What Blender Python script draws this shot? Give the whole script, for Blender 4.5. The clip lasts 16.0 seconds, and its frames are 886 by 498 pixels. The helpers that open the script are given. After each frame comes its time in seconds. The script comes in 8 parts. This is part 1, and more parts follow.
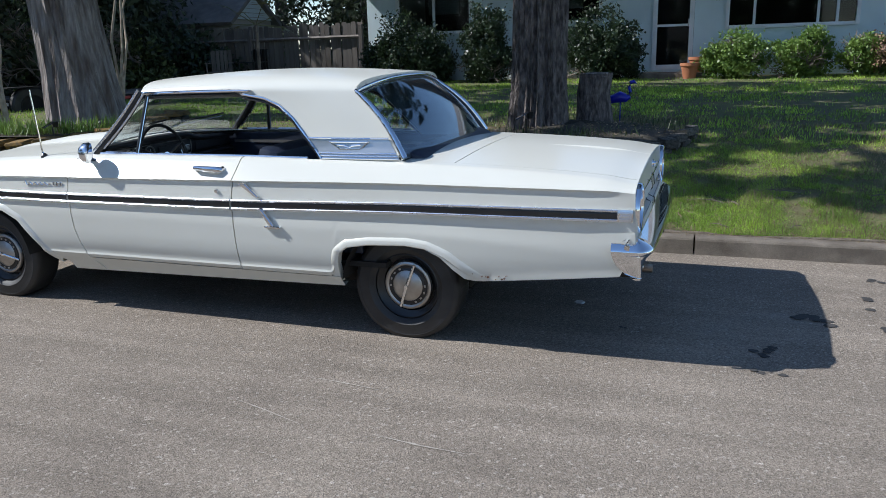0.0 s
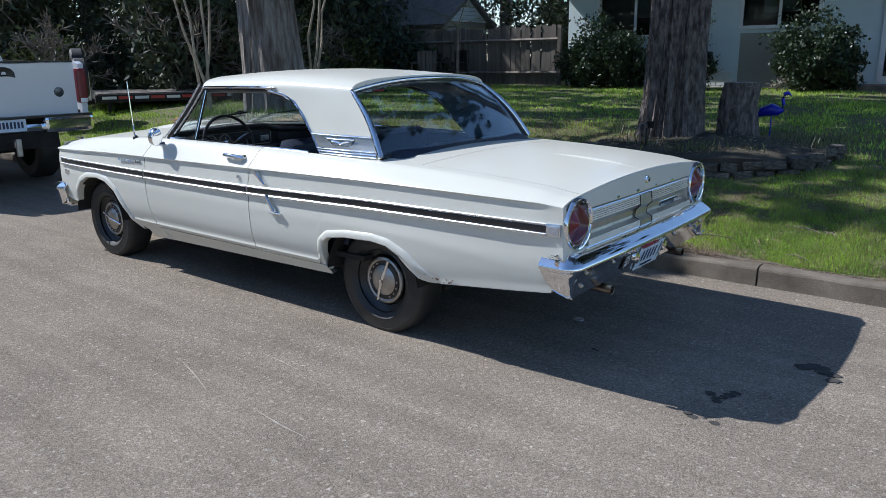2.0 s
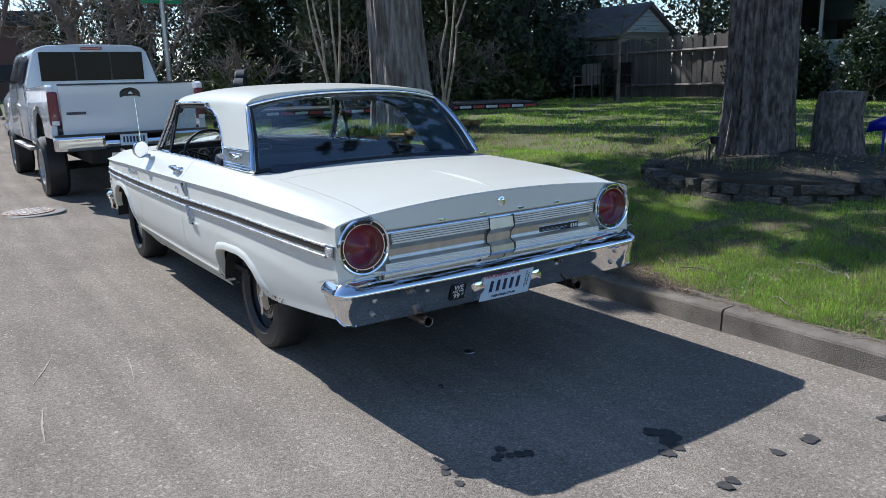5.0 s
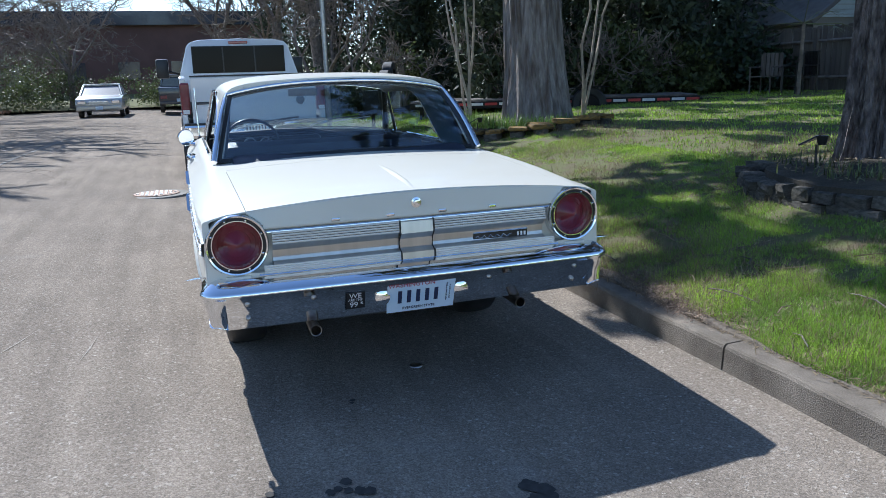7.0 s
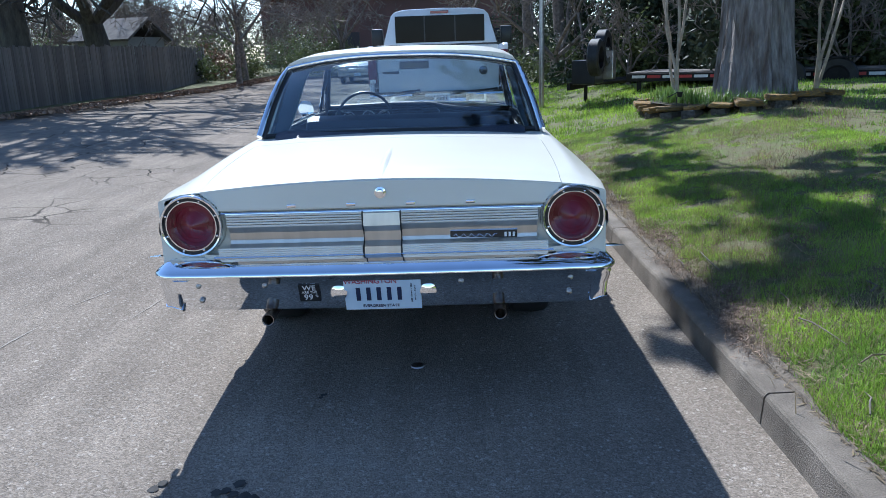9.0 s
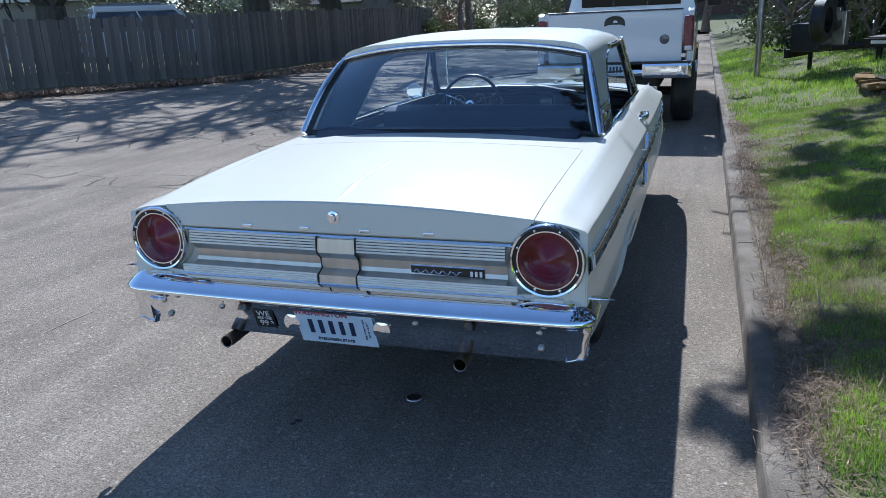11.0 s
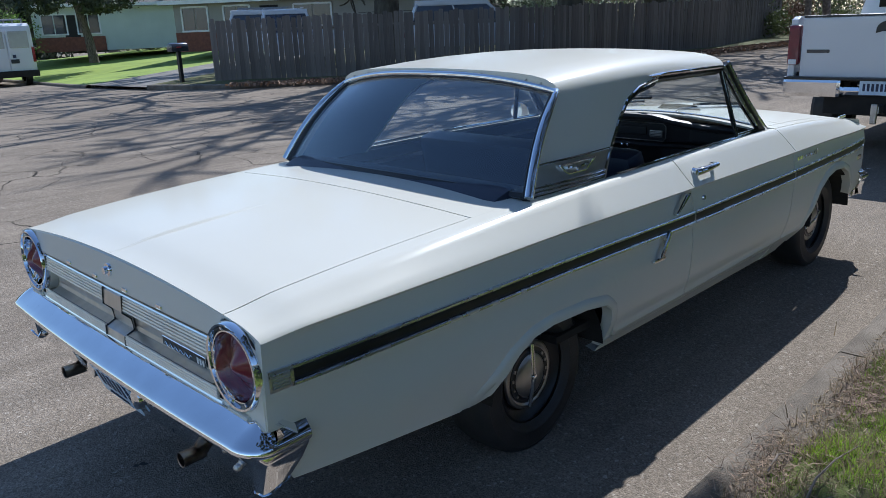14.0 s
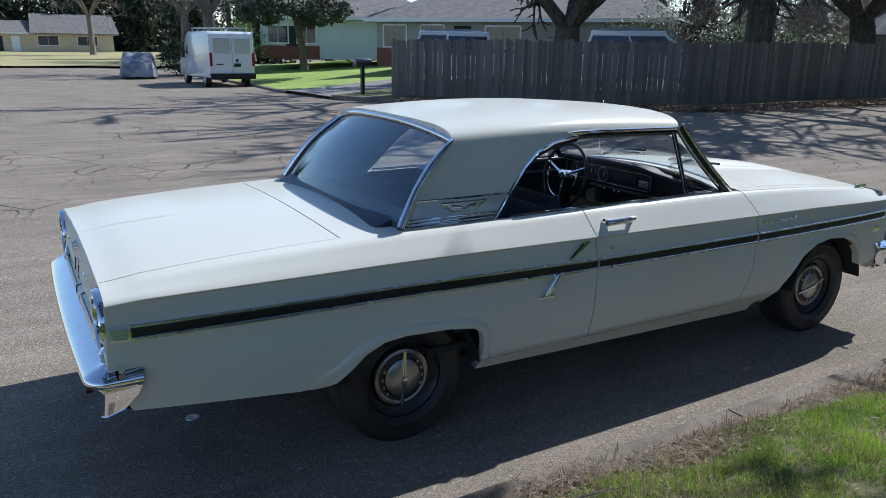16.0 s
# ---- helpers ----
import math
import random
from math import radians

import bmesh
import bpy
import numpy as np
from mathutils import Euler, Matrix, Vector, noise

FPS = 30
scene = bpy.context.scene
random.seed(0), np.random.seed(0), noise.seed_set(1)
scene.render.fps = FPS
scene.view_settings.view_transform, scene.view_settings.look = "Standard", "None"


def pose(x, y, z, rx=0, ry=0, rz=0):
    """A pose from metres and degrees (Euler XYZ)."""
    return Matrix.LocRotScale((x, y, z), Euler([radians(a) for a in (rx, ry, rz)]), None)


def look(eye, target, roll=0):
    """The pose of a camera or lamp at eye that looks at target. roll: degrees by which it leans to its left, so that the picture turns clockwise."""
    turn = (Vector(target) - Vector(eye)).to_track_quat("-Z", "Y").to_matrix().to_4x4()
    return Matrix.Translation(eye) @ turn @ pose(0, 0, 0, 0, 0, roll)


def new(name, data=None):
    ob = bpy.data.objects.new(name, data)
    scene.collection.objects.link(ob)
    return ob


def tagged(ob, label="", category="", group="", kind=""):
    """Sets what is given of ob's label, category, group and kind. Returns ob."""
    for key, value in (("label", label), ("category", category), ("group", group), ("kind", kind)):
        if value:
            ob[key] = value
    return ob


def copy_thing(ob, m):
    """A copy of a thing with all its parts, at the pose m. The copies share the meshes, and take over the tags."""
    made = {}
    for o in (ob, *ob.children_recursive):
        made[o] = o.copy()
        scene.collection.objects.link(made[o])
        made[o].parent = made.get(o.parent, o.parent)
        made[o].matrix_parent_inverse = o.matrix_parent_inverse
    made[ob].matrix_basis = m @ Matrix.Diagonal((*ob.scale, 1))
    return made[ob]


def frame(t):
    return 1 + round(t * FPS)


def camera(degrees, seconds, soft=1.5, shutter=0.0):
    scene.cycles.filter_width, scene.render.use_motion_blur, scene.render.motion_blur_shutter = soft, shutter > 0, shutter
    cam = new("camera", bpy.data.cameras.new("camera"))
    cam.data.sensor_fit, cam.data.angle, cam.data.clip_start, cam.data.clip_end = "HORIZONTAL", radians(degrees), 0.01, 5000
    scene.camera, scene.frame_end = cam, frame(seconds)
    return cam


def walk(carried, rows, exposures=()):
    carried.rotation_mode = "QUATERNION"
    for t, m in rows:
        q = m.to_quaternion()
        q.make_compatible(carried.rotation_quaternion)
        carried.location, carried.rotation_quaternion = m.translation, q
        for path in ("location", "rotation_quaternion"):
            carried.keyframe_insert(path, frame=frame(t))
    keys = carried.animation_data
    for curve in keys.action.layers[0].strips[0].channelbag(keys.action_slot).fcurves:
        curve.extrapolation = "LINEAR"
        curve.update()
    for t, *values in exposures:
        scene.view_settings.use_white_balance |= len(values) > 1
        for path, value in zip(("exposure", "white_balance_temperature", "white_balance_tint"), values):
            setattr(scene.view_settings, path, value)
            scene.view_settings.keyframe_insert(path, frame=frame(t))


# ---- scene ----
cam = camera(60.8, 16.0, soft=0.6)
PATH = [
    (0, (1.534, -4.386, 1.53), (0.874, -2.566, 1.026), -1.7),
    (0.5, (1.911, -4.321, 1.513), (1.099, -2.559, 1.024), -1.8),
    (1, (2.209, -4.149, 1.489), (1.253, -2.458, 1.011), -1.5),
    (1.5, (2.509, -3.963, 1.491), (1.419, -2.359, 1.004), -1.1),
    (2, (2.818, -3.755, 1.513), (1.615, -2.234, 1.026), -0.5),
    (2.5, (3.048, -3.524, 1.547), (1.753, -2.073, 1.08), -0.4),
    (3, (3.299, -3.29, 1.534), (1.931, -1.902, 1.085), -0.7),
    (5.5, (4.084, -1.857, 1.44), (2.402, -0.87, 0.997), -1.7),
    (6, (4.176, -1.515, 1.423), (2.432, -0.643, 0.978), -1.7),
    (6.5, (4.195, -1.205, 1.405), (2.394, -0.452, 0.967), -1.9),
    (7, (4.217, -0.891, 1.394), (2.367, -0.272, 0.954), -1.8),
    (7.5, (4.245, -0.583, 1.402), (2.355, -0.109, 0.951), -1.8),
    (8, (4.217, -0.305, 1.353), (2.292, 0.004, 0.907), -1.4),
    (8.5, (4.171, 0.013, 1.368), (2.236, 0.136, 0.879), -1.6),
    (9, (4.054, 0.293, 1.395), (2.118, 0.252, 0.896), -1.8),
    (9.5, (3.934, 0.521, 1.406), (2.005, 0.323, 0.914), -2.1),
    (12, (3.034, 1.53, 1.578), (1.367, 0.644, 0.919), -3.1),
    (12.5, (2.784, 1.69, 1.578), (1.192, 0.678, 0.912), -3.5),
    (13, (2.516, 1.907, 1.536), (0.986, 0.78, 0.912), -3.5),
    (13.5, (2.284, 2.131, 1.574), (0.826, 0.891, 0.992), -2.7),
    (14, (2.086, 2.38, 1.607), (0.731, 1.025, 1.033), -2.2),
    (14.5, (1.955, 2.718, 1.674), (0.713, 1.259, 1.099), -1.4),
    (15, (1.772, 2.994, 1.697), (0.655, 1.432, 1.139), -0.9),
    (15.5, (1.559, 3.284, 1.732), (0.542, 1.647, 1.197), -0.0),
    (16, (1.44, 3.539, 1.751), (0.464, 1.873, 1.231), 0.9),
]

walk(cam, [(t, look(eye, target, roll)) for t, eye, target, roll in PATH],
     exposures=((0.0, 0.66, 5750, 10), (3.0, 0.72, 5650, 10), (6.0, 0.94, 5580, 10), (9.0, 1.12, 5300, 10), (9.6, 1.10, 5250, 10), (12.0, 0.76, 5350, 10), (13.0, 0.62, 5520, 11), (16.0, 0.68, 5620, 10)))

# ---- light: a clear spring day, the sun ahead of the parked car and a little to its driver's side ----
SUN = Vector((-1.05, -0.30, 1.0)).normalized()
world = bpy.data.worlds.new("sky")
scene.world = world
world.use_nodes = True
sky = world.node_tree.nodes.new("ShaderNodeTexSky")
sky.sky_type, sky.sun_disc = "NISHITA", False
sky.sun_elevation = math.asin(SUN.z)
sky.sun_rotation = math.atan2(SUN.x, SUN.y)
sky.air_density, sky.dust_density, sky.ozone_density = 1.0, 0.2, 2.0
world.node_tree.links.new(sky.outputs[0], world.node_tree.nodes["Background"].inputs[0])
world.node_tree.nodes["Background"].inputs[1].default_value = 0.092
sun = new("sun", bpy.data.lights.new("sun", "SUN"))
sun.data.energy, sun.data.angle, sun.data.color = 3.75, radians(0.53), (1.0, 0.945, 0.855)
sun.matrix_world = look((0, 0, 30) , Vector((0, 0, 30)) - SUN)


# ---- materials ----
def material(name, base, second=None, scale=6.0, rough=0.5, metal=0.0, bump=0.0, bump_scale=60.0, fine=0.0,
             rough_var=0.0, coat=0.0, relief=0.01, stretch=(1, 1, 1), sharp=0.5, random_tint=0.0, island=False, translucent=0.0):
    """Two tones mixed by noise at two scales, with optional relief and a change from piece to piece."""
    m = bpy.data.materials.new(name)
    m.use_nodes = True
    t = m.node_tree
    n, l = t.nodes, t.links
    b = n["Principled BSDF"]
    b.inputs["Roughness"].default_value, b.inputs["Metallic"].default_value = rough, metal
    if coat:
        b.inputs["Coat Weight"].default_value, b.inputs["Coat Roughness"].default_value = coat, 0.04
    second = second or tuple(c * 0.85 for c in base)
    co = n.new("ShaderNodeTexCoord")
    mp = n.new("ShaderNodeMapping")
    mp.inputs["Scale"].default_value = stretch
    l.new(co.outputs["Object"], mp.inputs[0])
    big = n.new("ShaderNodeTexNoise")
    big.inputs["Scale"].default_value, big.inputs["Detail"].default_value = scale, 6
    l.new(mp.outputs[0], big.inputs["Vector"])
    ramp = n.new("ShaderNodeValToRGB")
    ramp.color_ramp.elements[0].position, ramp.color_ramp.elements[1].position = 0.5 - 0.5 * sharp * 0.6, 0.5 + 0.5 * sharp * 0.6
    ramp.color_ramp.elements[0].color, ramp.color_ramp.elements[1].color = (*second, 1), (*base, 1)
    l.new(big.outputs[0], ramp.inputs[0])
    colour = ramp.outputs[0]
    grain = n.new("ShaderNodeTexNoise")
    grain.inputs["Scale"].default_value, grain.inputs["Detail"].default_value = bump_scale, 4
    l.new(mp.outputs[0], grain.inputs["Vector"])
    if fine:
        mix = n.new("ShaderNodeMix")
        mix.data_type, mix.blend_type = "RGBA", "OVERLAY"
        mix.inputs[0].default_value = fine
        l.new(colour, mix.inputs["A"])
        l.new(grain.outputs[0], mix.inputs["B"])
        colour = mix.outputs["Result"]
    if random_tint:
        src = n.new("ShaderNodeNewGeometry").outputs["Random Per Island"] if island else n.new("ShaderNodeObjectInfo").outputs["Random"]
        rng = n.new("ShaderNodeMapRange")
        rng.inputs["To Min"].default_value, rng.inputs["To Max"].default_value = 1 - random_tint, 1 + random_tint
        l.new(src, rng.inputs["Value"])
        hsv = n.new("ShaderNodeHueSaturation")
        l.new(rng.outputs[0], hsv.inputs["Value"])
        l.new(colour, hsv.inputs["Color"])
        colour = hsv.outputs[0]
    l.new(colour, b.inputs["Base Color"])
    if rough_var:
        rr = n.new("ShaderNodeMapRange")
        rr.inputs["To Min"].default_value, rr.inputs["To Max"].default_value = max(0.0, rough - rough_var), min(1.0, rough + rough_var)
        l.new(big.outputs[0], rr.inputs["Value"])
        l.new(rr.outputs[0], b.inputs["Roughness"])
    if bump:
        bp = n.new("ShaderNodeBump")
        bp.inputs["Strength"].default_value, bp.inputs["Distance"].default_value = bump, relief
        l.new(grain.outputs[0], bp.inputs["Height"])
        l.new(bp.outputs[0], b.inputs["Normal"])
    if translucent:
        tr = n.new("ShaderNodeBsdfTranslucent")
        l.new(colour, tr.inputs[0])
        mx = n.new("ShaderNodeMixShader")
        mx.inputs[0].default_value = translucent
        l.new(b.outputs[0], mx.inputs[1])
        l.new(tr.outputs[0], mx.inputs[2])
        l.new(mx.outputs[0], n["Material Output"].inputs[0])
    return m


def glass_material(name, tint, gloss=0.02, least=0.085):
    """A pane: clear with a tint, glossy by Fresnel."""
    m = bpy.data.materials.new(name)
    m.use_nodes = True
    t = m.node_tree
    n, l = t.nodes, t.links
    n.remove(n["Principled BSDF"])
    tr, gl, mx, fr = n.new("ShaderNodeBsdfTransparent"), n.new("ShaderNodeBsdfGlossy"), n.new("ShaderNodeMixShader"), n.new("ShaderNodeLayerWeight")
    power, gain = n.new("ShaderNodeMath"), n.new("ShaderNodeMath")
    power.operation, gain.operation = "POWER", "MULTIPLY_ADD"
    power.inputs[1].default_value, gain.inputs[1].default_value, gain.inputs[2].default_value = 4.0, 0.9, least
    fr.inputs["Blend"].default_value = 0.5
    l.new(fr.outputs["Facing"], power.inputs[0])
    l.new(power.outputs[0], gain.inputs[0])
    tr.inputs[0].default_value = (*tint, 1)
    gl.inputs["Roughness"].default_value = gloss
    l.new(gain.outputs[0], mx.inputs[0])
    l.new(tr.outputs[0], mx.inputs[1])
    l.new(gl.outputs[0], mx.inputs[2])
    l.new(mx.outputs[0], n["Material Output"].inputs[0])
    return m


def road_material():
    m = material("asphalt", (0.275, 0.233, 0.187), (0.200, 0.169, 0.137), scale=0.9, rough=0.95, bump=0.8, relief=0.008, bump_scale=140, fine=0.55, sharp=0.8)
    n, l = m.node_tree.nodes, m.node_tree.links
    b = n["Principled BSDF"]
    b.inputs["Specular IOR Level"].default_value = 0.05
    colour = b.inputs["Base Color"].links[0].from_socket
    co = n["Texture Coordinate"].outputs["Object"]
    # pale stones in the mix
    v = n.new("ShaderNodeTexVoronoi")
    v.inputs["Scale"].default_value = 85
    l.new(co, v.inputs["Vector"])
    r = n.new("ShaderNodeValToRGB")
    r.color_ramp.elements[0].position, r.color_ramp.elements[1].position = 0.78, 1.15
    l.new(v.outputs["Color"], r.inputs[0])
    mix = n.new("ShaderNodeMix")
    mix.data_type = "RGBA"
    mix.inputs["B"].default_value = (0.42, 0.375, 0.32, 1)
    l.new(r.outputs[0], mix.inputs[0])
    l.new(colour, mix.inputs["A"])
    # grain: every stone chip a little lighter or darker
    g = n.new("ShaderNodeTexVoronoi")
    g.inputs["Scale"].default_value = 130
    l.new(co, g.inputs["Vector"])
    gr = n.new("ShaderNodeMapRange")
    gr.inputs["To Min"].default_value, gr.inputs["To Max"].default_value = 0.66, 1.36
    l.new(g.outputs["Color"], gr.inputs["Value"])
    gh = n.new("ShaderNodeHueSaturation")
    l.new(gr.outputs[0], gh.inputs["Value"])
    l.new(mix.outputs["Result"], gh.inputs["Color"])
    # hairline cracks across the far side of the street
    w = n.new("ShaderNodeTexNoise")
    w.inputs["Scale"].default_value, w.inputs["Detail"].default_value = 2.2, 3
    l.new(co, w.inputs["Vector"])
    add = n.new("ShaderNodeMix")
    add.data_type = "RGBA"
    add.inputs[0].default_value = 0.16
    l.new(co, add.inputs["A"])
    l.new(w.outputs["Color"], add.inputs["B"])
    c = n.new("ShaderNodeTexVoronoi")
    c.feature = "DISTANCE_TO_EDGE"
    c.inputs["Scale"].default_value = 1.9
    l.new(add.outputs["Result"], c.inputs["Vector"])
    cr = n.new("ShaderNodeMapRange")
    cr.inputs["From Min"].default_value, cr.inputs["From Max"].default_value = 0.006, 0.02
    cr.inputs["To Min"].default_value, cr.inputs["To Max"].default_value = 1.0, 0.0
    l.new(c.outputs["Distance"], cr.inputs["Value"])
    sep = n.new("ShaderNodeSeparateXYZ")
    l.new(co, sep.inputs[0])
    where = n.new("ShaderNodeMapRange")
    where.inputs["From Min"].default_value, where.inputs["From Max"].default_value = -2.3, -3.4
    l.new(sep.outputs["Y"], where.inputs["Value"])
    patch = n.new("ShaderNodeTexNoise")
    patch.inputs["Scale"].default_value = 0.5
    l.new(co, patch.inputs["Vector"])
    pr = n.new("ShaderNodeMapRange")
    pr.inputs["From Min"].default_value, pr.inputs["From Max"].default_value = 0.42, 0.6
    l.new(patch.outputs[0], pr.inputs["Value"])
    m1, m2 = n.new("ShaderNodeMath"), n.new("ShaderNodeMath")
    m1.operation = m2.operation = "MULTIPLY"
    l.new(cr.outputs[0], m1.inputs[0])
    l.new(where.outputs[0], m1.inputs[1])
    l.new(m1.outputs[0], m2.inputs[0])
    l.new(pr.outputs[0], m2.inputs[1])
    mix2 = n.new("ShaderNodeMix")
    mix2.data_type = "RGBA"
    mix2.inputs["B"].default_value = (0.025, 0.024, 0.022, 1)
    l.new(m2.outputs[0], mix2.inputs[0])
    l.new(gh.outputs[0], mix2.inputs["A"])
    # streaks along the way of the wheels
    smap = n.new("ShaderNodeMapping")
    smap.inputs["Scale"].default_value = (0.35, 3.2, 1.0)
    smap.inputs["Rotation"].default_value = (0, 0, 0.12)
    l.new(co, smap.inputs[0])
    st = n.new("ShaderNodeTexNoise")
    st.inputs["Scale"].default_value, st.inputs["Detail"].default_value = 1.6, 8
    l.new(smap.outputs[0], st.inputs["Vector"])
    stm = n.new("ShaderNodeMapRange")
    stm.inputs["From Min"].default_value, stm.inputs["From Max"].default_value = 0.3, 0.7
    stm.inputs["To Min"].default_value, stm.inputs["To Max"].default_value = 0.86, 1.14
    l.new(st.outputs[0], stm.inputs["Value"])
    sth = n.new("ShaderNodeHueSaturation")
    l.new(stm.outputs[0], sth.inputs["Value"])
    l.new(mix2.outputs["Result"], sth.inputs["Color"])
    # a few pale scuffs
    sc = n.new("ShaderNodeTexNoise")
    sc.inputs["Scale"].default_value, sc.inputs["Detail"].default_value, sc.inputs["Distortion"].default_value = 0.9, 9, 1.2
    l.new(co, sc.inputs["Vector"])
    sr = n.new("ShaderNodeMapRange")
    sr.inputs["From Min"].default_value, sr.inputs["From Max"].default_value, sr.inputs["To Max"].default_value = 0.66, 0.8, 0.35
    l.new(sc.outputs[0], sr.inputs["Value"])
    mix3 = n.new("ShaderNodeMix")
    mix3.data_type = "RGBA"
    mix3.inputs["B"].default_value = (0.30, 0.285, 0.26, 1)
    l.new(sr.outputs[0], mix3.inputs[0])
    l.new(sth.outputs[0], mix3.inputs["A"])
    l.new(mix3.outputs["Result"], b.inputs["Base Color"])
    return m


M_ROAD = road_material()
M_PAINT = material("white_paint", (0.655, 0.646, 0.574), (0.635, 0.622, 0.548), scale=1.3, rough=0.6, coat=0.65, rough_var=0.05)
M_PAINT.node_tree.nodes["Principled BSDF"].inputs["Coat IOR"].default_value = 1.5
M_PAINT.node_tree.nodes["Principled BSDF"].inputs["Coat Roughness"].default_value = 0.17
M_PAINT.node_tree.nodes["Principled BSDF"].inputs["Specular IOR Level"].default_value = 0.05
M_CHROME = material("chrome", (0.86, 0.87, 0.89), (0.80, 0.81, 0.83), scale=9, rough=0.045, metal=1.0, rough_var=0.03)
M_STEEL = material("dull_steel", (0.50, 0.49, 0.47), (0.38, 0.36, 0.34), scale=14, rough=0.38, metal=1.0, rough_var=0.1)
M_ALU = material("brushed_aluminium", (0.60, 0.575, 0.53), (0.52, 0.50, 0.46), scale=4, rough=0.34, metal=0.88, stretch=(1, 6, 1))
M_PLAQUE = material("satin_plaque", (0.62, 0.61, 0.58), (0.54, 0.53, 0.50), scale=5, rough=0.30, metal=0.95, stretch=(1, 1, 7), rough_var=0.06)
M_RIB = material("bright_rib", (0.84, 0.785, 0.68), (0.76, 0.70, 0.60), scale=6, rough=0.36, metal=0.4)
M_BRIGHT = material("bright_trim", (0.78, 0.80, 0.84), (0.70, 0.72, 0.76), scale=9, rough=0.27, metal=1.0, rough_var=0.05)
M_BLACK = material("black_trim", (0.012, 0.012, 0.013), (0.02, 0.02, 0.02), rough=0.35, scale=5)
M_RUBBER = material("tyre_rubber", (0.014, 0.0135, 0.013), (0.036, 0.034, 0.032), scale=6, rough=0.55, bump=0.15, bump_scale=120)
M_DARK = material("underbody_black", (0.012, 0.011, 0.010), (0.022, 0.020, 0.017), scale=6, rough=0.9)
M_VINYL = material("blue_vinyl", (0.016, 0.022, 0.040), (0.024, 0.032, 0.055), scale=3, rough=0.42, bump=0.12, bump_scale=300)
M_DASH = material("dash_vinyl", (0.013, 0.0125, 0.013), (0.020, 0.019, 0.020), scale=3, rough=0.5, bump=0.1, bump_scale=300)
M_CLOTH = material("grey_headliner", (0.33, 0.32, 0.30), (0.28, 0.27, 0.25), scale=4, rough=0.9)
M_LINING = material("blue_grey_lining", (0.16, 0.24, 0.33), (0.13, 0.20, 0.29), scale=4, rough=0.6)
M_GLASS = glass_material("car_glass", (0.90, 0.95, 0.97), least=0.105)
M_WGLASS = glass_material("window_glass", (0.55, 0.60, 0.60), least=0.03)
M_RED = material("red_lens", (0.175, 0.005, 0.016), (0.12, 0.003, 0.010), scale=14, rough=0.30, coat=0.5, bump=0.15, bump_scale=220)
M_LAMP = material("bright_red_lens", (0.26, 0.008, 0.010), (0.19, 0.006, 0.008), scale=30, rough=0.16, coat=1.0)
M_RUST = material("rusty_steel", (0.16, 0.085, 0.05), (0.30, 0.22, 0.17), scale=20, rough=0.7, metal=0.4, bump=0.3)
M_PIPE = material("exhaust_steel", (0.26, 0.235, 0.21), (0.10, 0.075, 0.06), scale=18, rough=0.35, metal=0.9, rough_var=0.15)
M_KERB = material("kerb_concrete", (0.250, 0.212, 0.168), (0.098, 0.080, 0.060), scale=5.0, rough=0.95, bump=0.6, bump_scale=170, fine=0.6, sharp=0.8)
M_CONCRETE = material("pale_concrete", (0.25, 0.235, 0.21), (0.17, 0.158, 0.14), scale=2.0, rough=0.92, bump=0.5, bump_scale=90, fine=0.5)
M_LAWN = material("mown_lawn", (0.28, 0.37, 0.06), (0.21, 0.29, 0.05), scale=0.8, rough=0.9, bump=0.6, bump_scale=60, fine=0.3)
M_SOIL = material("lawn_soil", (0.105, 0.130, 0.030), (0.115, 0.092, 0.050), scale=9.0, rough=1.0, bump=0.9, bump_scale=45, fine=0.3)
M_BARK = material("furrowed_bark", (0.215, 0.182, 0.162), (0.055, 0.045, 0.040), scale=24, rough=0.95, bump=1.0, relief=0.05, bump_scale=52, stretch=(1, 1, 0.34), fine=0.65, sharp=0.5)
M_CEDAR = material("stringy_bark", (0.33, 0.295, 0.27), (0.115, 0.085, 0.068), scale=11, rough=0.95, bump=1.0, relief=0.04, bump_scale=34, stretch=(1, 1, 0.10), fine=0.6, sharp=0.6)
M_STEM = material("pale_stem_bark", (0.44, 0.375, 0.29), (0.27, 0.22, 0.17), scale=9, rough=0.9)
M_TRUNK = material("mossy_dark_bark", (0.105, 0.095, 0.068), (0.050, 0.042, 0.034), scale=7, rough=0.95, bump=0.8, bump_scale=30, stretch=(1, 1, 0.3), fine=0.4)
M_TWIG = material("bare_twig_bark", (0.26, 0.215, 0.175), (0.12, 0.10, 0.085), scale=9, rough=0.9)
M_FENCE = material("weathered_board", (0.200, 0.176, 0.154), (0.108, 0.093, 0.080), scale=5, rough=0.92, bump=0.5, bump_scale=40, stretch=(1.6, 1.6, 0.12), random_tint=0.28)
M_WALL = material("pale_blue_siding", (0.66, 0.76, 0.78), (0.61, 0.71, 0.73), scale=2, rough=0.7)
M_TRIMW = material("white_trim_paint", (0.78, 0.80, 0.80), (0.70, 0.72, 0.72), scale=4, rough=0.5)
# near-black: gives the rooms behind the windows their dimness as colour; doors share it
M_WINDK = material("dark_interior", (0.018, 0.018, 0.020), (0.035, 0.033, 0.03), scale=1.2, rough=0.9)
M_LEAFD = material("dark_shrub_leaf", (0.035, 0.058, 0.022), (0.018, 0.034, 0.013), scale=3, rough=0.45, random_tint=0.5, island=True, translucent=0.2)
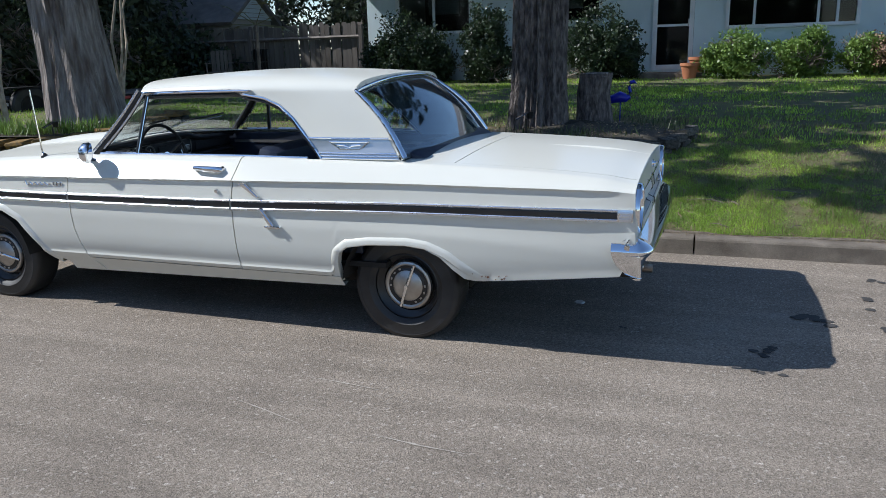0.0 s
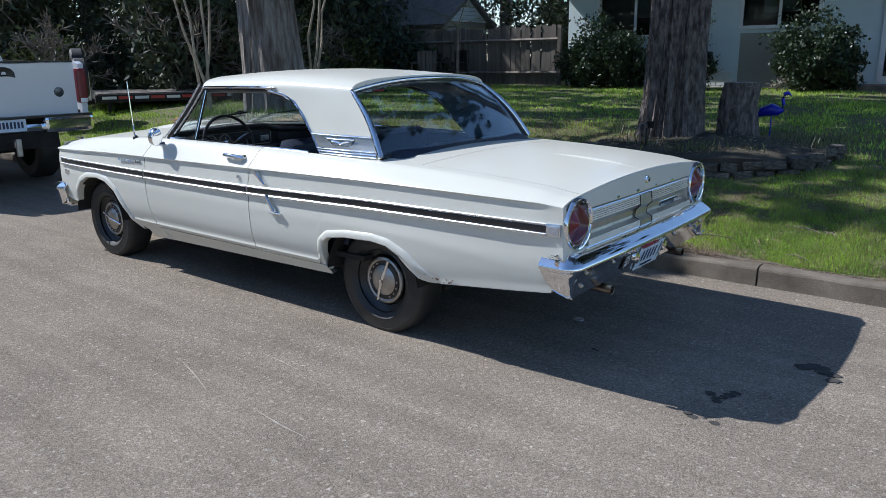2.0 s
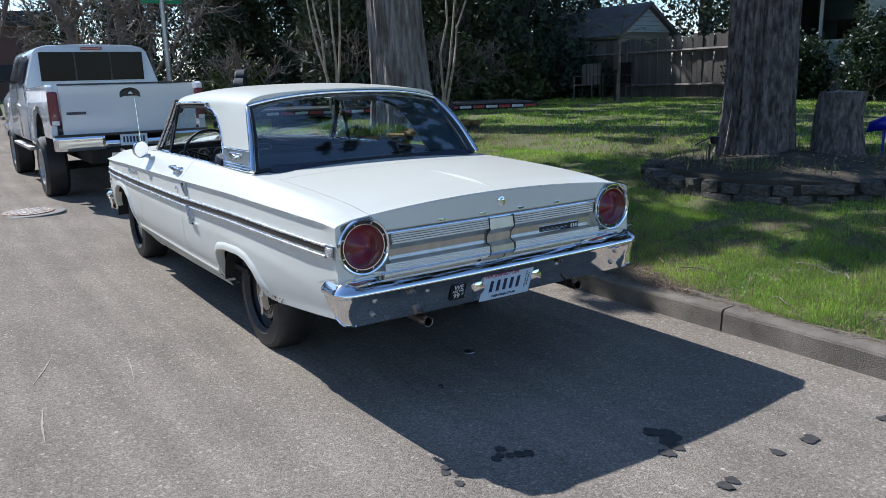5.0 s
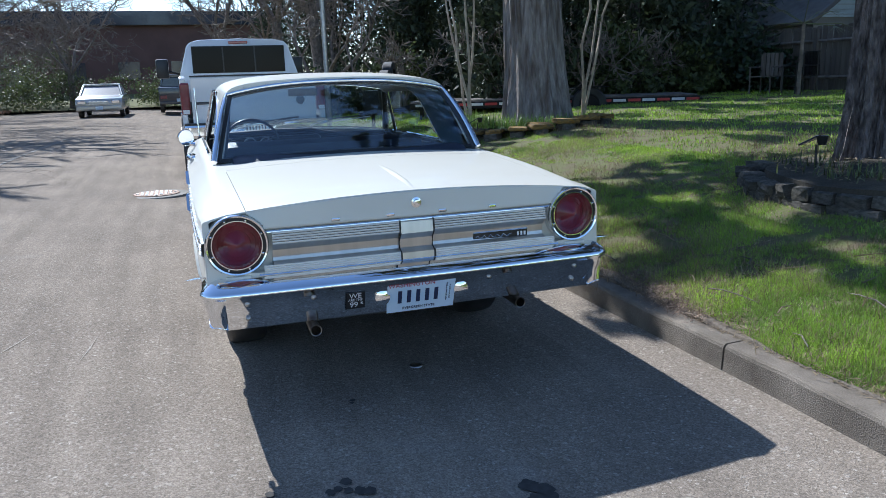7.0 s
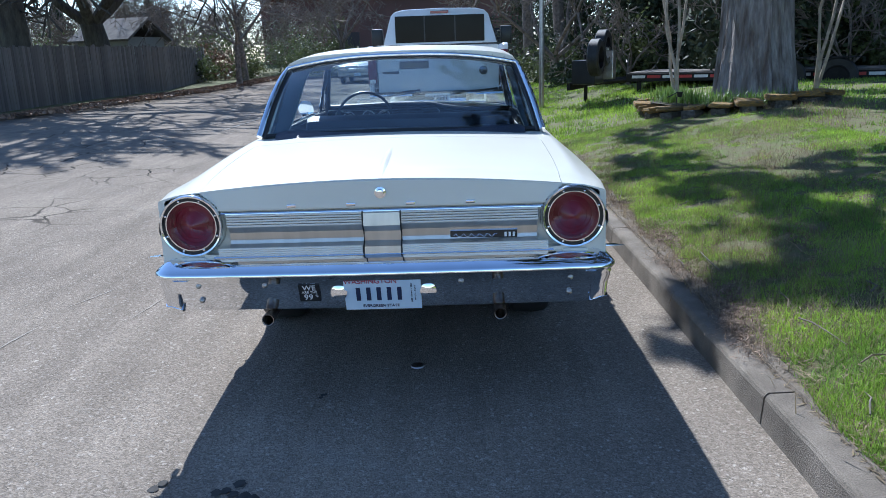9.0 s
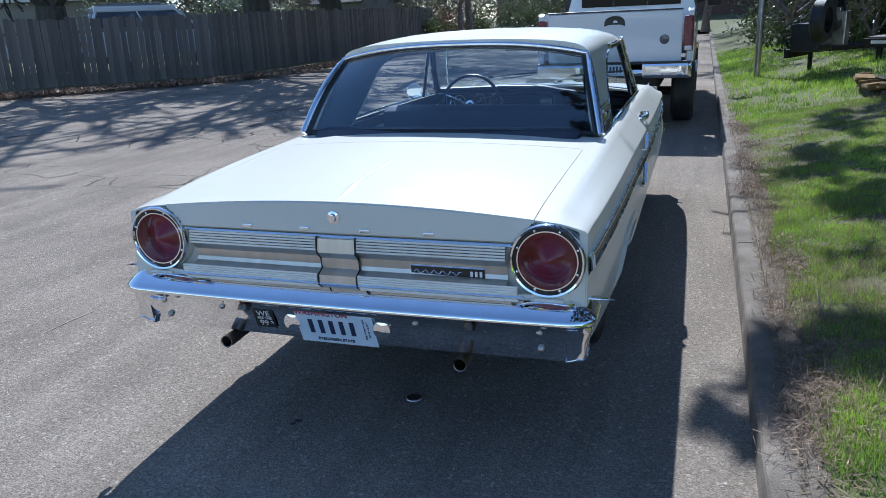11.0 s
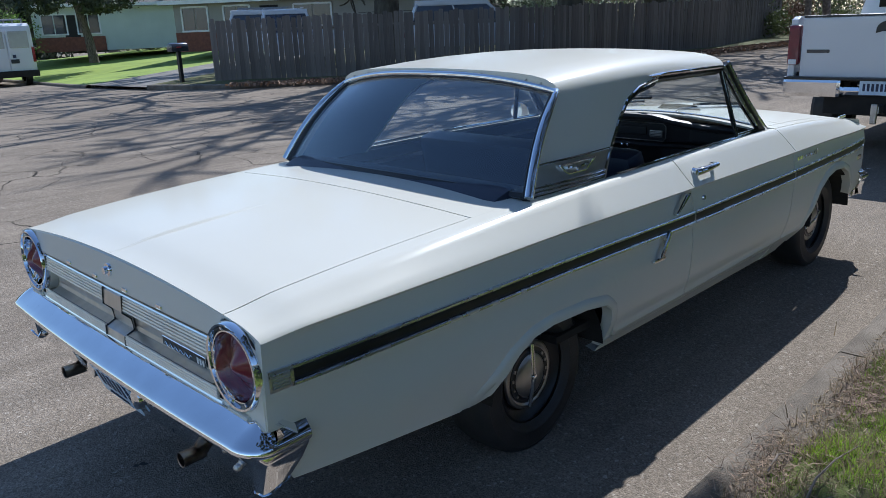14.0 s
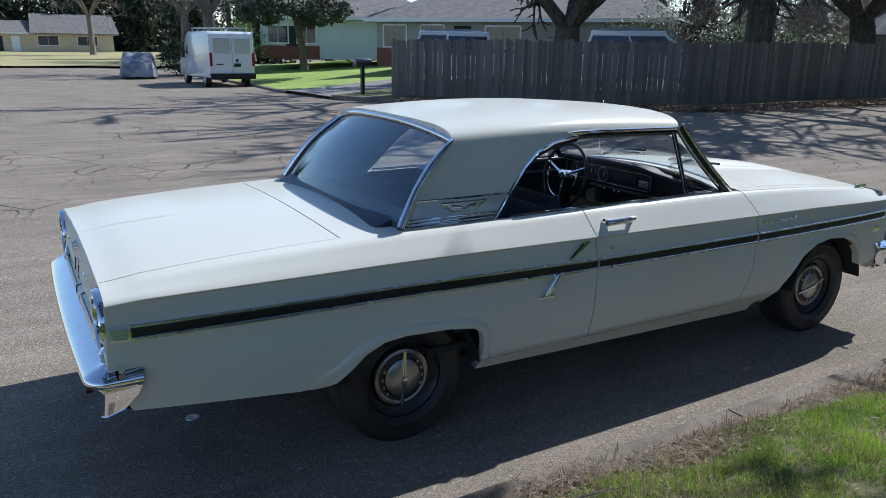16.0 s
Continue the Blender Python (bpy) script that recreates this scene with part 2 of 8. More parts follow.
M_LEAFB = material("bright_shrub_leaf", (0.19, 0.28, 0.06), (0.11, 0.19, 0.035), scale=3, rough=0.45, random_tint=0.35, island=True, translucent=0.3)
M_LEAFC = material("conifer_spray", (0.066, 0.082, 0.040), (0.032, 0.046, 0.022), scale=2, rough=0.7, random_tint=0.5, island=True, translucent=0.1)
M_LEAFO = material("olive_leaf", (0.12, 0.15, 0.05), (0.07, 0.085, 0.03), scale=2, rough=0.5, random_tint=0.5, island=True, translucent=0.25)
M_LEAFP = material("pale_bush_leaf", (0.30, 0.33, 0.24), (0.12, 0.15, 0.08), scale=3, rough=0.5, random_tint=0.5, island=True, translucent=0.25)
M_GRASS = material("grass_blades", (0.42, 0.58, 0.070), (0.18, 0.29, 0.048), scale=1.9, rough=0.55, random_tint=0.45, island=True, translucent=0.3)
M_DIRT = material("kerb_dirt", (0.20, 0.165, 0.125), (0.105, 0.084, 0.062), scale=7, rough=1.0, bump=1.0, bump_scale=70, fine=0.7, sharp=0.8)
M_DRY = material("dry_lawn", (0.36, 0.34, 0.12), (0.33, 0.26, 0.14), scale=0.5, rough=0.95, fine=0.3, bump=0.4)
M_SCUFF = material("scraped_asphalt", (0.40, 0.355, 0.30), (0.28, 0.24, 0.20), scale=30, rough=0.95)
M_STRAW = material("dead_grass", (0.36, 0.285, 0.175), (0.20, 0.15, 0.09), scale=2, rough=0.8, random_tint=0.4, island=True, translucent=0.35)
M_LITTER = material("leaf_litter", (0.36, 0.26, 0.18), (0.13, 0.085, 0.060), scale=26, rough=0.9, random_tint=0.45, island=True)
M_LEAFL = material("fallen_leaves", (0.30, 0.20, 0.13), (0.15, 0.085, 0.05), scale=2, rough=0.8, random_tint=0.55, island=True)
M_BED = material("needle_soil", (0.078, 0.064, 0.044), (0.036, 0.032, 0.022), scale=5, rough=1.0, bump=1.0, bump_scale=60, fine=0.5)
M_TINT = material("tinted_glass", (0.006, 0.007, 0.009), (0.010, 0.011, 0.013), scale=1, rough=0.06)
M_TINT.node_tree.nodes["Principled BSDF"].inputs["Specular IOR Level"].default_value = 0.10
M_STONE = material("garden_stone", (0.135, 0.12, 0.10), (0.05, 0.046, 0.034), scale=5, rough=0.95, bump=0.8, bump_scale=30, random_tint=0.3)
M_MOSS = material("mossy_stone", (0.32, 0.18, 0.035), (0.13, 0.095, 0.05), scale=6, rough=0.95, bump=0.8, bump_scale=40, random_tint=0.25)
M_TRUCK = material("pickup_white_paint", (0.68, 0.70, 0.73), (0.64, 0.66, 0.69), scale=1, rough=0.2, coat=0.8)
M_TAPE = material("white_tape", (0.75, 0.75, 0.75), rough=0.4)
M_TAPER = material("red_tape", (0.50, 0.03, 0.03), rough=0.4)
M_BLUE = material("cobalt_plastic", (0.012, 0.015, 0.42), (0.008, 0.010, 0.30), scale=5, rough=0.4)
M_PLATE = material("plate_blue_white", (0.62, 0.72, 0.82), (0.50, 0.63, 0.77), scale=9, rough=0.35)
M_INK = material("navy_ink", (0.02, 0.03, 0.08), rough=0.5)
M_INKR = material("red_ink", (0.35, 0.05, 0.08), rough=0.5)
M_WHITE = material("white_print", (0.8, 0.8, 0.8), rough=0.5)
M_TERRA = material("terracotta", (0.42, 0.17, 0.08), (0.34, 0.13, 0.06), rough=0.8)
M_GREYP = material("grey_house_paint", (0.34, 0.33, 0.29), (0.30, 0.29, 0.26), scale=1, rough=0.8)
M_MINT = material("mint_house_paint", (0.60, 0.66, 0.62), (0.55, 0.61, 0.57), scale=1, rough=0.8)
M_CREAM = material("cream_house_paint", (0.55, 0.46, 0.32), (0.50, 0.41, 0.28), scale=1, rough=0.8)
M_BRICK = material("red_brick", (0.24, 0.095, 0.062), (0.17, 0.07, 0.05), scale=8, rough=0.9, bump=0.4, bump_scale=40)
M_ROOF = material("asphalt_shingle", (0.20, 0.185, 0.17), (0.13, 0.12, 0.11), scale=3, rough=0.95, bump=0.6, bump_scale=50, fine=0.3)
M_BROWN = material("brown_building", (0.16, 0.085, 0.068), (0.12, 0.065, 0.052), scale=0.6, rough=0.85)
M_SILVER = material("silver_paint", (0.55, 0.55, 0.52), (0.50, 0.50, 0.47), rough=0.25, metal=0.3, coat=0.7)
M_DKCAR = material("dark_car_paint", (0.03, 0.035, 0.05), rough=0.25, coat=0.7)
M_TARP = material("silver_tarp", (0.30, 0.30, 0.32), (0.08, 0.08, 0.095), scale=1.6, rough=0.40)
M_GREENS = material("sign_green", (0.02, 0.25, 0.11), rough=0.4)
M_PALM = material("palm_leaf", (0.13, 0.16, 0.05), (0.22, 0.19, 0.09), scale=4, rough=0.5, random_tint=0.3, island=True)
M_OIL = material("oil_stain", (0.040, 0.037, 0.034), (0.060, 0.056, 0.052), scale=40, rough=0.97)


# ---- mesh helpers ----
def put(name, mesh, mat, parent=None, label="", smooth=False):
    ob = new(name, mesh)
    if mat and not mesh.materials:
        mesh.materials.append(mat)
    if smooth:
        for p in mesh.polygons:
            p.use_smooth = True
        mesh.set_sharp_from_angle(angle=radians(38))
    if parent:
        ob.parent = parent
    if label:
        ob["label"] = label
    return ob


def part(name, bm, mat, parent=None, label="", smooth=False):
    mesh = bpy.data.meshes.new(name)
    bmesh.ops.recalc_face_normals(bm, faces=bm.faces)
    bm.to_mesh(mesh)
    bm.free()
    return put(name, mesh, mat, parent, label, smooth)


def thing(name, label, category, group="", at=(0, 0, 0), turn=0.0):
    ob = new(name)
    ob.matrix_basis = pose(*at, 0, 0, turn)
    return tagged(ob, label, category, group)


def raw(name, verts, faces, mat, parent=None, label="", smooth=False):
    mesh = bpy.data.meshes.new(name)
    mesh.from_pydata([tuple(v) for v in verts], [], faces)
    mesh.update()
    return put(name, mesh, mat, parent, label, smooth)


def box(bm, c, s, bevel=0.0, m=None):
    """A box with centre c and size s, its edges rounded."""
    r = bmesh.ops.create_cube(bm, size=1.0, matrix=(m or Matrix()) @ Matrix.Translation(c) @ Matrix.Diagonal((*s, 1)))
    if bevel:
        edges = list({e for v in r["verts"] for e in v.link_edges})
        bmesh.ops.bevel(bm, geom=edges, offset=bevel, segments=2, affect="EDGES", profile=0.6)
    return bm


def boxes(*items, bevel=0.0):
    bm = bmesh.new()
    for c, s in items:
        box(bm, c, s, bevel)
    return bm


def cone(bm, a, b, ra, rb, seg=12):
    """A round bar from a to b."""
    a, b = Vector(a), Vector(b)
    d = b - a
    m = Matrix.Translation((a + b) / 2) @ d.to_track_quat("Z", "Y").to_matrix().to_4x4()
    bmesh.ops.create_cone(bm, cap_ends=True, segments=seg, radius1=ra, radius2=rb, depth=d.length, matrix=m)
    return bm


def tube(points, r, seg=8, closed=False):
    """A round bar along a line; r is one radius or one for each point."""
    bm = bmesh.new()
    pts = [Vector(p) for p in points]
    rs = r if isinstance(r, (list, tuple)) else [r] * len(pts)
    rings, n = [], len(pts)
    up = Vector((0, 0, 1))
    for i, p in enumerate(pts):
        d = (pts[(i + 1) % n] - pts[i - 1]) if closed else (pts[min(i + 1, n - 1)] - pts[max(i - 1, 0)])
        d.normalize()
        side = d.cross(up if abs(d.z) < 0.95 else Vector((1, 0, 0))).normalized()
        top = side.cross(d)
        rings.append([bm.verts.new(p + rs[i] * (math.cos(a) * side + math.sin(a) * top)) for a in (2 * math.pi * k / seg for k in range(seg))])
    for i in range(n if closed else n - 1):
        a, b = rings[i], rings[(i + 1) % n]
        for k in range(seg):
            bm.faces.new((a[k], a[(k + 1) % seg], b[(k + 1) % seg], b[k]))
    if not closed:
        bm.faces.new(rings[0])
        bm.faces.new(rings[-1])
    return bm


def lathe(profile, centre, axis="y", seg=32, sign=1):
    """A body turned round an axis through centre: profile of (radius, along)."""
    bm = bmesh.new()
    rings = []
    for r, h in profile:
        ring = []
        for k in range(seg):
            a = 2 * math.pi * k / seg
            u, v = r * math.cos(a), r * math.sin(a)
            p = {"y": (u, sign * h, v), "x": (sign * h, u, v), "z": (u, v, sign * h)}[axis]
            ring.append(bm.verts.new(Vector(centre) + Vector(p)))
        rings.append(ring)
    for a, b in zip(rings, rings[1:]):
        for k in range(seg):
            bm.faces.new((a[k], a[(k + 1) % seg], b[(k + 1) % seg], b[k]))
    bmesh.ops.remove_doubles(bm, verts=bm.verts, dist=1e-5)
    return bm


def sheet(rows, thick=0.0, inward=None):
    """A surface through rows of points; thick gives it a body, offset along its normals (or along inward)."""
    bm = bmesh.new()
    g = [[bm.verts.new(p) for p in row] for row in rows]
    for a, b in zip(g, g[1:]):
        for k in range(len(a) - 1):
            try:
                bm.faces.new((a[k], a[k + 1], b[k + 1], b[k]))
            except ValueError:
                pass
    if thick:
        bmesh.ops.recalc_face_normals(bm, faces=bm.faces)
        bm.normal_update()
        faces = list(bm.faces)
        if inward is not None and sum(f.normal.dot(Vector(inward)) for f in faces) > 0:
            bmesh.ops.reverse_faces(bm, faces=faces)
        bm.normal_update()
        bmesh.ops.solidify(bm, geom=faces, thickness=thick)
    return bm


def prism(outline, a, b, axis="y"):
    """A flat outline pushed from a to b along an axis."""
    bm = bmesh.new()
    def p(u, v, h):
        return {"y": (u, h, v), "x": (h, u, v), "z": (u, v, h)}[axis]
    lo = [bm.verts.new(p(u, v, a)) for u, v in outline]
    hi = [bm.verts.new(p(u, v, b)) for u, v in outline]
    bm.faces.new(lo)
    bm.faces.new(hi[::-1])
    for k in range(len(lo)):
        bm.faces.new((lo[k], lo[(k + 1) % len(lo)], hi[(k + 1) % len(lo)], hi[k]))
    return bm


def lettering(name, text, size, mat, parent, m, label="", depth=0.0015):
    """Raised letters as a mesh, centred on the pose m, facing its +z."""
    c = bpy.data.curves.new(name, "FONT")
    c.body, c.size, c.extrude, c.align_x, c.align_y = text, size, depth, "CENTER", "CENTER"
    tmp = bpy.data.objects.new(name, c)
    mesh = bpy.data.meshes.new_from_object(tmp)
    bpy.data.objects.remove(tmp)
    mesh.transform(m)
    mesh.materials.clear()
    return put(name, mesh, mat, parent, label)


def lerp(x, pairs):
    return float(np.interp(x, [p[0] for p in pairs], [p[1] for p in pairs]))


# ---- ground, road, kerbs, lawn ----
def road_z(x, y):
    return lerp(y, ((-90, -0.22), (-75, -0.22), (-58, -0.20), (-46, -0.38), (-34, -0.34), (-19, 0.07), (-14, 0.13), (-9, 0.16), (-4, 0.15), (-1.8, 0.06), (-0.7, 0.005), (0.0, 0.0), (1.5, 0.0)))


def lawn_z(x, y):
    """The front lawn climbs from the kerb to the house."""
    base = lerp(y, ((1.52, 0.118), (1.56, 0.132), (1.7, 0.145), (3.4, 0.44), (4.6, 0.60), (6.5, 0.72), (13, 0.88), (30, 1.1)))
    return base + 0.02 * noise.noise((x * 0.6, y * 0.6, 0.3)) + 0.012 * noise.noise((x * 2.1, y * 2.1, 4.0))


def ground_sheet(name, xs, ys, height, mat, label, category):
    nx, ny = len(xs), len(ys)
    verts = [(x, y, height(x, y)) for x in xs for y in ys]
    faces = [(i * ny + j, (i + 1) * ny + j, (i + 1) * ny + j + 1, i * ny + j + 1) for i in range(nx - 1) for j in range(ny - 1)]
    ob = raw(name, verts, faces, mat, smooth=True)
    return tagged(ob, label, category, kind="structure")


ground_sheet("ground", [-900, -60, 60, 900], [-900, -60, 60, 900], lambda x, y: -0.7, M_SOIL, "flat grassy ground reaching away to the horizon", "ground")
ground_sheet("road", [-90, -40, -20, -10, -4, 0, 4, 12, 40, 90], [-90, -75, -58, -46, -34, -19, -14, -9, -6, -4, -3, -2.4, -1.8, -1.2, -0.7, 0, 1.0, 1.52], road_z, M_ROAD,
             "worn grey asphalt street with pale stones and hairline cracks", "road")
KERB_Y = 1.41
ground_sheet("lawn", [*(x * 0.25 for x in range(-160, 41)), 12, 16, 24, 40, 90], [KERB_Y + 0.137, 1.58, 1.62, 1.7, 1.9, 2.2, 2.6, 3, 3.4, 3.8, 4.2, 4.6, 5.2, 6, 7, 8, 10, 12, 14, 18, 24, 32, 60], lawn_z, M_SOIL,
             "patchy front lawn with moss and bare soil, climbing to the house", "lawn")


def kerb_piece(x0, x1, y0, y1, z0=-0.1, z1=0.128, r=0.02):
    prof = [(y0, z0), (y0 + 0.012, z1 - r), (y0 + 0.012 + r * 0.4, z1 - r * 0.35), (y0 + 0.012 + r, z1), (y1, z1 + 0.004), (y1, z0)]
    n = max(2, int((x1 - x0) / 0.12))
    bm = bmesh.new()
    rows = []
    for i in range(n + 1):
        x = x0 + (x1 - x0) * i / n
        rows.append([bm.verts.new((x, y + (0.008 * noise.noise((x * 3, y * 9, z * 7)) if 0 < k < 5 else 0), z + (0.008 * noise.noise((x * 4 + 9, y * 5, z)) if 0 < k < 5 else 0)))
                     for k, (y, z) in enumerate(prof)])
    for a, b in zip(rows, rows[1:]):
        for k in range(len(prof) - 1):
            bm.faces.new((a[k], a[k + 1], b[k + 1], b[k]))
    bm.faces.new(rows[0])
    bm.faces.new(rows[-1])
    return bm


kerb = tagged(new("kerb"), "weathered grey concrete kerb with cracks and moss along the lawn", "kerb", kind="structure")
cuts = [-60, -36, -22, -13.5, -10.4, -7.3, -4.3, -1.35, 1.437, 4.3, 7.3, 13, 30]
for a, b in zip(cuts, cuts[1:]):
    part("kerb_stone", kerb_piece(a + 0.006, b - 0.006, KERB_Y, KERB_Y + 0.15), M_KERB, kerb, smooth=False)


# a block of grass blades over a patch, thinner and longer in places
def blades(name, count, x0, x1, y0, y1, length, width, mat, label, keep=None, height=lawn_z, seed=1, lean=0.6):
    rng = np.random.default_rng(seed)
    xs, ys = rng.uniform(x0, x1, count), rng.uniform(y0, y1, count)
    gx, gy = np.linspace(x0, x1, 240), np.linspace(y0, y1, 120)
    table = np.array([[height(a, b) for b in gy] for a in gx])
    dens = np.array([[0.5 + 0.5 * noise.noise((a * 0.8, b * 0.8, 2.0 + seed)) + 0.45 * noise.noise((a * 3.4, b * 3.4, 7.0)) + 0.35 * noise.noise((a * 9.0, b * 9.0, 3.0)) for b in gy] for a in gx])
    ix, iy = (xs - x0) / (x1 - x0) * 238.99, (ys - y0) / (y1 - y0) * 118.99
    i, j = ix.astype(int), iy.astype(int)
    fx, fy = ix - i, iy - j
    def look_up(tb):
        return tb[i, j] * (1 - fx) * (1 - fy) + tb[i + 1, j] * fx * (1 - fy) + tb[i, j + 1] * (1 - fx) * fy + tb[i + 1, j + 1] * fx * fy
    z, d = look_up(table), look_up(dens)
    ok = rng.uniform(0.1, 1.0, count) < np.clip(d * 2.0 - 0.45, 0.05, 1)
    if keep is not None:
        ok &= keep(xs, ys)
    xs, ys, z, d = xs[ok], ys[ok], z[ok], d[ok]
    n = len(xs)
    ang, ln = rng.uniform(0, 2 * np.pi, n), length * rng.uniform(0.45, 1.25, n) * (0.45 + 0.85 * np.clip(d, 0, 1))
    tilt, ta = rng.uniform(0.1, lean, n), rng.uniform(0, 2 * np.pi, n)
    v = np.zeros((n, 3, 3))
    v[:, 0] = np.stack([xs - width / 2 * np.cos(ang), ys - width / 2 * np.sin(ang), z - 0.004], 1)
    v[:, 1] = np.stack([xs + width / 2 * np.cos(ang), ys + width / 2 * np.sin(ang), z - 0.004], 1)
    v[:, 2] = np.stack([xs + ln * np.sin(tilt) * np.cos(ta), ys + ln * np.sin(tilt) * np.sin(ta), z + ln * np.cos(tilt)], 1)
    mesh = bpy.data.meshes.new(name)
    mesh.vertices.add(3 * n)
    mesh.vertices.foreach_set("co", v.ravel())
    mesh.loops.add(3 * n)
    mesh.loops.foreach_set("vertex_index", np.arange(3 * n))
    mesh.polygons.add(n)
    mesh.polygons.foreach_set("loop_start", np.arange(n) * 3)
    mesh.polygons.foreach_set("loop_total", np.full(n, 3))
    mesh.update()
    mesh.validate()
    ob = put(name, mesh, mat)
    return tagged(ob, label, "grass", kind="stuff")


# ---- the parked two-door hardtop: it faces -x, its rear axle stands over x = 0 ----
car = thing("classic_car", "cream-white classic two-door hardtop with chrome trim parked at the kerb", "car")


def eased(x, pairs):
    """Between the pairs, with the corners of the line rounded off."""
    w = max(0.0, min(0.28, 1.24 - x, x + 3.52))
    return sum(lerp(x + w * k / 6, pairs) * (7 - abs(k)) for k in range(-6, 7)) / 49


def half_width(x):
    return eased(x, ((-3.52, 0.835), (-3.2, 0.865), (-2.2, 0.882), (-0.8, 0.888), (0.4, 0.886), (1.0, 0.876), (1.24, 0.862)))


def side_y(x, z):
    """How far out the body side stands at a height: a shallow cove runs below the moulding, deeper towards the tail."""
    y = half_width(x) + lerp(z, ((0.22, -0.135), (0.27, -0.098), (0.30, -0.080), (0.345, -0.052), (0.362, -0.042), (0.40, -0.022), (0.46, -0.006), (0.52, 0.0), (0.66, 0.003), (0.73, 0.001), (0.80, -0.006), (0.9, -0.012)))
    if x < -0.33:
        y += lerp(z, ((0.30, 0.0), (0.372, 0.009), (0.384, 0.010), (0.397, 0.0))) * min(1.0, (-0.33 - x) / 0.03)
    y -= lerp(x, ((0.2, 0.0), (1.2, 0.022))) * max(0.0, min(1.0, (0.62 - z) / 0.16))
    reach = lerp(x, ((-2.0, 0.07), (-0.8, 0.085), (0.4, 0.12), (1.2, 0.19)))
    f = (strip_z(x) - 0.024 - z) / reach
    if 0 < f < 1:
        y -= lerp(x, ((-2.2, 0.0035), (-0.9, 0.005), (0.2, 0.009), (1.0, 0.010), (1.2, 0.004))) * math.sin(math.pi * f ** 0.75)
    return y


def strip_z(x):
    return eased(x, ((-3.46, 0.742), (-2.17, 0.738), (-0.99, 0.742), (0.0, 0.763), (1.2, 0.768)))


def crease_z(x):
    return eased(x, ((-3.5, 0.835), (-2.7, 0.862), (-1.0, 0.880), (0.0, 0.893), (0.9, 0.888), (1.22, 0.884)))


def top_z(x):
    """The height of the body's top edge beside hood, windows and deck."""
    return eased(x, ((-3.5, 0.875), (-3.2, 0.925), (-2.7, 0.965), (-2.1, 0.990), (-1.0, 0.994), (0.0, 0.982), (0.6, 0.960), (1.0, 0.935), (1.22, 0.905)))


def upper_rows(x):
    """The upper body side from the moulding to the top edge: (out, height) row by row."""
    w, c, t = half_width(x), crease_z(x), top_z(x)
    e = max(0.0, min(1.0, (x - 1.06) / 0.18))
    e = 0.6 * e * e * (3 - 2 * e)
    k = max(0.0, min(1.0, (x - 0.98) / 0.24))
    k = 1 - k * k * (3 - 2 * k)
    s = strip_z(x) + 0.024
    side = [(w - 0.004, s), (w - 0.006 - 0.003 * k, s + 0.45 * (c - s)), (w - 0.006 - 0.007 * k, c - 0.030), (w - 0.004 - 0.009 * k, c - 0.014), (w - 0.001, c - 0.002), (w - 0.006, c + 0.004),
            (w - 0.040, c + 0.36 * (t - c)), (w - 0.078, c + 0.75 * (t - c)), (w - 0.098, c + 0.93 * (t - c)), (w - 0.118, t)]
    round_end = [(0.862, s), (0.864, s + 0.015), (0.8635, s + 0.03), (0.862, 0.848), (0.859, 0.866), (0.852, 0.874), (0.828, 0.887), (0.80, 0.895), (0.775, 0.900), (0.75, 0.903)]
    return [((1 - e) * a + e * ra, (1 - e) * b + e * rb) for (a, b), (ra, rb) in zip(side, round_end)]


def arch_z(x):
    """The lower edge of the body side, with both wheel openings."""
    return lerp(x, ((-3.5, 0.46), (-3.27, 0.42), (-3.24, 0.44), (-3.20, 0.52), (-3.12, 0.60), (-3.00, 0.645), (-2.85, 0.655), (-2.72, 0.635), (-2.60, 0.575), (-2.50, 0.46), (-2.42, 0.345), (-2.34, 0.27), (-2.25, 0.255),
                    (-0.362, 0.298), (-0.350, 0.44), (-0.335, 0.50), (-0.28, 0.540), (-0.15, 0.560), (0.06, 0.568), (0.17, 0.556), (0.27, 0.515), (0.36, 0.45), (0.44, 0.400), (0.50, 0.392), (1.0, 0.442), (1.24, 0.468)))


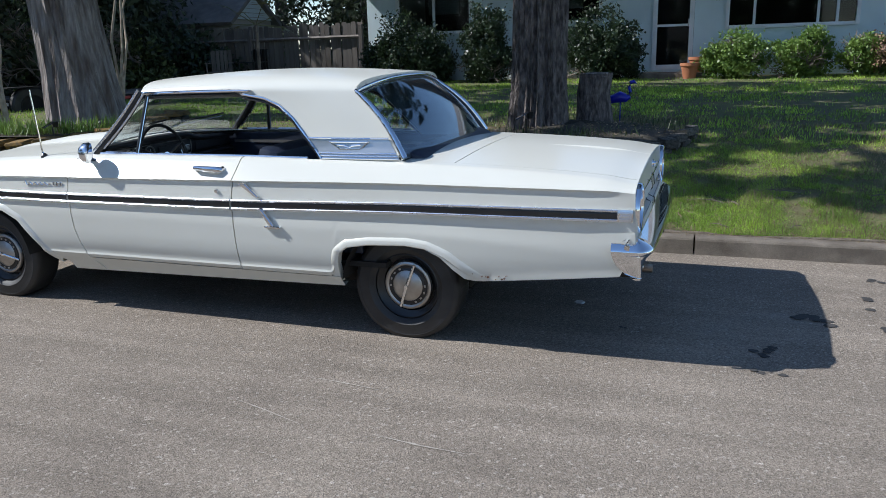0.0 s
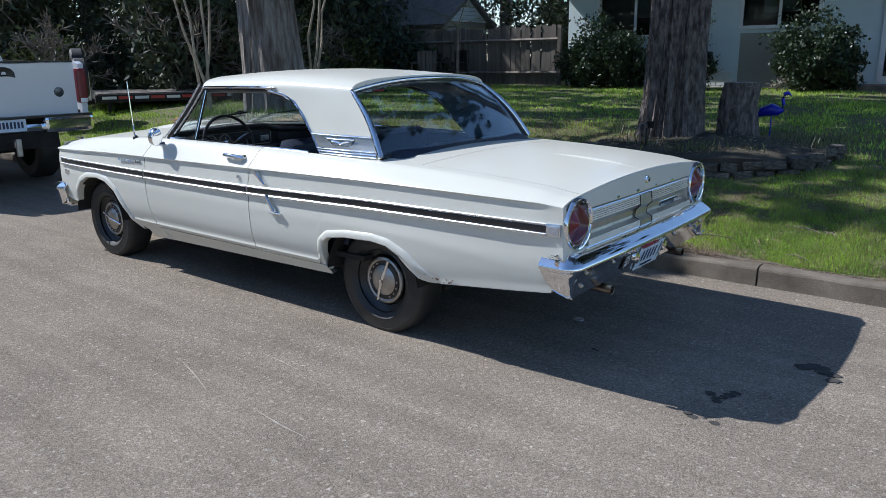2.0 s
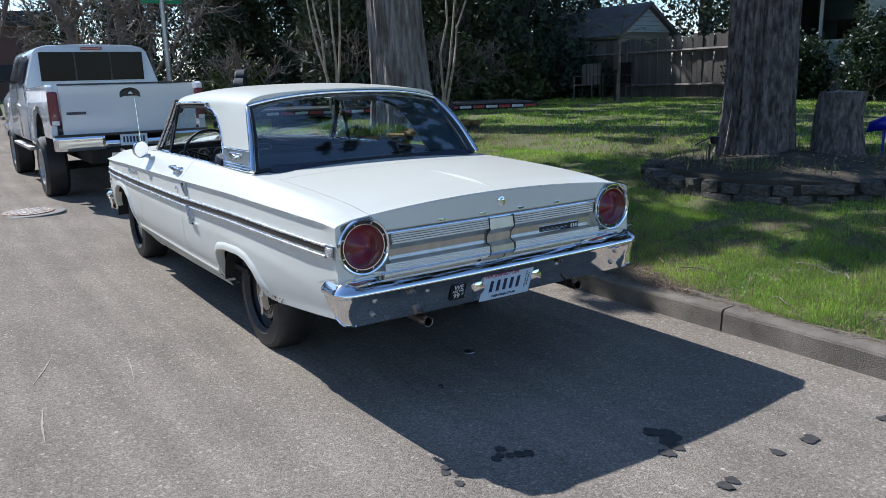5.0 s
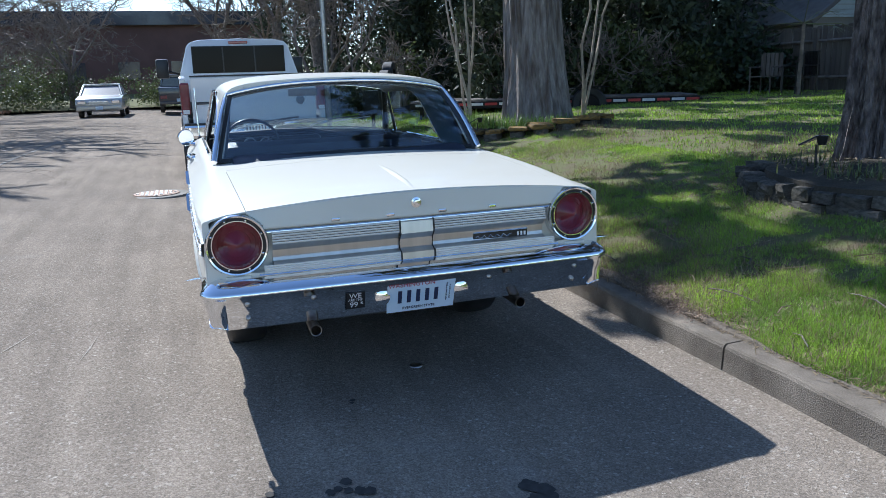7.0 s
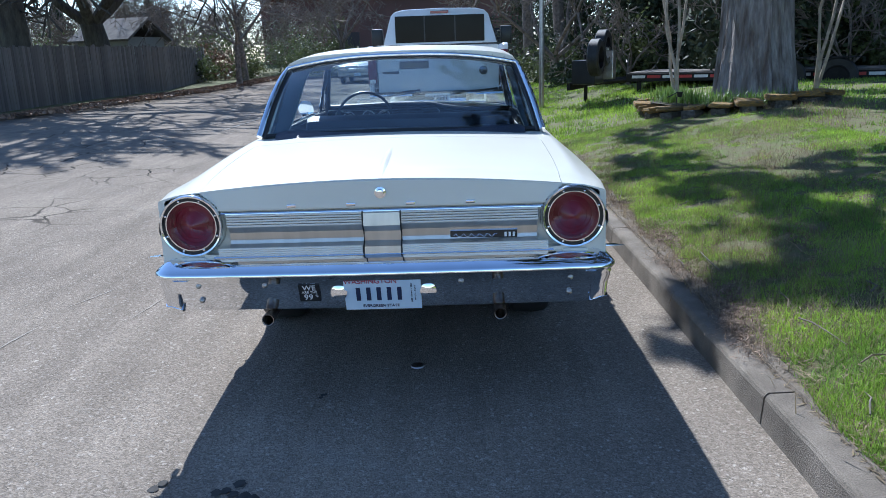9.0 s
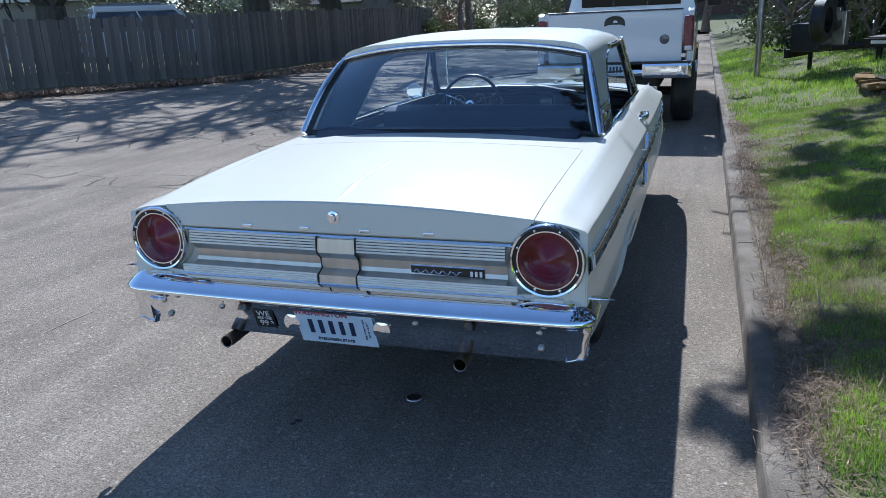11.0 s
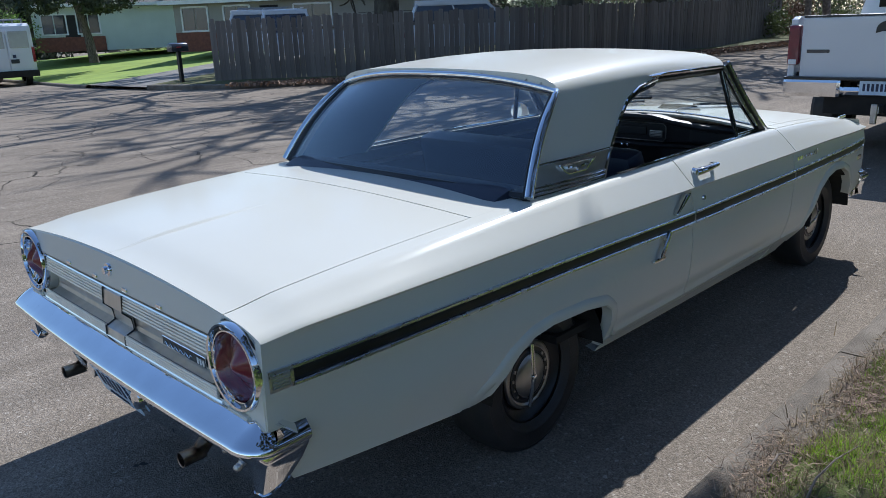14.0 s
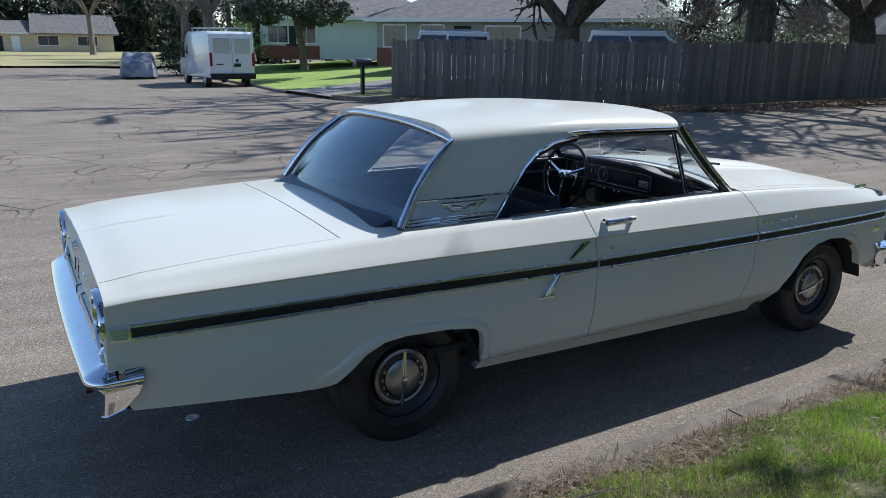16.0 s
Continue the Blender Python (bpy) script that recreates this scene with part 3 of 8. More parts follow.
def side_panel(sign, xa, xb, lower, inner=0.03, count=None, rail=False):
    """A body panel between two edge lines given as functions of height, with its lower edge turned in."""
    n = count or max(6, int((xb(0.6) - xa(0.6)) / 0.02))
    cols = []
    for i in range(n + 1):
        f = i / n
        xm = xa(0.6) + (xb(0.6) - xa(0.6)) * f
        lo = lower(xm)
        s = strip_z(xm) + 0.024
        col = []
        zs = sorted([lo + (s - lo) * (k / 19) ** 0.85 for k in range(20)] + [max(z, lo + 0.001 * (k + 1)) for k, z in enumerate((0.372, 0.378, 0.384, 0.390, 0.397))])
        first = True
        for z in zs:
            x = xa(z) + (xb(z) - xa(z)) * f
            y = side_y(x, z)
            lip = 0.006 * math.exp(-((z - lo) / 0.02) ** 2) if 0.40 < lo else 0.0
            if first:
                col.append((x, sign * (y - inner), z + 0.004))
                first = False
            col.append((x, sign * (y + lip), z))
        for k, (y, z) in enumerate(upper_rows(xm)):
            if k:
                x = xa(z) + (xb(z) - xa(z)) * f
                col.append((x, sign * y, z))
        # turned in along the top
        y, z = upper_rows(xm)[-1]
        if rail:
            wide = max(0.0, min(1.0, (xm + 0.06) / 0.08))
            for v in (0.990, 0.977, 0.963, 0.948, 0.936, RAIL):
                p = top_surface(xm, 1 - (1 - v) * wide if wide > 0.01 else 1 - 0.02 * (1 - v))
                col.append((xa(p[2]) + (xb(p[2]) - xa(p[2])) * f, sign * p[1], p[2]))
            y, z = abs(col[-1][1]), col[-1][2]
        col.append((xa(z) + (xb(z) - xa(z)) * f, sign * (y - (0.001 if rail and xm > 0.30 else 0.03)), z - (0.012 if rail and xm > 0.30 else 0.004)))
        cols.append(col)
    ends = []
    for col in (cols[0], cols[-1]):
        ends.append([(p[0], p[1] - sign * 0.025, p[2]) for p in col])
    return sheet([ends[0], *cols, ends[1]])


def door_front(z):
    return lerp(z, ((0.25, -2.03), (0.39, -2.10), (0.55, -2.145), (0.74, -2.16), (0.90, -2.15), (1.0, -2.11)))


def door_back(z):
    return lerp(z, ((0.25, -0.965), (0.40, -0.975), (0.75, -0.985), (1.0, -0.955)))


GAP = 0.0035
RAIL = 0.9285


def top_surface(x, v):
    """A point of hood or deck: v from -1 to 1 across."""
    y, z = upper_rows(x)[-1]
    crown = eased(x, ((-3.5, 0.030), (-2.3, 0.045), (0.0, 0.030), (1.22, 0.040)))
    return (x, v * (y - 0.001), z + crown * (1 - v * v))


for s, side in ((-1, "driver"), (1, "kerb")):
    part("fender", side_panel(s, lambda z: -3.50 - 0.03 * (z - 0.5), lambda z: door_front(z) - GAP, arch_z), M_PAINT, car, smooth=True)
    door = part("door", side_panel(s, lambda z: door_front(z) + GAP, lambda z: door_back(z) - GAP, lambda x: 0.362, count=24), M_PAINT, car, smooth=True)
    part("quarter_panel", side_panel(s, lambda z: door_back(z) + GAP, lambda z: 1.215 - 0.03 * (z - 0.6) - max(0.0, 0.60 - z) * 0.55, lambda x: arch_z(x) if x > -0.365 else 0.36, rail=True), M_PAINT, car, smooth=True)
    # raised flange round both wheel openings
    for a, b in ((-3.255, -2.37), (-0.360, 0.47)):
        path = [Vector((x, 0, arch_z(x))) for x in np.linspace(a, b, 90)]
        cols = []
        for k, p in enumerate(path):
            d = path[min(k + 2, len(path) - 1)] - path[max(k - 2, 0)]
            n = Vector((-d.z, 0, d.x)).normalized()
            fade = min(1.0, k / 6, (len(path) - 1 - k) / 14)
            col = []
            for off, out in ((-0.001, -0.045), (-0.003, 0.006), (0.002, 0.012), (0.022, 0.0125), (0.030, 0.009), (0.038, 0.003), (0.044, -0.003)):
                q = p + n * off
                col.append((q.x, s * (side_y(q.x, q.z) + (out * fade if out > 0 else out)), q.z))
            cols.append(col)
        part("arch_flange", sheet(cols), M_PAINT, car, smooth=True)
    # rocker under door and quarter
    rows = []
    for x in np.linspace(-2.30, -0.352, 30):
        lo = lerp(x, ((-2.3, 0.25), (-0.36, 0.292)))
        rows.append([(x, s * (side_y(x, lo) - 0.05), lo + 0.012), (x, s * (side_y(x, lo) - 0.005), lo), (x, s * (side_y(x, 0.30)), 0.31), (x, s * side_y(x, 0.345), 0.345), (x, s * (side_y(x, 0.355)), 0.3555), (x, s * (side_y(x, 0.36) - 0.05), 0.357)])
    part("rocker", sheet(rows), M_PAINT, car, smooth=True)

    def rail(name, x0, x1, zoff, half, out, mat, label="", parent=car, n=70, taper=False):
        rows = []
        for x in np.linspace(x0, x1, n):
            z = strip_z(x) + zoff
            h = half
            y = side_y(x, z)
            rows.append([(x, s * (y - 0.01), z - h), (x, s * (y + out * 0.7), z - h), (x, s * (y + out), z - h * 0.5), (x, s * (y + out), z + h * 0.5), (x, s * (y + out * 0.7), z + h), (x, s * (y - 0.01), z + h)])
        return part(name, sheet(rows), mat, parent, label)

    for a, b in ((-3.45, -2.168), (-2.152, -0.993), (-0.979, 1.13)):
        rail("moulding_insert", a, b, 0.0, 0.0160, 0.006, M_BLACK, "black moulding insert")
        rail("moulding", a, b, 0.0225, 0.0065, 0.011, M_BRIGHT, "thin chrome moulding")
        rail("moulding", a, b, -0.0225, 0.0065, 0.011, M_BRIGHT, "thin chrome moulding")
    cap = rail("moulding_cap", 1.13, 1.200, 0.0, 0.0285, 0.010, M_BRIGHT, "ribbed chrome moulding cap")
    for k in range(6):
        rail("cap_rib", 1.142, 1.192, -0.0175 + 0.007 * k, 0.0019, 0.0135, M_BRIGHT, parent=cap, n=5)

    # chrome spear behind the door: an upright blade, upper and lower half
    for (xa, za), (xb, zb) in (((-0.90, 0.868), (-0.80, 0.79)), ((-0.77, 0.735), (-0.70, 0.635))):
        if za < 0.8:
            xa, xb = xa + (0.035 if s > 0 else -0.02), xb + (0.035 if s > 0 else -0.02)
        y = s * (side_y(xa, za) + 0.006)
        bm = bmesh.new()
        w0, w1 = 0.05, 0.022
        if za < 0.8:
            w0, w1 = 0.022, 0.034
        pts = [(xa - w0 / 2, y, za), (xa + w0 / 2, y, za), (xb + w1 / 2, y, zb), (xb - w1 / 2, y, zb)]
        f0 = [bm.verts.new(p) for p in pts]
        f1 = [bm.verts.new((p[0], p[1] + s * 0.022, p[2])) for p in pts]
        bm.faces.new(f1)
        for k in range(4):
            bm.faces.new((f0[k], f0[(k + 1) % 4], f1[(k + 1) % 4], f1[k]))
        bmesh.ops.bevel(bm, geom=bm.edges[:], offset=0.006, segments=2, affect="EDGES")
        part("spear_ornament", bm, M_CHROME, car, "chrome spear ornament")
    bm = bmesh.new()
    box(bm, (-0.665 if s > 0 else -0.72, s * (side_y(-0.7, 0.63) + 0.008), 0.628), (0.10, 0.018, 0.012), 0.004)
    part("spear_foot", bm, M_CHROME, car, "chrome ornament foot")

    # door handle: plate, pull and button
    hx, hz = -1.13, 0.934
    hy = s * (half_width(hx) - 0.052)
    handle = part("door_handle", tube([(hx - 0.10, hy, hz), (hx - 0.085, hy + s * 0.035, hz + 0.006), (hx + 0.05, hy + s * 0.040, hz + 0.002), (hx + 0.085, hy + s * 0.02, hz - 0.006)], [0.014, 0.013, 0.016, 0.018], 10), M_CHROME, door, "chrome door handle", smooth=True)
    part("push_button", lathe([(0.0, 0.022), (0.016, 0.02), (0.018, 0.0)], (hx + 0.075, hy, hz - 0.003), "y", 16, s), M_CHROME, door, smooth=True)
    part("handle_base", boxes(((hx, hy + s * 0.004, hz - 0.01), (0.19, 0.014, 0.035)), bevel=0.006), M_CHROME, door, smooth=True)
    part("door_lock", lathe([(0.0, 0.010), (0.010, 0.009), (0.013, 0.0)], (-1.075, s * side_y(-1.075, 0.80), 0.815), "y", 14, s), M_CHROME, door, smooth=True)
    # script on the fender: joined-up strokes, unreadable at this size
    pts = [(-2.50 + 0.012 * k, s * (side_y(-2.4, 0.83) + 0.004), 0.818 + 0.013 * math.sin(k * 1.9) * (1.4 if k < 4 else 0.7)) for k in range(18)]
    part("script_badge", tube(pts, 0.0045, 6), M_CHROME, car, "chrome script badge")
    for k in range(3):
        part("number_badge", boxes(((-2.262 + 0.028 * k, s * (side_y(-2.3, 0.83) + 0.003), 0.820), (0.016, 0.006, 0.024)), bevel=0.003), M_CHROME, car, "chrome badge")
    part("engine_badge", boxes(((-3.36, s * (side_y(-3.36, 0.66) + 0.003), 0.655), (0.07, 0.008, 0.035)), bevel=0.006), M_CHROME, car, "small chrome fender badge")


# rust spots along the rear wheel opening
rng = np.random.default_rng(41)
for k in range(11):
    x = rng.uniform(0.32, 0.60)
    z = arch_z(x) + rng.uniform(0.012, 0.035)
    r = rng.uniform(0.002, 0.006)
    part("rust_spot", lathe([(0.0, 0.002), (r, 0.0015), (r * 1.1, -0.004)], (x, -side_y(x, z) - 0.0045, z), "y", 9, -1), M_RUST, car, "rust spot")


# ---- hood, cowl, deck ----
def deck_patch(xa, xb, va, vb, n, m, lift=0.0, lip=0.012):
    rows = []
    for i in range(n + 1):
        f = i / n
        row = []
        for j in range(m + 1):
            v = va + (vb - va) * j / m
            a, b = xa(v), xb(v)
            p = top_surface(a + (b - a) * f, v)
            row.append((p[0], p[1], p[2] + lift))
        row = [(row[0][0], row[0][1], row[0][2] - lip), *row, (row[-1][0], row[-1][1], row[-1][2] - lip)]
        rows.append(row)
    rows = [[(p[0], p[1], p[2] - lip) for p in rows[0]], *rows, [(p[0], p[1], p[2] - lip) for p in rows[-1]]]
    return sheet(rows)


def glass_foot(v):
    """Where the rear window meets the deck."""
    return 0.005 + 0.06 * (1 - v * v)


LID = 0.925
trunk = part("trunk_lid", deck_patch(lambda v: 0.30 - 0.02 * v * v, lambda v: 1.206, -LID, LID, 26, 40), M_PAINT, car, "white trunk lid", smooth=True)
part("deck_panel", deck_patch(lambda v: glass_foot(v) - 0.05, lambda v: 0.294 - 0.02 * v * v, -RAIL, RAIL, 8, 40, 0.0, 0.002), M_PAINT, car, smooth=True)
# raised centre rib of the lid
rows = []
for x in np.linspace(0.62, 1.20, 14):
    z = top_surface(x, 0)[2]
    h = 0.007 * min(1, (x - 0.62) / 0.25) * max(0.1, min(1, (1.16 - x) / 0.15))
    rows.append([(x, -0.022, z - 0.003), (x, -0.006, z + h * 0.8), (x, 0.0, z + h), (x, 0.006, z + h * 0.8), (x, 0.022, z - 0.003)])
part("lid_rib", sheet(rows), M_PAINT, trunk, smooth=True)

part("hood", deck_patch(lambda v: -3.50 + 0.05 * v * v, lambda v: -2.33 - 0.05 * (1 - v * v), -0.93, 0.93, 26, 30), M_PAINT, car, "white hood", smooth=True)
for s in (-1, 1):
    part("fender_top", deck_patch(lambda v: -3.48, lambda v: -2.12, s * 0.936, s * 1.002, 26, 4, 0.0005, 0.004), M_PAINT, car, smooth=True)
part("cowl_panel", deck_patch(lambda v: -2.325 - 0.05 * (1 - v * v), lambda v: -1.98 - 0.16 * (1 - v * v), -0.93, 0.93, 6, 30), M_PAINT, car, smooth=True)
rows = []
for x in np.linspace(-3.45, -2.5, 16):
    z = top_surface(x, 0)[2]
    h = 0.035 * math.sin(min(1, (x + 3.45) / 0.95) * math.pi * 0.55 + 0.1)
    rows.append([(x, -0.16, z - 0.006), (x, -0.12, z + h * 0.8), (x, 0, z + h), (x, 0.12, z + h * 0.8), (x, 0.16, z - 0.006)])
part("hood_scoop", sheet(rows), M_PAINT, car, smooth=True)
for s in (-1, 1):
    part("fender_ornament", boxes(((-3.30, s * 0.74, top_z(-3.3) + 0.012), (0.12, 0.012, 0.02)), bevel=0.004), M_CHROME, car, "chrome fender ornament")


# ---- roof and pillars ----
def shell_y(z):
    return lerp(z, ((0.97, 0.750), (1.00, 0.737), (1.06, 0.718), (1.20, 0.687), (1.29, 0.670), (1.345, 0.662)))


def roof_front(v):
    return -1.715 - 0.10 * (1 - v * v)


def roof_rear(v):
    return -0.300 + 0.05 * (1 - v * v)


def win_rear(z):
    """The rear edge of the side window opening."""
    return lerp(z, ((0.97, -0.455), (1.08, -0.555), (1.20, -0.665), (1.27, -0.75), (1.31, -0.85), (1.335, -1.0), (1.352, -1.10)))


def back_side(z):
    """The side edge of the rear window."""
    return lerp(z, ((0.965, 0.006), (0.992, -0.004), (1.034, -0.028), (1.075, -0.054), (1.153, -0.112), (1.222, -0.174), (1.283, -0.240), (1.338, -0.302)))


ROOF = [(1.0, 0.0), (0.992, 0.13), (0.975, 0.29), (0.945, 0.45), (0.90, 0.59), (0.82, 0.73), (0.7, 0.84), (0.5, 0.93), (0.25, 0.985), (0, 1.0)]
ROOF = ROOF + [(-v, h) for v, h in ROOF[-2::-1]]


def roof_edge(f):
    return 1.340 + 0.010 * math.sin(math.pi * f)


def roof_half(f):
    return lerp(f, ((0, 0.645), (0.3, 0.662), (0.8, 0.662), (1, 0.648)))


def roof_point(f, v, h):
    x = roof_front(v) + (roof_rear(v) - roof_front(v)) * f
    crown = 0.080 + 0.028 * math.sin(math.pi * min(1, f * 0.95 + 0.03))
    return (x, roof_half(f) * v, roof_edge(f) + crown * h)


# the roof panel and both rear pillars are one skin
CORNER = (win_rear(1.348) - roof_front(1)) / (roof_rear(1) - roof_front(1))
ACROSS = (0, 0.03, 0.08, 0.16, 0.28, 0.42, 0.56, 0.70, 0.82, 0.91, 0.97, 1.0)
DOWN = (0.03, 0.08, 0.15, 0.23, 0.32, 0.42, 0.53, 0.64, 0.76, 0.88, 1.0)
stations = [CORNER * k / 14 for k in range(14)] + [CORNER + (1 - CORNER) * g for g in ACROSS]
bm = bmesh.new()
grid = [[bm.verts.new(roof_point(f, v, h)) for v, h in ROOF] for f in stations]
for a, b in zip(grid, grid[1:]):
    for k in range(len(ROOF) - 1):
        bm.faces.new((a[k], a[k + 1], b[k + 1], b[k]))
for edge_row, dx in ((grid[0], 0.006), (grid[-1], -0.006)):
    lip = [bm.verts.new((v.co.x + dx, v.co.y * 0.99, v.co.z - 0.024)) for v in edge_row]
    for k in range(len(lip) - 1):
        bm.faces.new((edge_row[k], edge_row[k + 1], lip[k + 1], lip[k]))
for s, col in ((1, 0), (-1, -1)):
    above = [row[col] for row in grid[14:]]
    turned = bm.verts.new(above[0].co + Vector((0.0, -s * 0.03, -0.006)))
    for row, row2 in zip(grid[:14], grid[1:15]):
        q = [row[col], row2[col]]
        bm.faces.new((q[0], q[1], bm.verts.new(q[1].co + Vector((0, -s * 0.03, -0.006))), bm.verts.new(q[0].co + Vector((0, -s * 0.03, -0.006)))))
    inner_back = None
    for q in DOWN:
        row = []
        for g in ACROSS:
            f = CORNER + (1 - CORNER) * g
            z = roof_edge(f) * (1 - q) + 0.965 * q
            y = shell_y(z) + (roof_half(f) - 0.662) * (1 - q) ** 3 + 0.006 * math.sin(math.pi * g) * min(1, q * 3)
            row.append(bm.verts.new((win_rear(z) + (back_side(z) - win_rear(z)) * g, s * y, z)))
        for k in range(len(row) - 1):
            bm.faces.new((above[k], above[k + 1], row[k + 1], row[k]))
        turn_in = bm.verts.new(row[0].co + Vector((0.004, -s * 0.05, 0)))
        turn_back = bm.verts.new(row[-1].co + Vector((-0.004, -s * 0.03, 0)))
        bm.faces.new((above[0], row[0], turn_in, turned))
        if inner_back:
            bm.faces.new((above[-1], row[-1], turn_back, inner_back))
        above, turned, inner_back = row, turn_in, turn_back
roof = part("roof", bm, M_PAINT, car, "white roof panel with broad rear pillars", smooth=True)
rows = [[(p[0], p[1] * 0.97, p[2] - 0.035) for p in (roof_point(f, v, h * 0.9) for v, h in ROOF)] for f in np.linspace(0.02, 0.97, 14)]
part("headliner", sheet(rows), M_CLOTH, car, "grey headliner", smooth=True)


ZS = [0.965, 0.985, 1.02, 1.06, 1.10, 1.14, 1.18, 1.22, 1.26, 1.29, 1.31, 1.325, 1.335, 1.345]
for s in (-1, 1):
    # inner lining of the pillar
    part("pillar_lining", sheet([[(win_rear(z) + 0.01, s * (shell_y(z) - 0.045), z), (back_side(z) - 0.02, s * (shell_y(z) - 0.045), z)] for z in ZS]), M_LINING, car)
    # ribbed metal plaque at the foot of the pillar
    rows = []
    for z in np.linspace(0.992, 1.098, 8):
        a, b = win_rear(z) + 0.016, back_side(z) - 0.016
        rows.append([(a + (b - a) * f, s * (shell_y(z) + 0.006 * math.sin(math.pi * f) + 0.005), z) for f in np.linspace(0, 1, 12)])
    part("pillar_plaque", sheet(rows, 0.004, (0, -s, 0)), M_PLAQUE, car, "brushed metal pillar plaque")
    for z0 in (0.994, 1.008, 1.022, 1.099):
        a, b = win_rear(z0) + 0.010, back_side(z0) - 0.010
        pts = [(a + (b - a) * f, s * (shell_y(z0) + 0.006 * math.sin(math.pi * f) + 0.009), z0) for f in np.linspace(0, 1, 10)]
        part("plaque_bead", tube(pts, 0.0045, 6), M_CHROME, roof, "chrome bead")
    bx, bz = -0.31, 1.062
    by = s * (shell_y(bz) + 0.014)
    ol = [(bx - 0.115, bz + 0.018), (bx + 0.115, bz + 0.018), (bx + 0.062, bz - 0.022), (bx - 0.055, bz - 0.022)]
    part("crest", tube([(u, by, w) for u, w in ol], 0.005, 6, True), M_CHROME, roof, "chrome crest outline", smooth=True)
    part("crest_centre", tube([(bx - 0.07, by, bz + 0.004), (bx - 0.02, by, bz - 0.002), (bx, by, bz - 0.012), (bx + 0.02, by, bz - 0.002), (bx + 0.07, by, bz + 0.004)], 0.006, 6), M_CHROME, roof, smooth=True)
    # chrome frame of the side window: drip rail over the glass, down the rear edge
    pts = []
    for f in np.linspace(0.0, 0.55, 12):
        p = roof_point(f, s * 1.0, 0.0)
        pts.append((p[0], p[1] + s * 0.006, p[2] + 0.002))
    for z in (1.335, 1.31, 1.27, 1.20, 1.14, 1.08, 1.03, 0.985):
        pts.append((win_rear(z), s * (shell_y(z) + 0.002), z))
    part("window_moulding", tube(pts, 0.009, 8), M_CHROME, car, "chrome window moulding", smooth=True)
    pts = [(p[0], p[1] - s * 0.012, p[2] - 0.020) for p in pts]
    part("weather_strip", tube(pts, 0.010, 6), M_BLACK, car, smooth=True)
    # windscreen pillar
    pts = [(-2.045 + (-1.712 + 2.045) * f + 0.02 * math.sin(math.pi * f), s * (0.722 + (0.640 - 0.722) * f), 0.985 + (1.352 - 0.985) * f) for f in np.linspace(0, 1, 10)]
    part("front_pillar", tube(pts, 0.024, 8), M_BLACK, car, smooth=True)
    part("pillar_moulding", tube([(p[0] - 0.012, p[1] + s * 0.016, p[2] + 0.012) for p in pts], 0.011, 8), M_BRIGHT, car, "chrome pillar moulding", smooth=True)
    part("pillar_moulding", tube([(p[0] + 0.028, p[1] + s * 0.014, p[2] - 0.004) for p in pts[1:]], 0.008, 8), M_BRIGHT, car, "chrome pillar moulding", smooth=True)
    # vent window: glass in a chrome frame
    a, b, c = (-1.965, 0.725, 0.998), (-1.725, 0.727, 0.998), (-1.668, 0.650, 1.325)
    tri = [(x, s * y, z) for x, y, z in (a, b, c)]
    part("vent_post", tube([tri[1], tri[2]], 0.012, 8), M_BLACK, car, "dark vent window post", smooth=True)
    part("vent_trim", tube([(p[0] + 0.011, p[1] + s * 0.007, p[2]) for p in tri[1:]], 0.005, 6), M_CHROME, car, smooth=True)
    part("vent_sill", tube([tri[0], tri[1]], 0.006, 6), M_CHROME, car, smooth=True)
    bm = bmesh.new()
    vs = [bm.verts.new(p) for p in (tri[0], tri[1], tri[2], (-1.70, s * 0.645, 1.33))]
    bm.faces.new(vs)
    bmesh.ops.solidify(bm, geom=bm.faces[:], thickness=0.004)
    part("vent_glass", bm, M_GLASS, car, "vent window glass").visible_shadow = False
    # door top: chrome sill along the window
    pts = [(x, s * (upper_rows(x)[-1][0] - 0.012), top_z(x) + 0.004) for x in np.linspace(-1.98, -0.55, 12)]
    part("window_sill_moulding", tube(pts, 0.008, 6), M_CHROME, car, "chrome window sill", smooth=True)


# ---- rear window and windscreen ----
def curved_glass(top, foot, n=12, m=24, bulge=0.03):
    rows = []
    for i in range(n + 1):
        f = i / n
        row = []
        for j in range(m + 1):
            v = -1 + 2 * j / m
            a, b = Vector(top(v)), Vector(foot(v))
            p = a + (b - a) * f
            k = bulge * math.sin(math.pi * f)
            row.append((p.x + k * (0.6 if b.x > a.x else -0.6), p.y, p.z + k * 0.8))
        rows.append(row)
    return rows


def back_top(v):
    return (-0.305 + 0.055 * (1 - v ** 2), 0.632 * v, 1.338 + 0.060 * (1 - abs(v) ** 2.6))


def back_foot(v):
    return (0.010 + 0.060 * (1 - v ** 2), 0.742 * v, 0.992 + 0.018 * (1 - v ** 2))


rows = curved_glass(back_top, back_foot)
part("rear_window", sheet(rows, 0.005), M_GLASS, car, "large curved rear window", smooth=True).visible_shadow = False
frame_rows = []
for v in np.concatenate([np.linspace(-1, -0.8, 9), np.linspace(-0.75, 0.75, 17), np.linspace(0.8, 1, 9)]):
    h = lerp(-abs(v), [(-a, b) for a, b in ROOF[:10]])
    a, b = Vector(roof_point(1.0, v, h)), Vector(back_top(v))
    frame_rows.append([tuple(a + Vector((-0.004, 0, -0.004))), tuple(a.lerp(b, 0.12) + Vector((0.006, 0, 0.004))), tuple(a.lerp(b, 0.55) + Vector((0.008, 0, 0.004))), tuple(b + Vector((0.004, 0, 0.0)))])
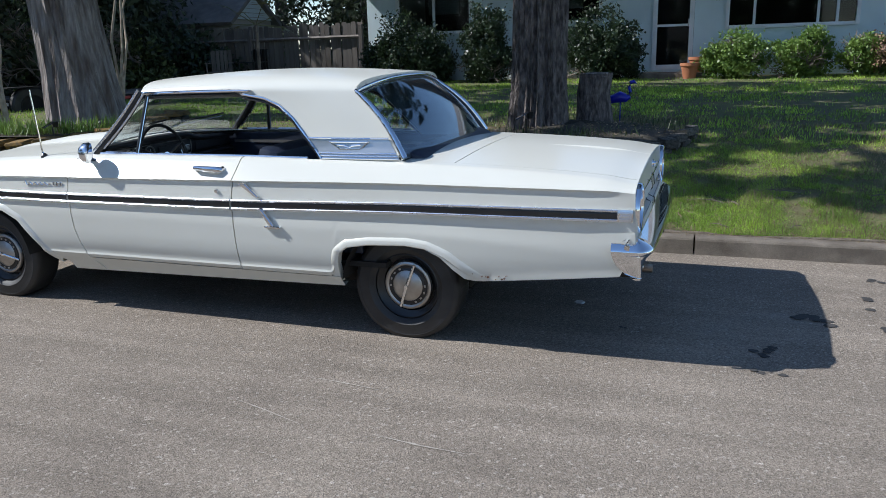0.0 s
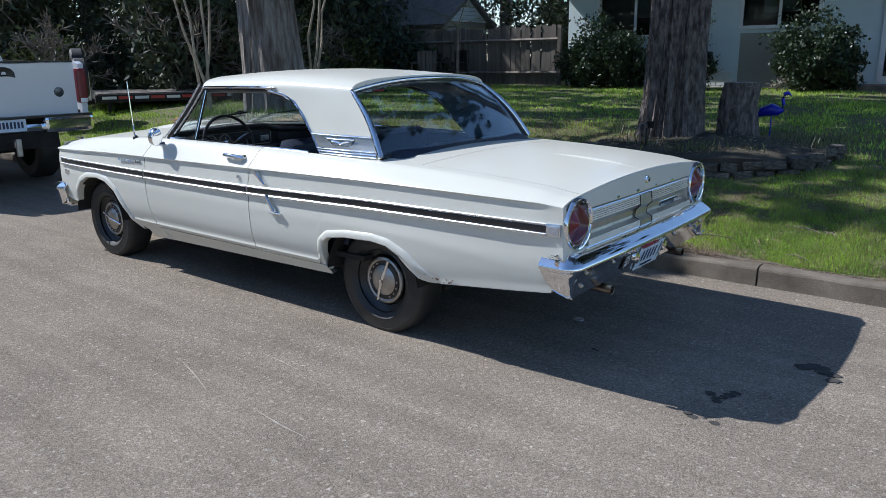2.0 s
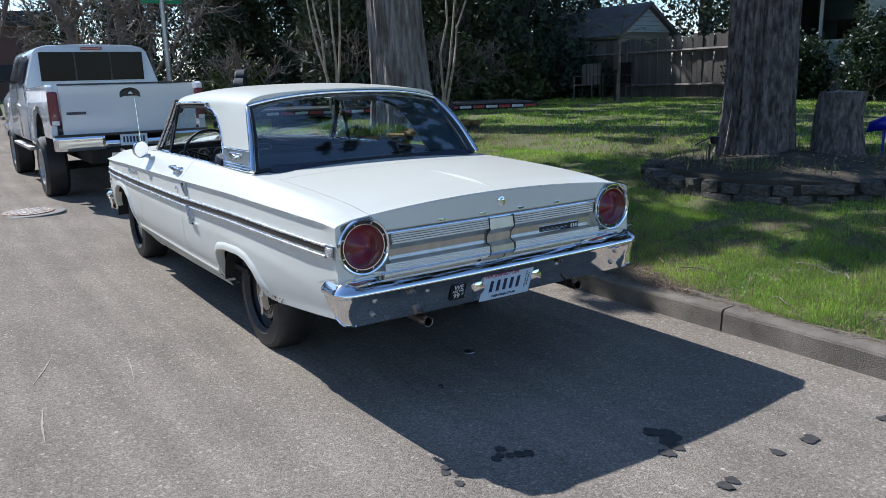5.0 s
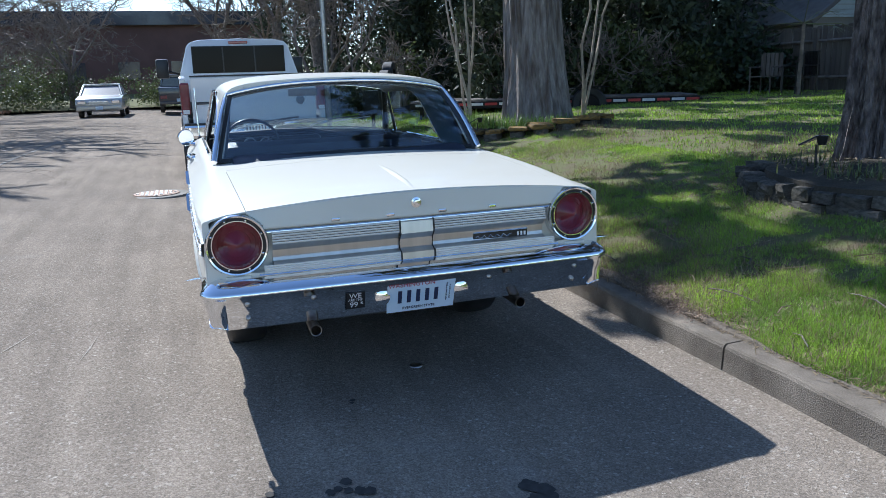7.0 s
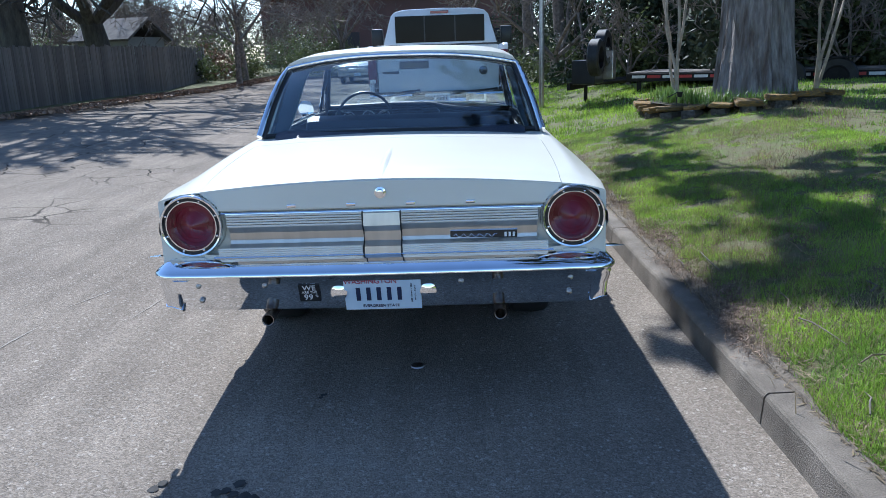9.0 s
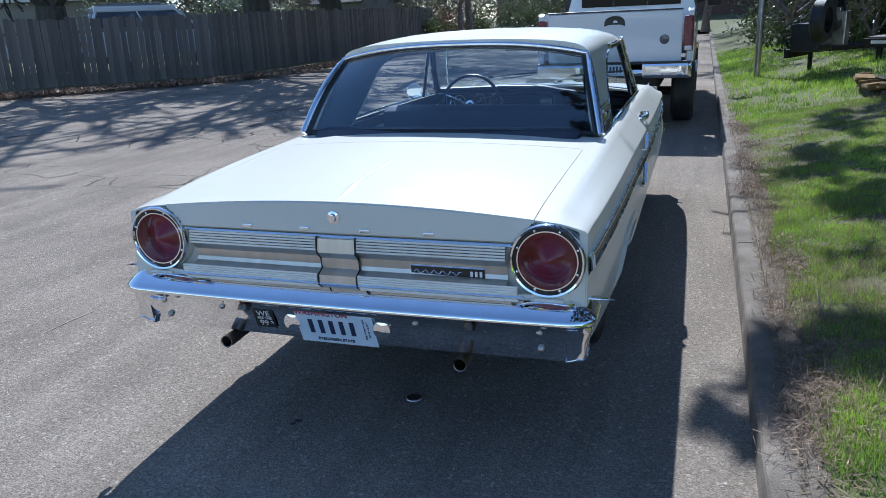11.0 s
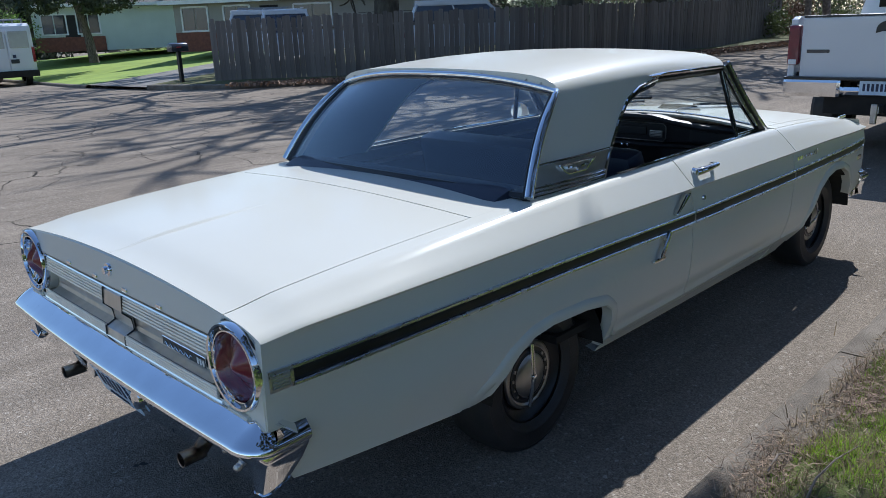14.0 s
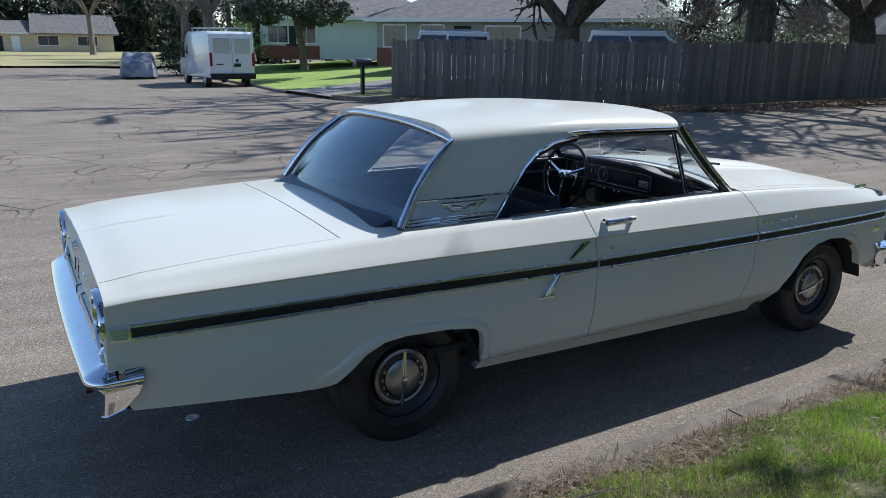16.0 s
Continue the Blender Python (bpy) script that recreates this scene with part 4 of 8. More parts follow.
surround = part("rear_window_surround", sheet(frame_rows), M_PAINT, car, "white rim over the rear window", smooth=True)
line = [(r[0][0] + 0.008, r[0][1] - 0.010, r[0][2] + 0.006) for r in rows[:0:-1]]
line += [(p[0] + 0.010, p[1] * 1.012, p[2] + 0.004) for p in rows[0]]
line += [(r[-1][0] + 0.008, r[-1][1] + 0.010, r[-1][2] + 0.006) for r in rows[1:]]
part("rear_window_moulding", tube(line, [0.018] * 9 + [0.0165, 0.0155, 0.014] + [0.012] * 25 + [0.014, 0.0155, 0.0165] + [0.018] * 9, 10), M_CHROME, car, "wide chrome rear window moulding", smooth=True)
for k in range(2, len(frame_rows) - 2, 4):
    p = frame_rows[k][2]
    part("rim_screw", lathe([(0.0, 0.003), (0.0035, 0.002), (0.004, -0.003)], (p[0] + 0.002, p[1], p[2]), "z", 8), M_STEEL, surround)
part("rear_window_seal", tube([(p[0] + 0.004, p[1] * 0.985, p[2] - 0.012) for p in rows[0]], 0.011, 6), M_BLACK, car, smooth=True)
for j, s in ((0, -1), (-1, 1)):
    part("rear_window_seal", tube([(r[j][0] + 0.002, r[j][1] - s * 0.012, r[j][2] - 0.004) for r in rows], 0.013, 6), M_BLACK, car, smooth=True)
part("rear_window_seal", tube([(p[0] - 0.016, p[1], p[2] + 0.004) for p in rows[-1]], 0.015, 6), M_BLACK, car, smooth=True)


def screen_top(v):
    return (-1.712 - 0.10 * (1 - v ** 2), 0.632 * v, 1.338 + 0.052 * (1 - abs(v) ** 2.6))


def screen_foot(v):
    return (-2.06 - 0.16 * (1 - v ** 2), 0.742 * v, 0.992 + 0.035 * (1 - v ** 2))


rows = curved_glass(screen_top, screen_foot, bulge=0.02)
part("windscreen", sheet(rows, 0.005), M_GLASS, car, "curved windscreen", smooth=True).visible_shadow = False
part("windscreen_moulding", tube(rows[0], 0.014, 8), M_CHROME, car, "chrome windscreen moulding", smooth=True)
part("windscreen_moulding", tube(rows[-1], 0.010, 8), M_CHROME, car, "chrome windscreen moulding", smooth=True)
for y0, y1 in ((-0.50, -0.02), (0.12, 0.60)):
    pv = (-2.24 + 0.12 * y0 * y0, y0, 1.035)
    tip = (-2.10 + 0.12 * y1 * y1, y1, 1.105)
    arm = part("wiper", tube([pv, (pv[0] + 0.02, pv[1] + 0.03, pv[2] + 0.02), tip], 0.006, 6), M_STEEL, car, "wiper arm")
    d = Vector(tip) - Vector(pv)
    part("wiper_blade", tube([Vector(pv) + d * 0.35 + Vector((-0.01, -0.03, 0.03)), Vector(tip) + Vector((-0.01, 0.04, 0.02))], 0.007, 6), M_BLACK, arm)


# ---- rear face: panel, ribbed trim, lamps ----
rows = []
for v in np.concatenate([np.linspace(-1, -0.82, 15), np.linspace(-0.8, 0.8, 31), np.linspace(0.82, 1, 15)]):
    y = v * 0.735
    zt = top_surface(1.206, v * 0.98)[2] if abs(v) < 1 else 0.905
    bow = 0.006 * (1 - v * v)
    prof = [(1.204 + bow * 0.3, zt - 0.002), (1.206 + bow, zt - 0.006), (1.211 + bow, 0.868), (1.214 + bow, 0.838), (1.196 + bow, 0.826), (1.172 + bow, 0.760), (1.172 + bow, 0.664), (1.212 + bow, 0.648), (1.212 + bow, 0.60), (1.21 + bow, 0.56), (1.19, 0.53)]
    zs = np.concatenate([[prof[0][1], prof[1][1]], np.linspace(0.888, 0.645, 44), [0.60, 0.56, 0.53]])
    row = []
    for z in zs:
        if z > prof[0][1]:
            z = prof[0][1]
        x = float(np.interp(-z, [-q[1] for q in prof], [q[0] for q in prof]))
        if math.hypot(abs(y) - 0.740, z - 0.780) < 0.121:
            x = 1.150
        row.append((x, y, z))
    rows.append(row)
part("rear_panel", sheet(rows), M_PAINT, car, "white rear panel", smooth=False)
for s in (-1, 1):
    # corner skin between the lamp and the bumper
    rows = []
    for z in np.linspace(0.56, 0.775, 12):
        y = side_y(1.2, z)
        yi = 0.60 if z < 0.664 else min(y - 0.012, 0.740 + math.sqrt(0.121 ** 2 - (0.780 - z) ** 2))
        rows.append([(1.195, s * (y - 0.001), z), (1.210, s * (y - 0.003), z), (1.216, s * (y - 0.006), z), (1.218, s * (0.5 * yi + 0.5 * (y - 0.006)), z), (1.220, s * yi, z)])
    part("rear_corner", sheet(rows), M_PAINT, car, smooth=True)


def trim_panel(y0, y1, lower):
    bm = bmesh.new()
    rows = []
    zt, zb = 0.818, 0.660
    for y in np.linspace(y0, y1, 12):
        bow = 0.006 * (1 - (y / 0.735) ** 2)
        row = []
        row += [(1.203 + bow, y, zt), (1.209 + bow, y, 0.770)]
        row += [(1.207 + bow, y, 0.767), (1.184 + bow, y, 0.742), (1.180 + bow, y, 0.712), (1.184 + bow, y, 0.698)]
        row += [(1.213 + bow, y, 0.688), (1.216 + bow, y, 0.656)]
        rows.append(row)
    bm.free()
    return sheet(rows, 0.003, (-1, 0, 0))


for s in (-1, 1):
    tp = part("ribbed_trim", trim_panel(s * 0.075, s * 0.60, 0), M_ALU, car, "ribbed bright metal trim panel")
    for z0, dx in ((0.815, -0.001), (0.805, 0.0), (0.795, 0.0015), (0.785, 0.003), (0.775, 0.004), (0.686, 0.009), (0.678, 0.010), (0.670, 0.010), (0.662, 0.011)):
        reach = 0.60 if z0 > 0.74 else 0.64
        bow_pts = [(1.210 + dx + 0.006 * (1 - (y / 0.735) ** 2), y, z0) for y in np.linspace(s * 0.078, s * reach, 10)]
        part("trim_rib", tube(bow_pts, 0.0044, 8), M_RIB, tp, smooth=True)
    for zc, hh, dx in ((0.795, 0.048, 0.0), (0.674, 0.030, 0.008)):
        rows = [[(1.2072 + dx + 0.006 * (1 - (y / 0.735) ** 2), y, zc + hh / 2), (1.2117 + dx + 0.006 * (1 - (y / 0.735) ** 2), y, zc - hh / 2)] for y in np.linspace(s * 0.078, s * 0.60, 10)]
        part("rib_ground", sheet(rows, 0.002, (-1, 0, 0)), M_BLACK, tp, "dark ground between ribs")
rows = []
for y in np.linspace(-0.071, 0.071, 5):
    rows.append([(1.205, y, 0.824), (1.217, y, 0.814), (1.220, y, 0.79), (1.223, y, 0.765), (1.197, y, 0.738), (1.193, y, 0.700), (1.226, y, 0.684), (1.228, y, 0.655), (1.212, y, 0.648)])
part("filler_door", sheet(rows, 0.004, (-1, 0, 0)), M_ALU, car, "bright metal filler door")
for y in (-0.073, 0.073):
    part("filler_door_edge", tube([(1.218, y, 0.820), (1.2215, y, 0.79), (1.2245, y, 0.765), (1.1985, y, 0.738), (1.1945, y, 0.700), (1.2275, y, 0.684), (1.2295, y, 0.655)], 0.003, 6), M_BLACK, car)
part("trim_bead", tube([(1.208 + 0.006 * (1 - (y / 0.735) ** 2), y, 0.824) for y in np.linspace(-0.62, 0.62, 20)], 0.005, 6), M_CHROME, car, "chrome bead", smooth=True)
part("trim_bead", tube([(1.218 + 0.006 * (1 - (y / 0.735) ** 2), y, 0.652) for y in np.linspace(-0.66, 0.66, 20)], 0.006, 6), M_CHROME, car, "chrome bead", smooth=True)
part("name_plate", boxes(((1.184, 0.393, 0.710), (0.008, 0.262, 0.038)), bevel=0.003), M_BLACK, car, "black nameplate with silver strokes")
part("name_plate_frame", tube([(1.188, 0.264, 0.730), (1.188, 0.523, 0.730), (1.188, 0.523, 0.690), (1.188, 0.264, 0.690)], 0.0024, 6, True), M_CHROME, car)
part("name_strokes", tube([(1.1895, 0.275 + 0.010 * k, 0.709 + 0.008 * math.sin(k * 2.0)) for k in range(18)], 0.0016, 5), M_CHROME, car)
for k in range(3):
    part("name_number", boxes(((1.1885, 0.478 + 0.016 * k, 0.710), (0.003, 0.009, 0.018))), M_WHITE, car)
for y in (-0.343, -0.114, 0.114, 0.343):
    zc = 0.850
    part("rear_badge", boxes(((1.214 + 0.006 * (1 - (y / 0.735) ** 2), y, zc), (0.010, 0.036, 0.014)), bevel=0.004), M_CHROME, car, "small chrome badge bar")
part("trunk_lock", lathe([(0.0, 0.030), (0.012, 0.028), (0.014, 0.018), (0.022, 0.016), (0.025, 0.0)], (1.205, 0, 0.893), "x", 20), M_CHROME, car, "chrome trunk lock", smooth=True)

for s in (-1, 1):
    lc = (1.193, s * 0.737, 0.781)
    pod = part("tail_lamp", lathe([(0.124, -0.10), (0.1245, 0.0), (0.121, 0.012), (0.112, 0.018), (0.112, 0.0)], lc, "x", 40), M_PAINT, car, "round tail lamp", smooth=True)
    part("lamp_ring", lathe([(0.121, 0.010), (0.1225, 0.028), (0.118, 0.036), (0.112, 0.034), (0.108, 0.020), (0.101, 0.020), (0.099, 0.029), (0.095, 0.029), (0.093, 0.018), (0.090, -0.030)], lc, "x", 48), M_CHROME, pod, "chrome lamp ring", smooth=True)
    part("ring_gap", lathe([(0.1085, 0.0225), (0.1005, 0.0225)], lc, "x", 48), M_BLACK, pod, "dark gap in the ring")
    for k in range(8):
        a = math.pi / 8 + k * math.pi / 4
        part("ring_tab", boxes(((lc[0] + 0.024, lc[1] + 0.104 * math.cos(a), lc[2] + 0.104 * math.sin(a)), (0.010, 0.008, 0.008)), bevel=0.002), M_CHROME, pod)
    part("lamp_lens", lathe([(0.091, -0.034), (0.0905, -0.020), (0.075, -0.0135), (0.0745, -0.0145), (0.055, -0.002), (0.0545, -0.003), (0.030, 0.014), (0.012, 0.028), (0.005, 0.031), (0.0, 0.032)], lc, "x", 40), M_RED, pod, "red cone-shaped lens", smooth=True)
    part("lamp_bezel_foot", boxes(((1.215, s * 0.742, 0.64), (0.03, 0.10, 0.035)), bevel=0.008), M_PAINT, car)


# ---- bumpers ----
B_TOP, B_BOT, B_X = 0.648, 0.438, 1.312


def bumper_plan(y):
    return B_X - 0.018 * (abs(y) / 0.86) ** 2.2


def face_x(y, z):
    """Where the sloping bumper face stands."""
    return bumper_plan(y) + lerp(z, ((B_BOT, -0.080), (B_TOP - 0.075, -0.031)))


PROFILE = [(-0.110, B_TOP + 0.008), (-0.088, B_TOP + 0.006), (-0.066, B_TOP - 0.001), (-0.042, B_TOP - 0.012), (-0.020, B_TOP - 0.025), (-0.005, B_TOP - 0.036), (0.002, B_TOP - 0.045), (0.002, B_TOP - 0.054), (-0.006, B_TOP - 0.063), (-0.018, B_TOP - 0.071), (-0.025, B_TOP - 0.082),
           (-0.036, B_TOP - 0.092), (-0.057, (B_TOP + B_BOT) / 2 - 0.03), (-0.078, B_BOT + 0.008), (-0.084, B_BOT), (-0.100, B_BOT + 0.008)]


def bumper_rows():
    """Rows along the bar: bowed in plan, wrapped round both corners, its ends tapering to a tongue."""
    rows = []
    for y in np.linspace(-0.80, 0.80, 49):
        rows.append([(bumper_plan(y) + d, y, z) for d, z in PROFILE])
    ends = {}
    xe = bumper_plan(0.80)
    for s in (-1, 1):
        out = []
        for q in np.linspace(0.05, 1, 20):
            row = []
            for d, z in PROFILE:
                low = (B_TOP - z) / (B_TOP - B_BOT)
                w = q * (1 - 0.24 * max(0.0, low) ** 2.5)
                d = d * (1 - 0.45 * q) if low < 0.35 else max(d, -0.062) * (1 - 0.75 * min(1.0, 2.0 * q)) - 0.014 * low * min(1.0, 3.0 * q)
                if w < 0.6:
                    a = w / 0.6 * math.pi / 2
                    x, y, nx, ny = xe - 0.075 + 0.075 * math.cos(a), 0.80 + 0.095 * math.sin(a), math.cos(a), math.sin(a)
                else:
                    x, y, nx, ny = xe - 0.075 - 0.118 * (w - 0.6) / 0.4, 0.895 - 0.006 * (w - 0.6), 0.0, 1.0
                row.append((x + nx * d, s * (y + ny * d), z - 0.004 * q + (0.022 * min(1.0, 2.5 * q) + 0.030 * q ** 4) * max(0.0, low) ** 2))
            out.append(row)
        ends[s] = out
    return ends[-1][::-1] + rows + ends[1]


allrows = bumper_rows()
rear_bumper = part("rear_bumper", sheet(allrows, 0.004), M_CHROME, car, "chrome rear bumper with scuffs", smooth=True)
for y in (-0.72, 0.72, 0.30, -0.46):
    for z in ((0.552, 0.485) if abs(y) > 0.6 else (0.550,)):
        part("bumper_bolt", lathe([(0.011, -0.01), (0.011, 0.004), (0.006, 0.009), (0.0, 0.010)], (face_x(y, z), y, z), "x", 12), M_STEEL, rear_bumper, smooth=True)
fb = [[(-2.29 - q[0], q[1] * 0.985, q[2] - 0.09) for q in r] for r in allrows]
part("front_bumper", sheet(fb, 0.004), M_CHROME, car, "chrome front bumper", smooth=True)

# number plate with its frame lamps, and a square sticker
FACE = Matrix.Translation((face_x(0, 0.502) + 0.004, -0.005, 0.502)) @ Matrix.Rotation(math.atan2(0.049, 0.135), 4, "Y")


def on_face(bm):
    bmesh.ops.transform(bm, matrix=FACE, verts=bm.verts[:])
    return bm


plate = part("number_plate", on_face(boxes(((0, 0, 0), (0.004, 0.298, 0.150)), bevel=0.001)), M_PLATE, car, "pale blue and white number plate")
part("plate_writing", on_face(boxes(*[((0.003, -0.095 + 0.040 * k, 0.002), (0.002, 0.017, 0.062)) for k in range(5)])), M_INK, plate, "dark bars of the plate number")
for name, text, size, y, z, mat, what in (("plate_state", "WASHINGTON", 0.030, -0.045, 0.062, M_INKR, "red state name"), ("plate_motto", "EVERGREEN STATE", 0.017, -0.01, -0.056, M_INK, "state motto"),
                                          ("plate_side", "C\nO\nL\nL\nE\nC\nT\nO\nR", 0.0105, 0.112, 0.004, M_INK, ""), ("plate_side", "V\nE\nH\nI\nC\nL\nE", 0.0105, 0.126, 0.004, M_INK, "")):
    lettering(name, text, size, mat, plate, FACE @ Matrix.Translation((0.003, y, z)) @ pose(0, 0, 0, 90, 0, 90), what)
for y in (-0.175, 0.172):
    part("plate_lamp", lathe([(0.034, -0.012), (0.032, 0.006), (0.018, 0.010), (0.0, 0.012)], (face_x(y, 0.515) + 0.002, y, 0.512), "x", 20), M_CHROME, rear_bumper, smooth=True)
STUCK = Matrix.Translation((face_x(-0.290, 0.512) + 0.002, -0.290, 0.512)) @ FACE.to_3x3().to_4x4()
bm = boxes(((0, 0, 0), (0.002, 0.082, 0.080)))
bmesh.ops.transform(bm, matrix=STUCK, verts=bm.verts[:])
sticker = part("bumper_sticker", bm, M_BLACK, car, "black square sticker with white words")
for text, size, z, dy in (("WE", 0.034, 0.024, 0), ("ARE THE", 0.0155, 0.004, 0), ("99", 0.036, -0.020, -0.006), ("%", 0.016, -0.014, 0.027)):
    lettering("sticker_words", text, size, M_WHITE, sticker, STUCK @ Matrix.Translation((0.0015, dy, z)) @ pose(0, 0, 0, 90, 0, 90), "white words")

# exhaust pipes
for y, z in ((-0.46, 0.412), (0.45, 0.417)):
    pipe = part("exhaust_pipe", lathe([(0.021, -0.45), (0.021, -0.07), (0.0235, -0.065), (0.0235, 0.0), (0.024, 0.003), (0.020, 0.001), (0.020, -0.12), (0.0, -0.12)], (1.268, y, z - 0.004), "x", 20), M_PIPE, car, "stained steel exhaust pipe", smooth=True)
    part("pipe_hanger", boxes(((1.175, y, z + 0.030), (0.018, 0.03, 0.03)), bevel=0.004), M_STEEL, pipe)

# ---- wheels ----
def wheel(x, y, s):
    w = part("wheel", lathe([(0.178, 0.085), (0.188, 0.080), (0.190, 0.070), (0.176, 0.055), (0.150, 0.045), (0.145, 0.03), (0.0, 0.03)], (x, y, 0.30), "y", 40, s), M_BLACK, car, "black steel wheel", smooth=True)
    part("tyre", lathe([(0.185, -0.085), (0.190, -0.098), (0.245, -0.108), (0.285, -0.100), (0.303, -0.083), (0.308, -0.05), (0.3095, 0.0), (0.308, 0.05), (0.303, 0.083), (0.292, 0.097), (0.275, 0.104), (0.268, 0.102), (0.25, 0.108), (0.222, 0.106), (0.216, 0.108), (0.20, 0.098), (0.186, 0.085)], (x, y, 0.30), "y", 56, s), M_RUBBER, w, "black tyre with worn sidewall", smooth=True)
    cap = part("hub_cap", lathe([(0.137, 0.050), (0.139, 0.058), (0.134, 0.066), (0.122, 0.070), (0.112, 0.064), (0.098, 0.064), (0.090, 0.070), (0.070, 0.082), (0.03, 0.088), (0.0, 0.089)], (x, y, 0.30), "y", 48, s), M_STEEL, w, "dull chrome hub cap", smooth=True)
    part("cap_band", lathe([(0.1130, 0.0640), (0.1115, 0.0690), (0.099, 0.0690), (0.0895, 0.0735), (0.0865, 0.0715)], (x, y, 0.30), "y", 48, s), M_BLACK, cap, "black band round the cap")
    tilt = (0.35 if s < 0 else -0.06) if x > -1 else -1.3
    for k in range(8):
        a = math.pi / 2 - tilt + math.radians(24 + 22 * (k % 4) + 22) * 1.0 + (math.pi if k > 3 else 0)
        bm = bmesh.new()
        box(bm, (0, 0, 0), (0.013, 0.005, 0.010), 0.001, Matrix.Translation((x + 0.100 * math.cos(a), y + s * 0.0705, 0.30 + 0.100 * math.sin(a))) @ Matrix.Rotation(-(a + math.pi / 2), 4, "Y"))
        part("cap_mark", bm, M_STEEL, cap)
    m = Matrix.Translation((x, y + s * 0.086, 0.30)) @ Matrix.Rotation(tilt, 4, "Y")
    bar = cone(cone(bmesh.new(), (0, 0, 0), (0, -s * 0.012, 0.128), 0.013, 0.009, 10), (0, 0, 0), (0, -s * 0.012, -0.128), 0.013, 0.009, 10)
    bmesh.ops.transform(bar, matrix=m, verts=bar.verts)
    part("cap_bar", bar, M_CHROME, cap, smooth=True)
    part("cap_boss", lathe([(0.0, 0.101), (0.010, 0.099), (0.014, 0.092), (0.015, 0.080)], (x, y, 0.30), "y", 16, s), M_CHROME, cap, smooth=True)
    return w


for x in (0.0, -2.934):
    for s in (-1, 1):
        wheel(x, s * 0.668, s)
        # dark wheel housing
        rows = [[(x + r * math.cos(a), s * yy, 0.30 + r * math.sin(a)) for a in np.linspace(0.12, math.pi - 0.12, 18)] for r, yy in ((0.345, 0.845), (0.345, 0.50), (0.05, 0.48))]
        part("wheel_housing", sheet([[(p[0], p[1], min(p[2], 0.64)) for p in r] for r in rows]), M_DARK, car)
part("underbody", boxes(((-1.5, 0, 0.30), (3.6, 1.10, 0.12)), ((-1.18, 0, 0.35), (1.5, 1.40, 0.10)), ((0.85, 0, 0.50), (0.75, 1.62, 0.10)), bevel=0.02), M_DARK, car, "dark underbody")
part("floor_pan", boxes(((-1.2, 0, 0.42), (2.2, 1.58, 0.03))), M_DARK, car)
part("rear_axle", cone(cone(bmesh.new(), (0, -0.62, 0.30), (0, 0.62, 0.30), 0.04, 0.04), (-0.12, 0, 0.30), (0.14, 0, 0.30), 0.13, 0.13), M_DARK, car)

# ---- front face ----
rows = []
for v in np.linspace(-1, 1, 21):
    rows.append([(-3.50 + 0.05 * v * v, 0.80 * v, 0.89), (-3.53 + 0.05 * v * v, 0.80 * v, 0.86), (-3.50 + 0.05 * v * v, 0.80 * v, 0.70), (-3.46, 0.80 * v, 0.58), (-3.40, 0.80 * v, 0.42)])
part("front_panel", sheet(rows), M_PAINT, car, smooth=True)
for k in range(5):
    part("grille_bar", boxes(((-3.535, 0, 0.66 + 0.04 * k), (0.02, 1.0, 0.012)), bevel=0.003), M_CHROME, car)
for y in (-0.70, -0.55, 0.55, 0.70):
    part("head_lamp", lathe([(0.085, -0.02), (0.085, 0.03), (0.075, 0.036), (0.05, 0.045), (0.0, 0.05)], (-3.52, y, 0.76), "x", 28, -1), M_CHROME, car, smooth=True)

# ---- antenna, mirror ----
part("antenna", tube([(-2.42, -0.765, 0.965), (-2.425, -0.77, 1.0), (-2.445, -0.775, 1.38)], [0.012, 0.0055, 0.0042], 8), M_CHROME, car, "thin radio antenna")
part("antenna_base", lathe([(0.022, 0.0), (0.020, 0.016), (0.010, 0.028), (0.0, 0.03)], (-2.42, -0.765, 0.962), "z", 14), M_BLACK, car)
bm = lathe([(0.0, -0.045), (0.035, -0.040), (0.058, -0.02), (0.064, 0.008), (0.061, 0.013), (0.057, 0.010), (0.0, 0.010)], (0, 0, 0), "x", 28)
bmesh.ops.transform(bm, matrix=Matrix.Translation((-1.962, -0.88, 1.013)) @ Matrix.Rotation(radians(24), 4, "Z") @ Matrix.Rotation(radians(6), 4, "Y"), verts=bm.verts)
mir = part("side_mirror", bm, M_CHROME, car, "round chrome side mirror", smooth=True)
part("mirror_stem", tube([(-1.978, -0.878, 0.985), (-1.980, -0.855, 0.962), (-1.982, -0.815, 0.955)], [0.010, 0.012, 0.02], 8), M_CHROME, mir, smooth=True)

# ---- interior ----
def seat(name, x, z, back_lean, length, label):
    so = part(name, boxes(((x - length / 2, 0, z), (length, 1.34, 0.16)), bevel=0.05), M_VINYL, car, label, smooth=True)
    bm = bmesh.new()
    box(bm, (0, 0, 0.25), (0.15, 1.34, 0.52), 0.055, Matrix.Translation((x + 0.02, 0, z)) @ Matrix.Rotation(back_lean, 4, "Y"))
    part("seat_back", bm, M_VINYL, so, smooth=True)
    for k in range(9):
        yy = -0.56 + 0.14 * k
        part("seat_pleat", tube([(x - 0.055 + 0.10 * math.sin(back_lean), yy, z + 0.12), (x - 0.055 + 0.45 * math.sin(back_lean), yy, z + 0.46)], 0.010, 5), M_VINYL, so)
    return so


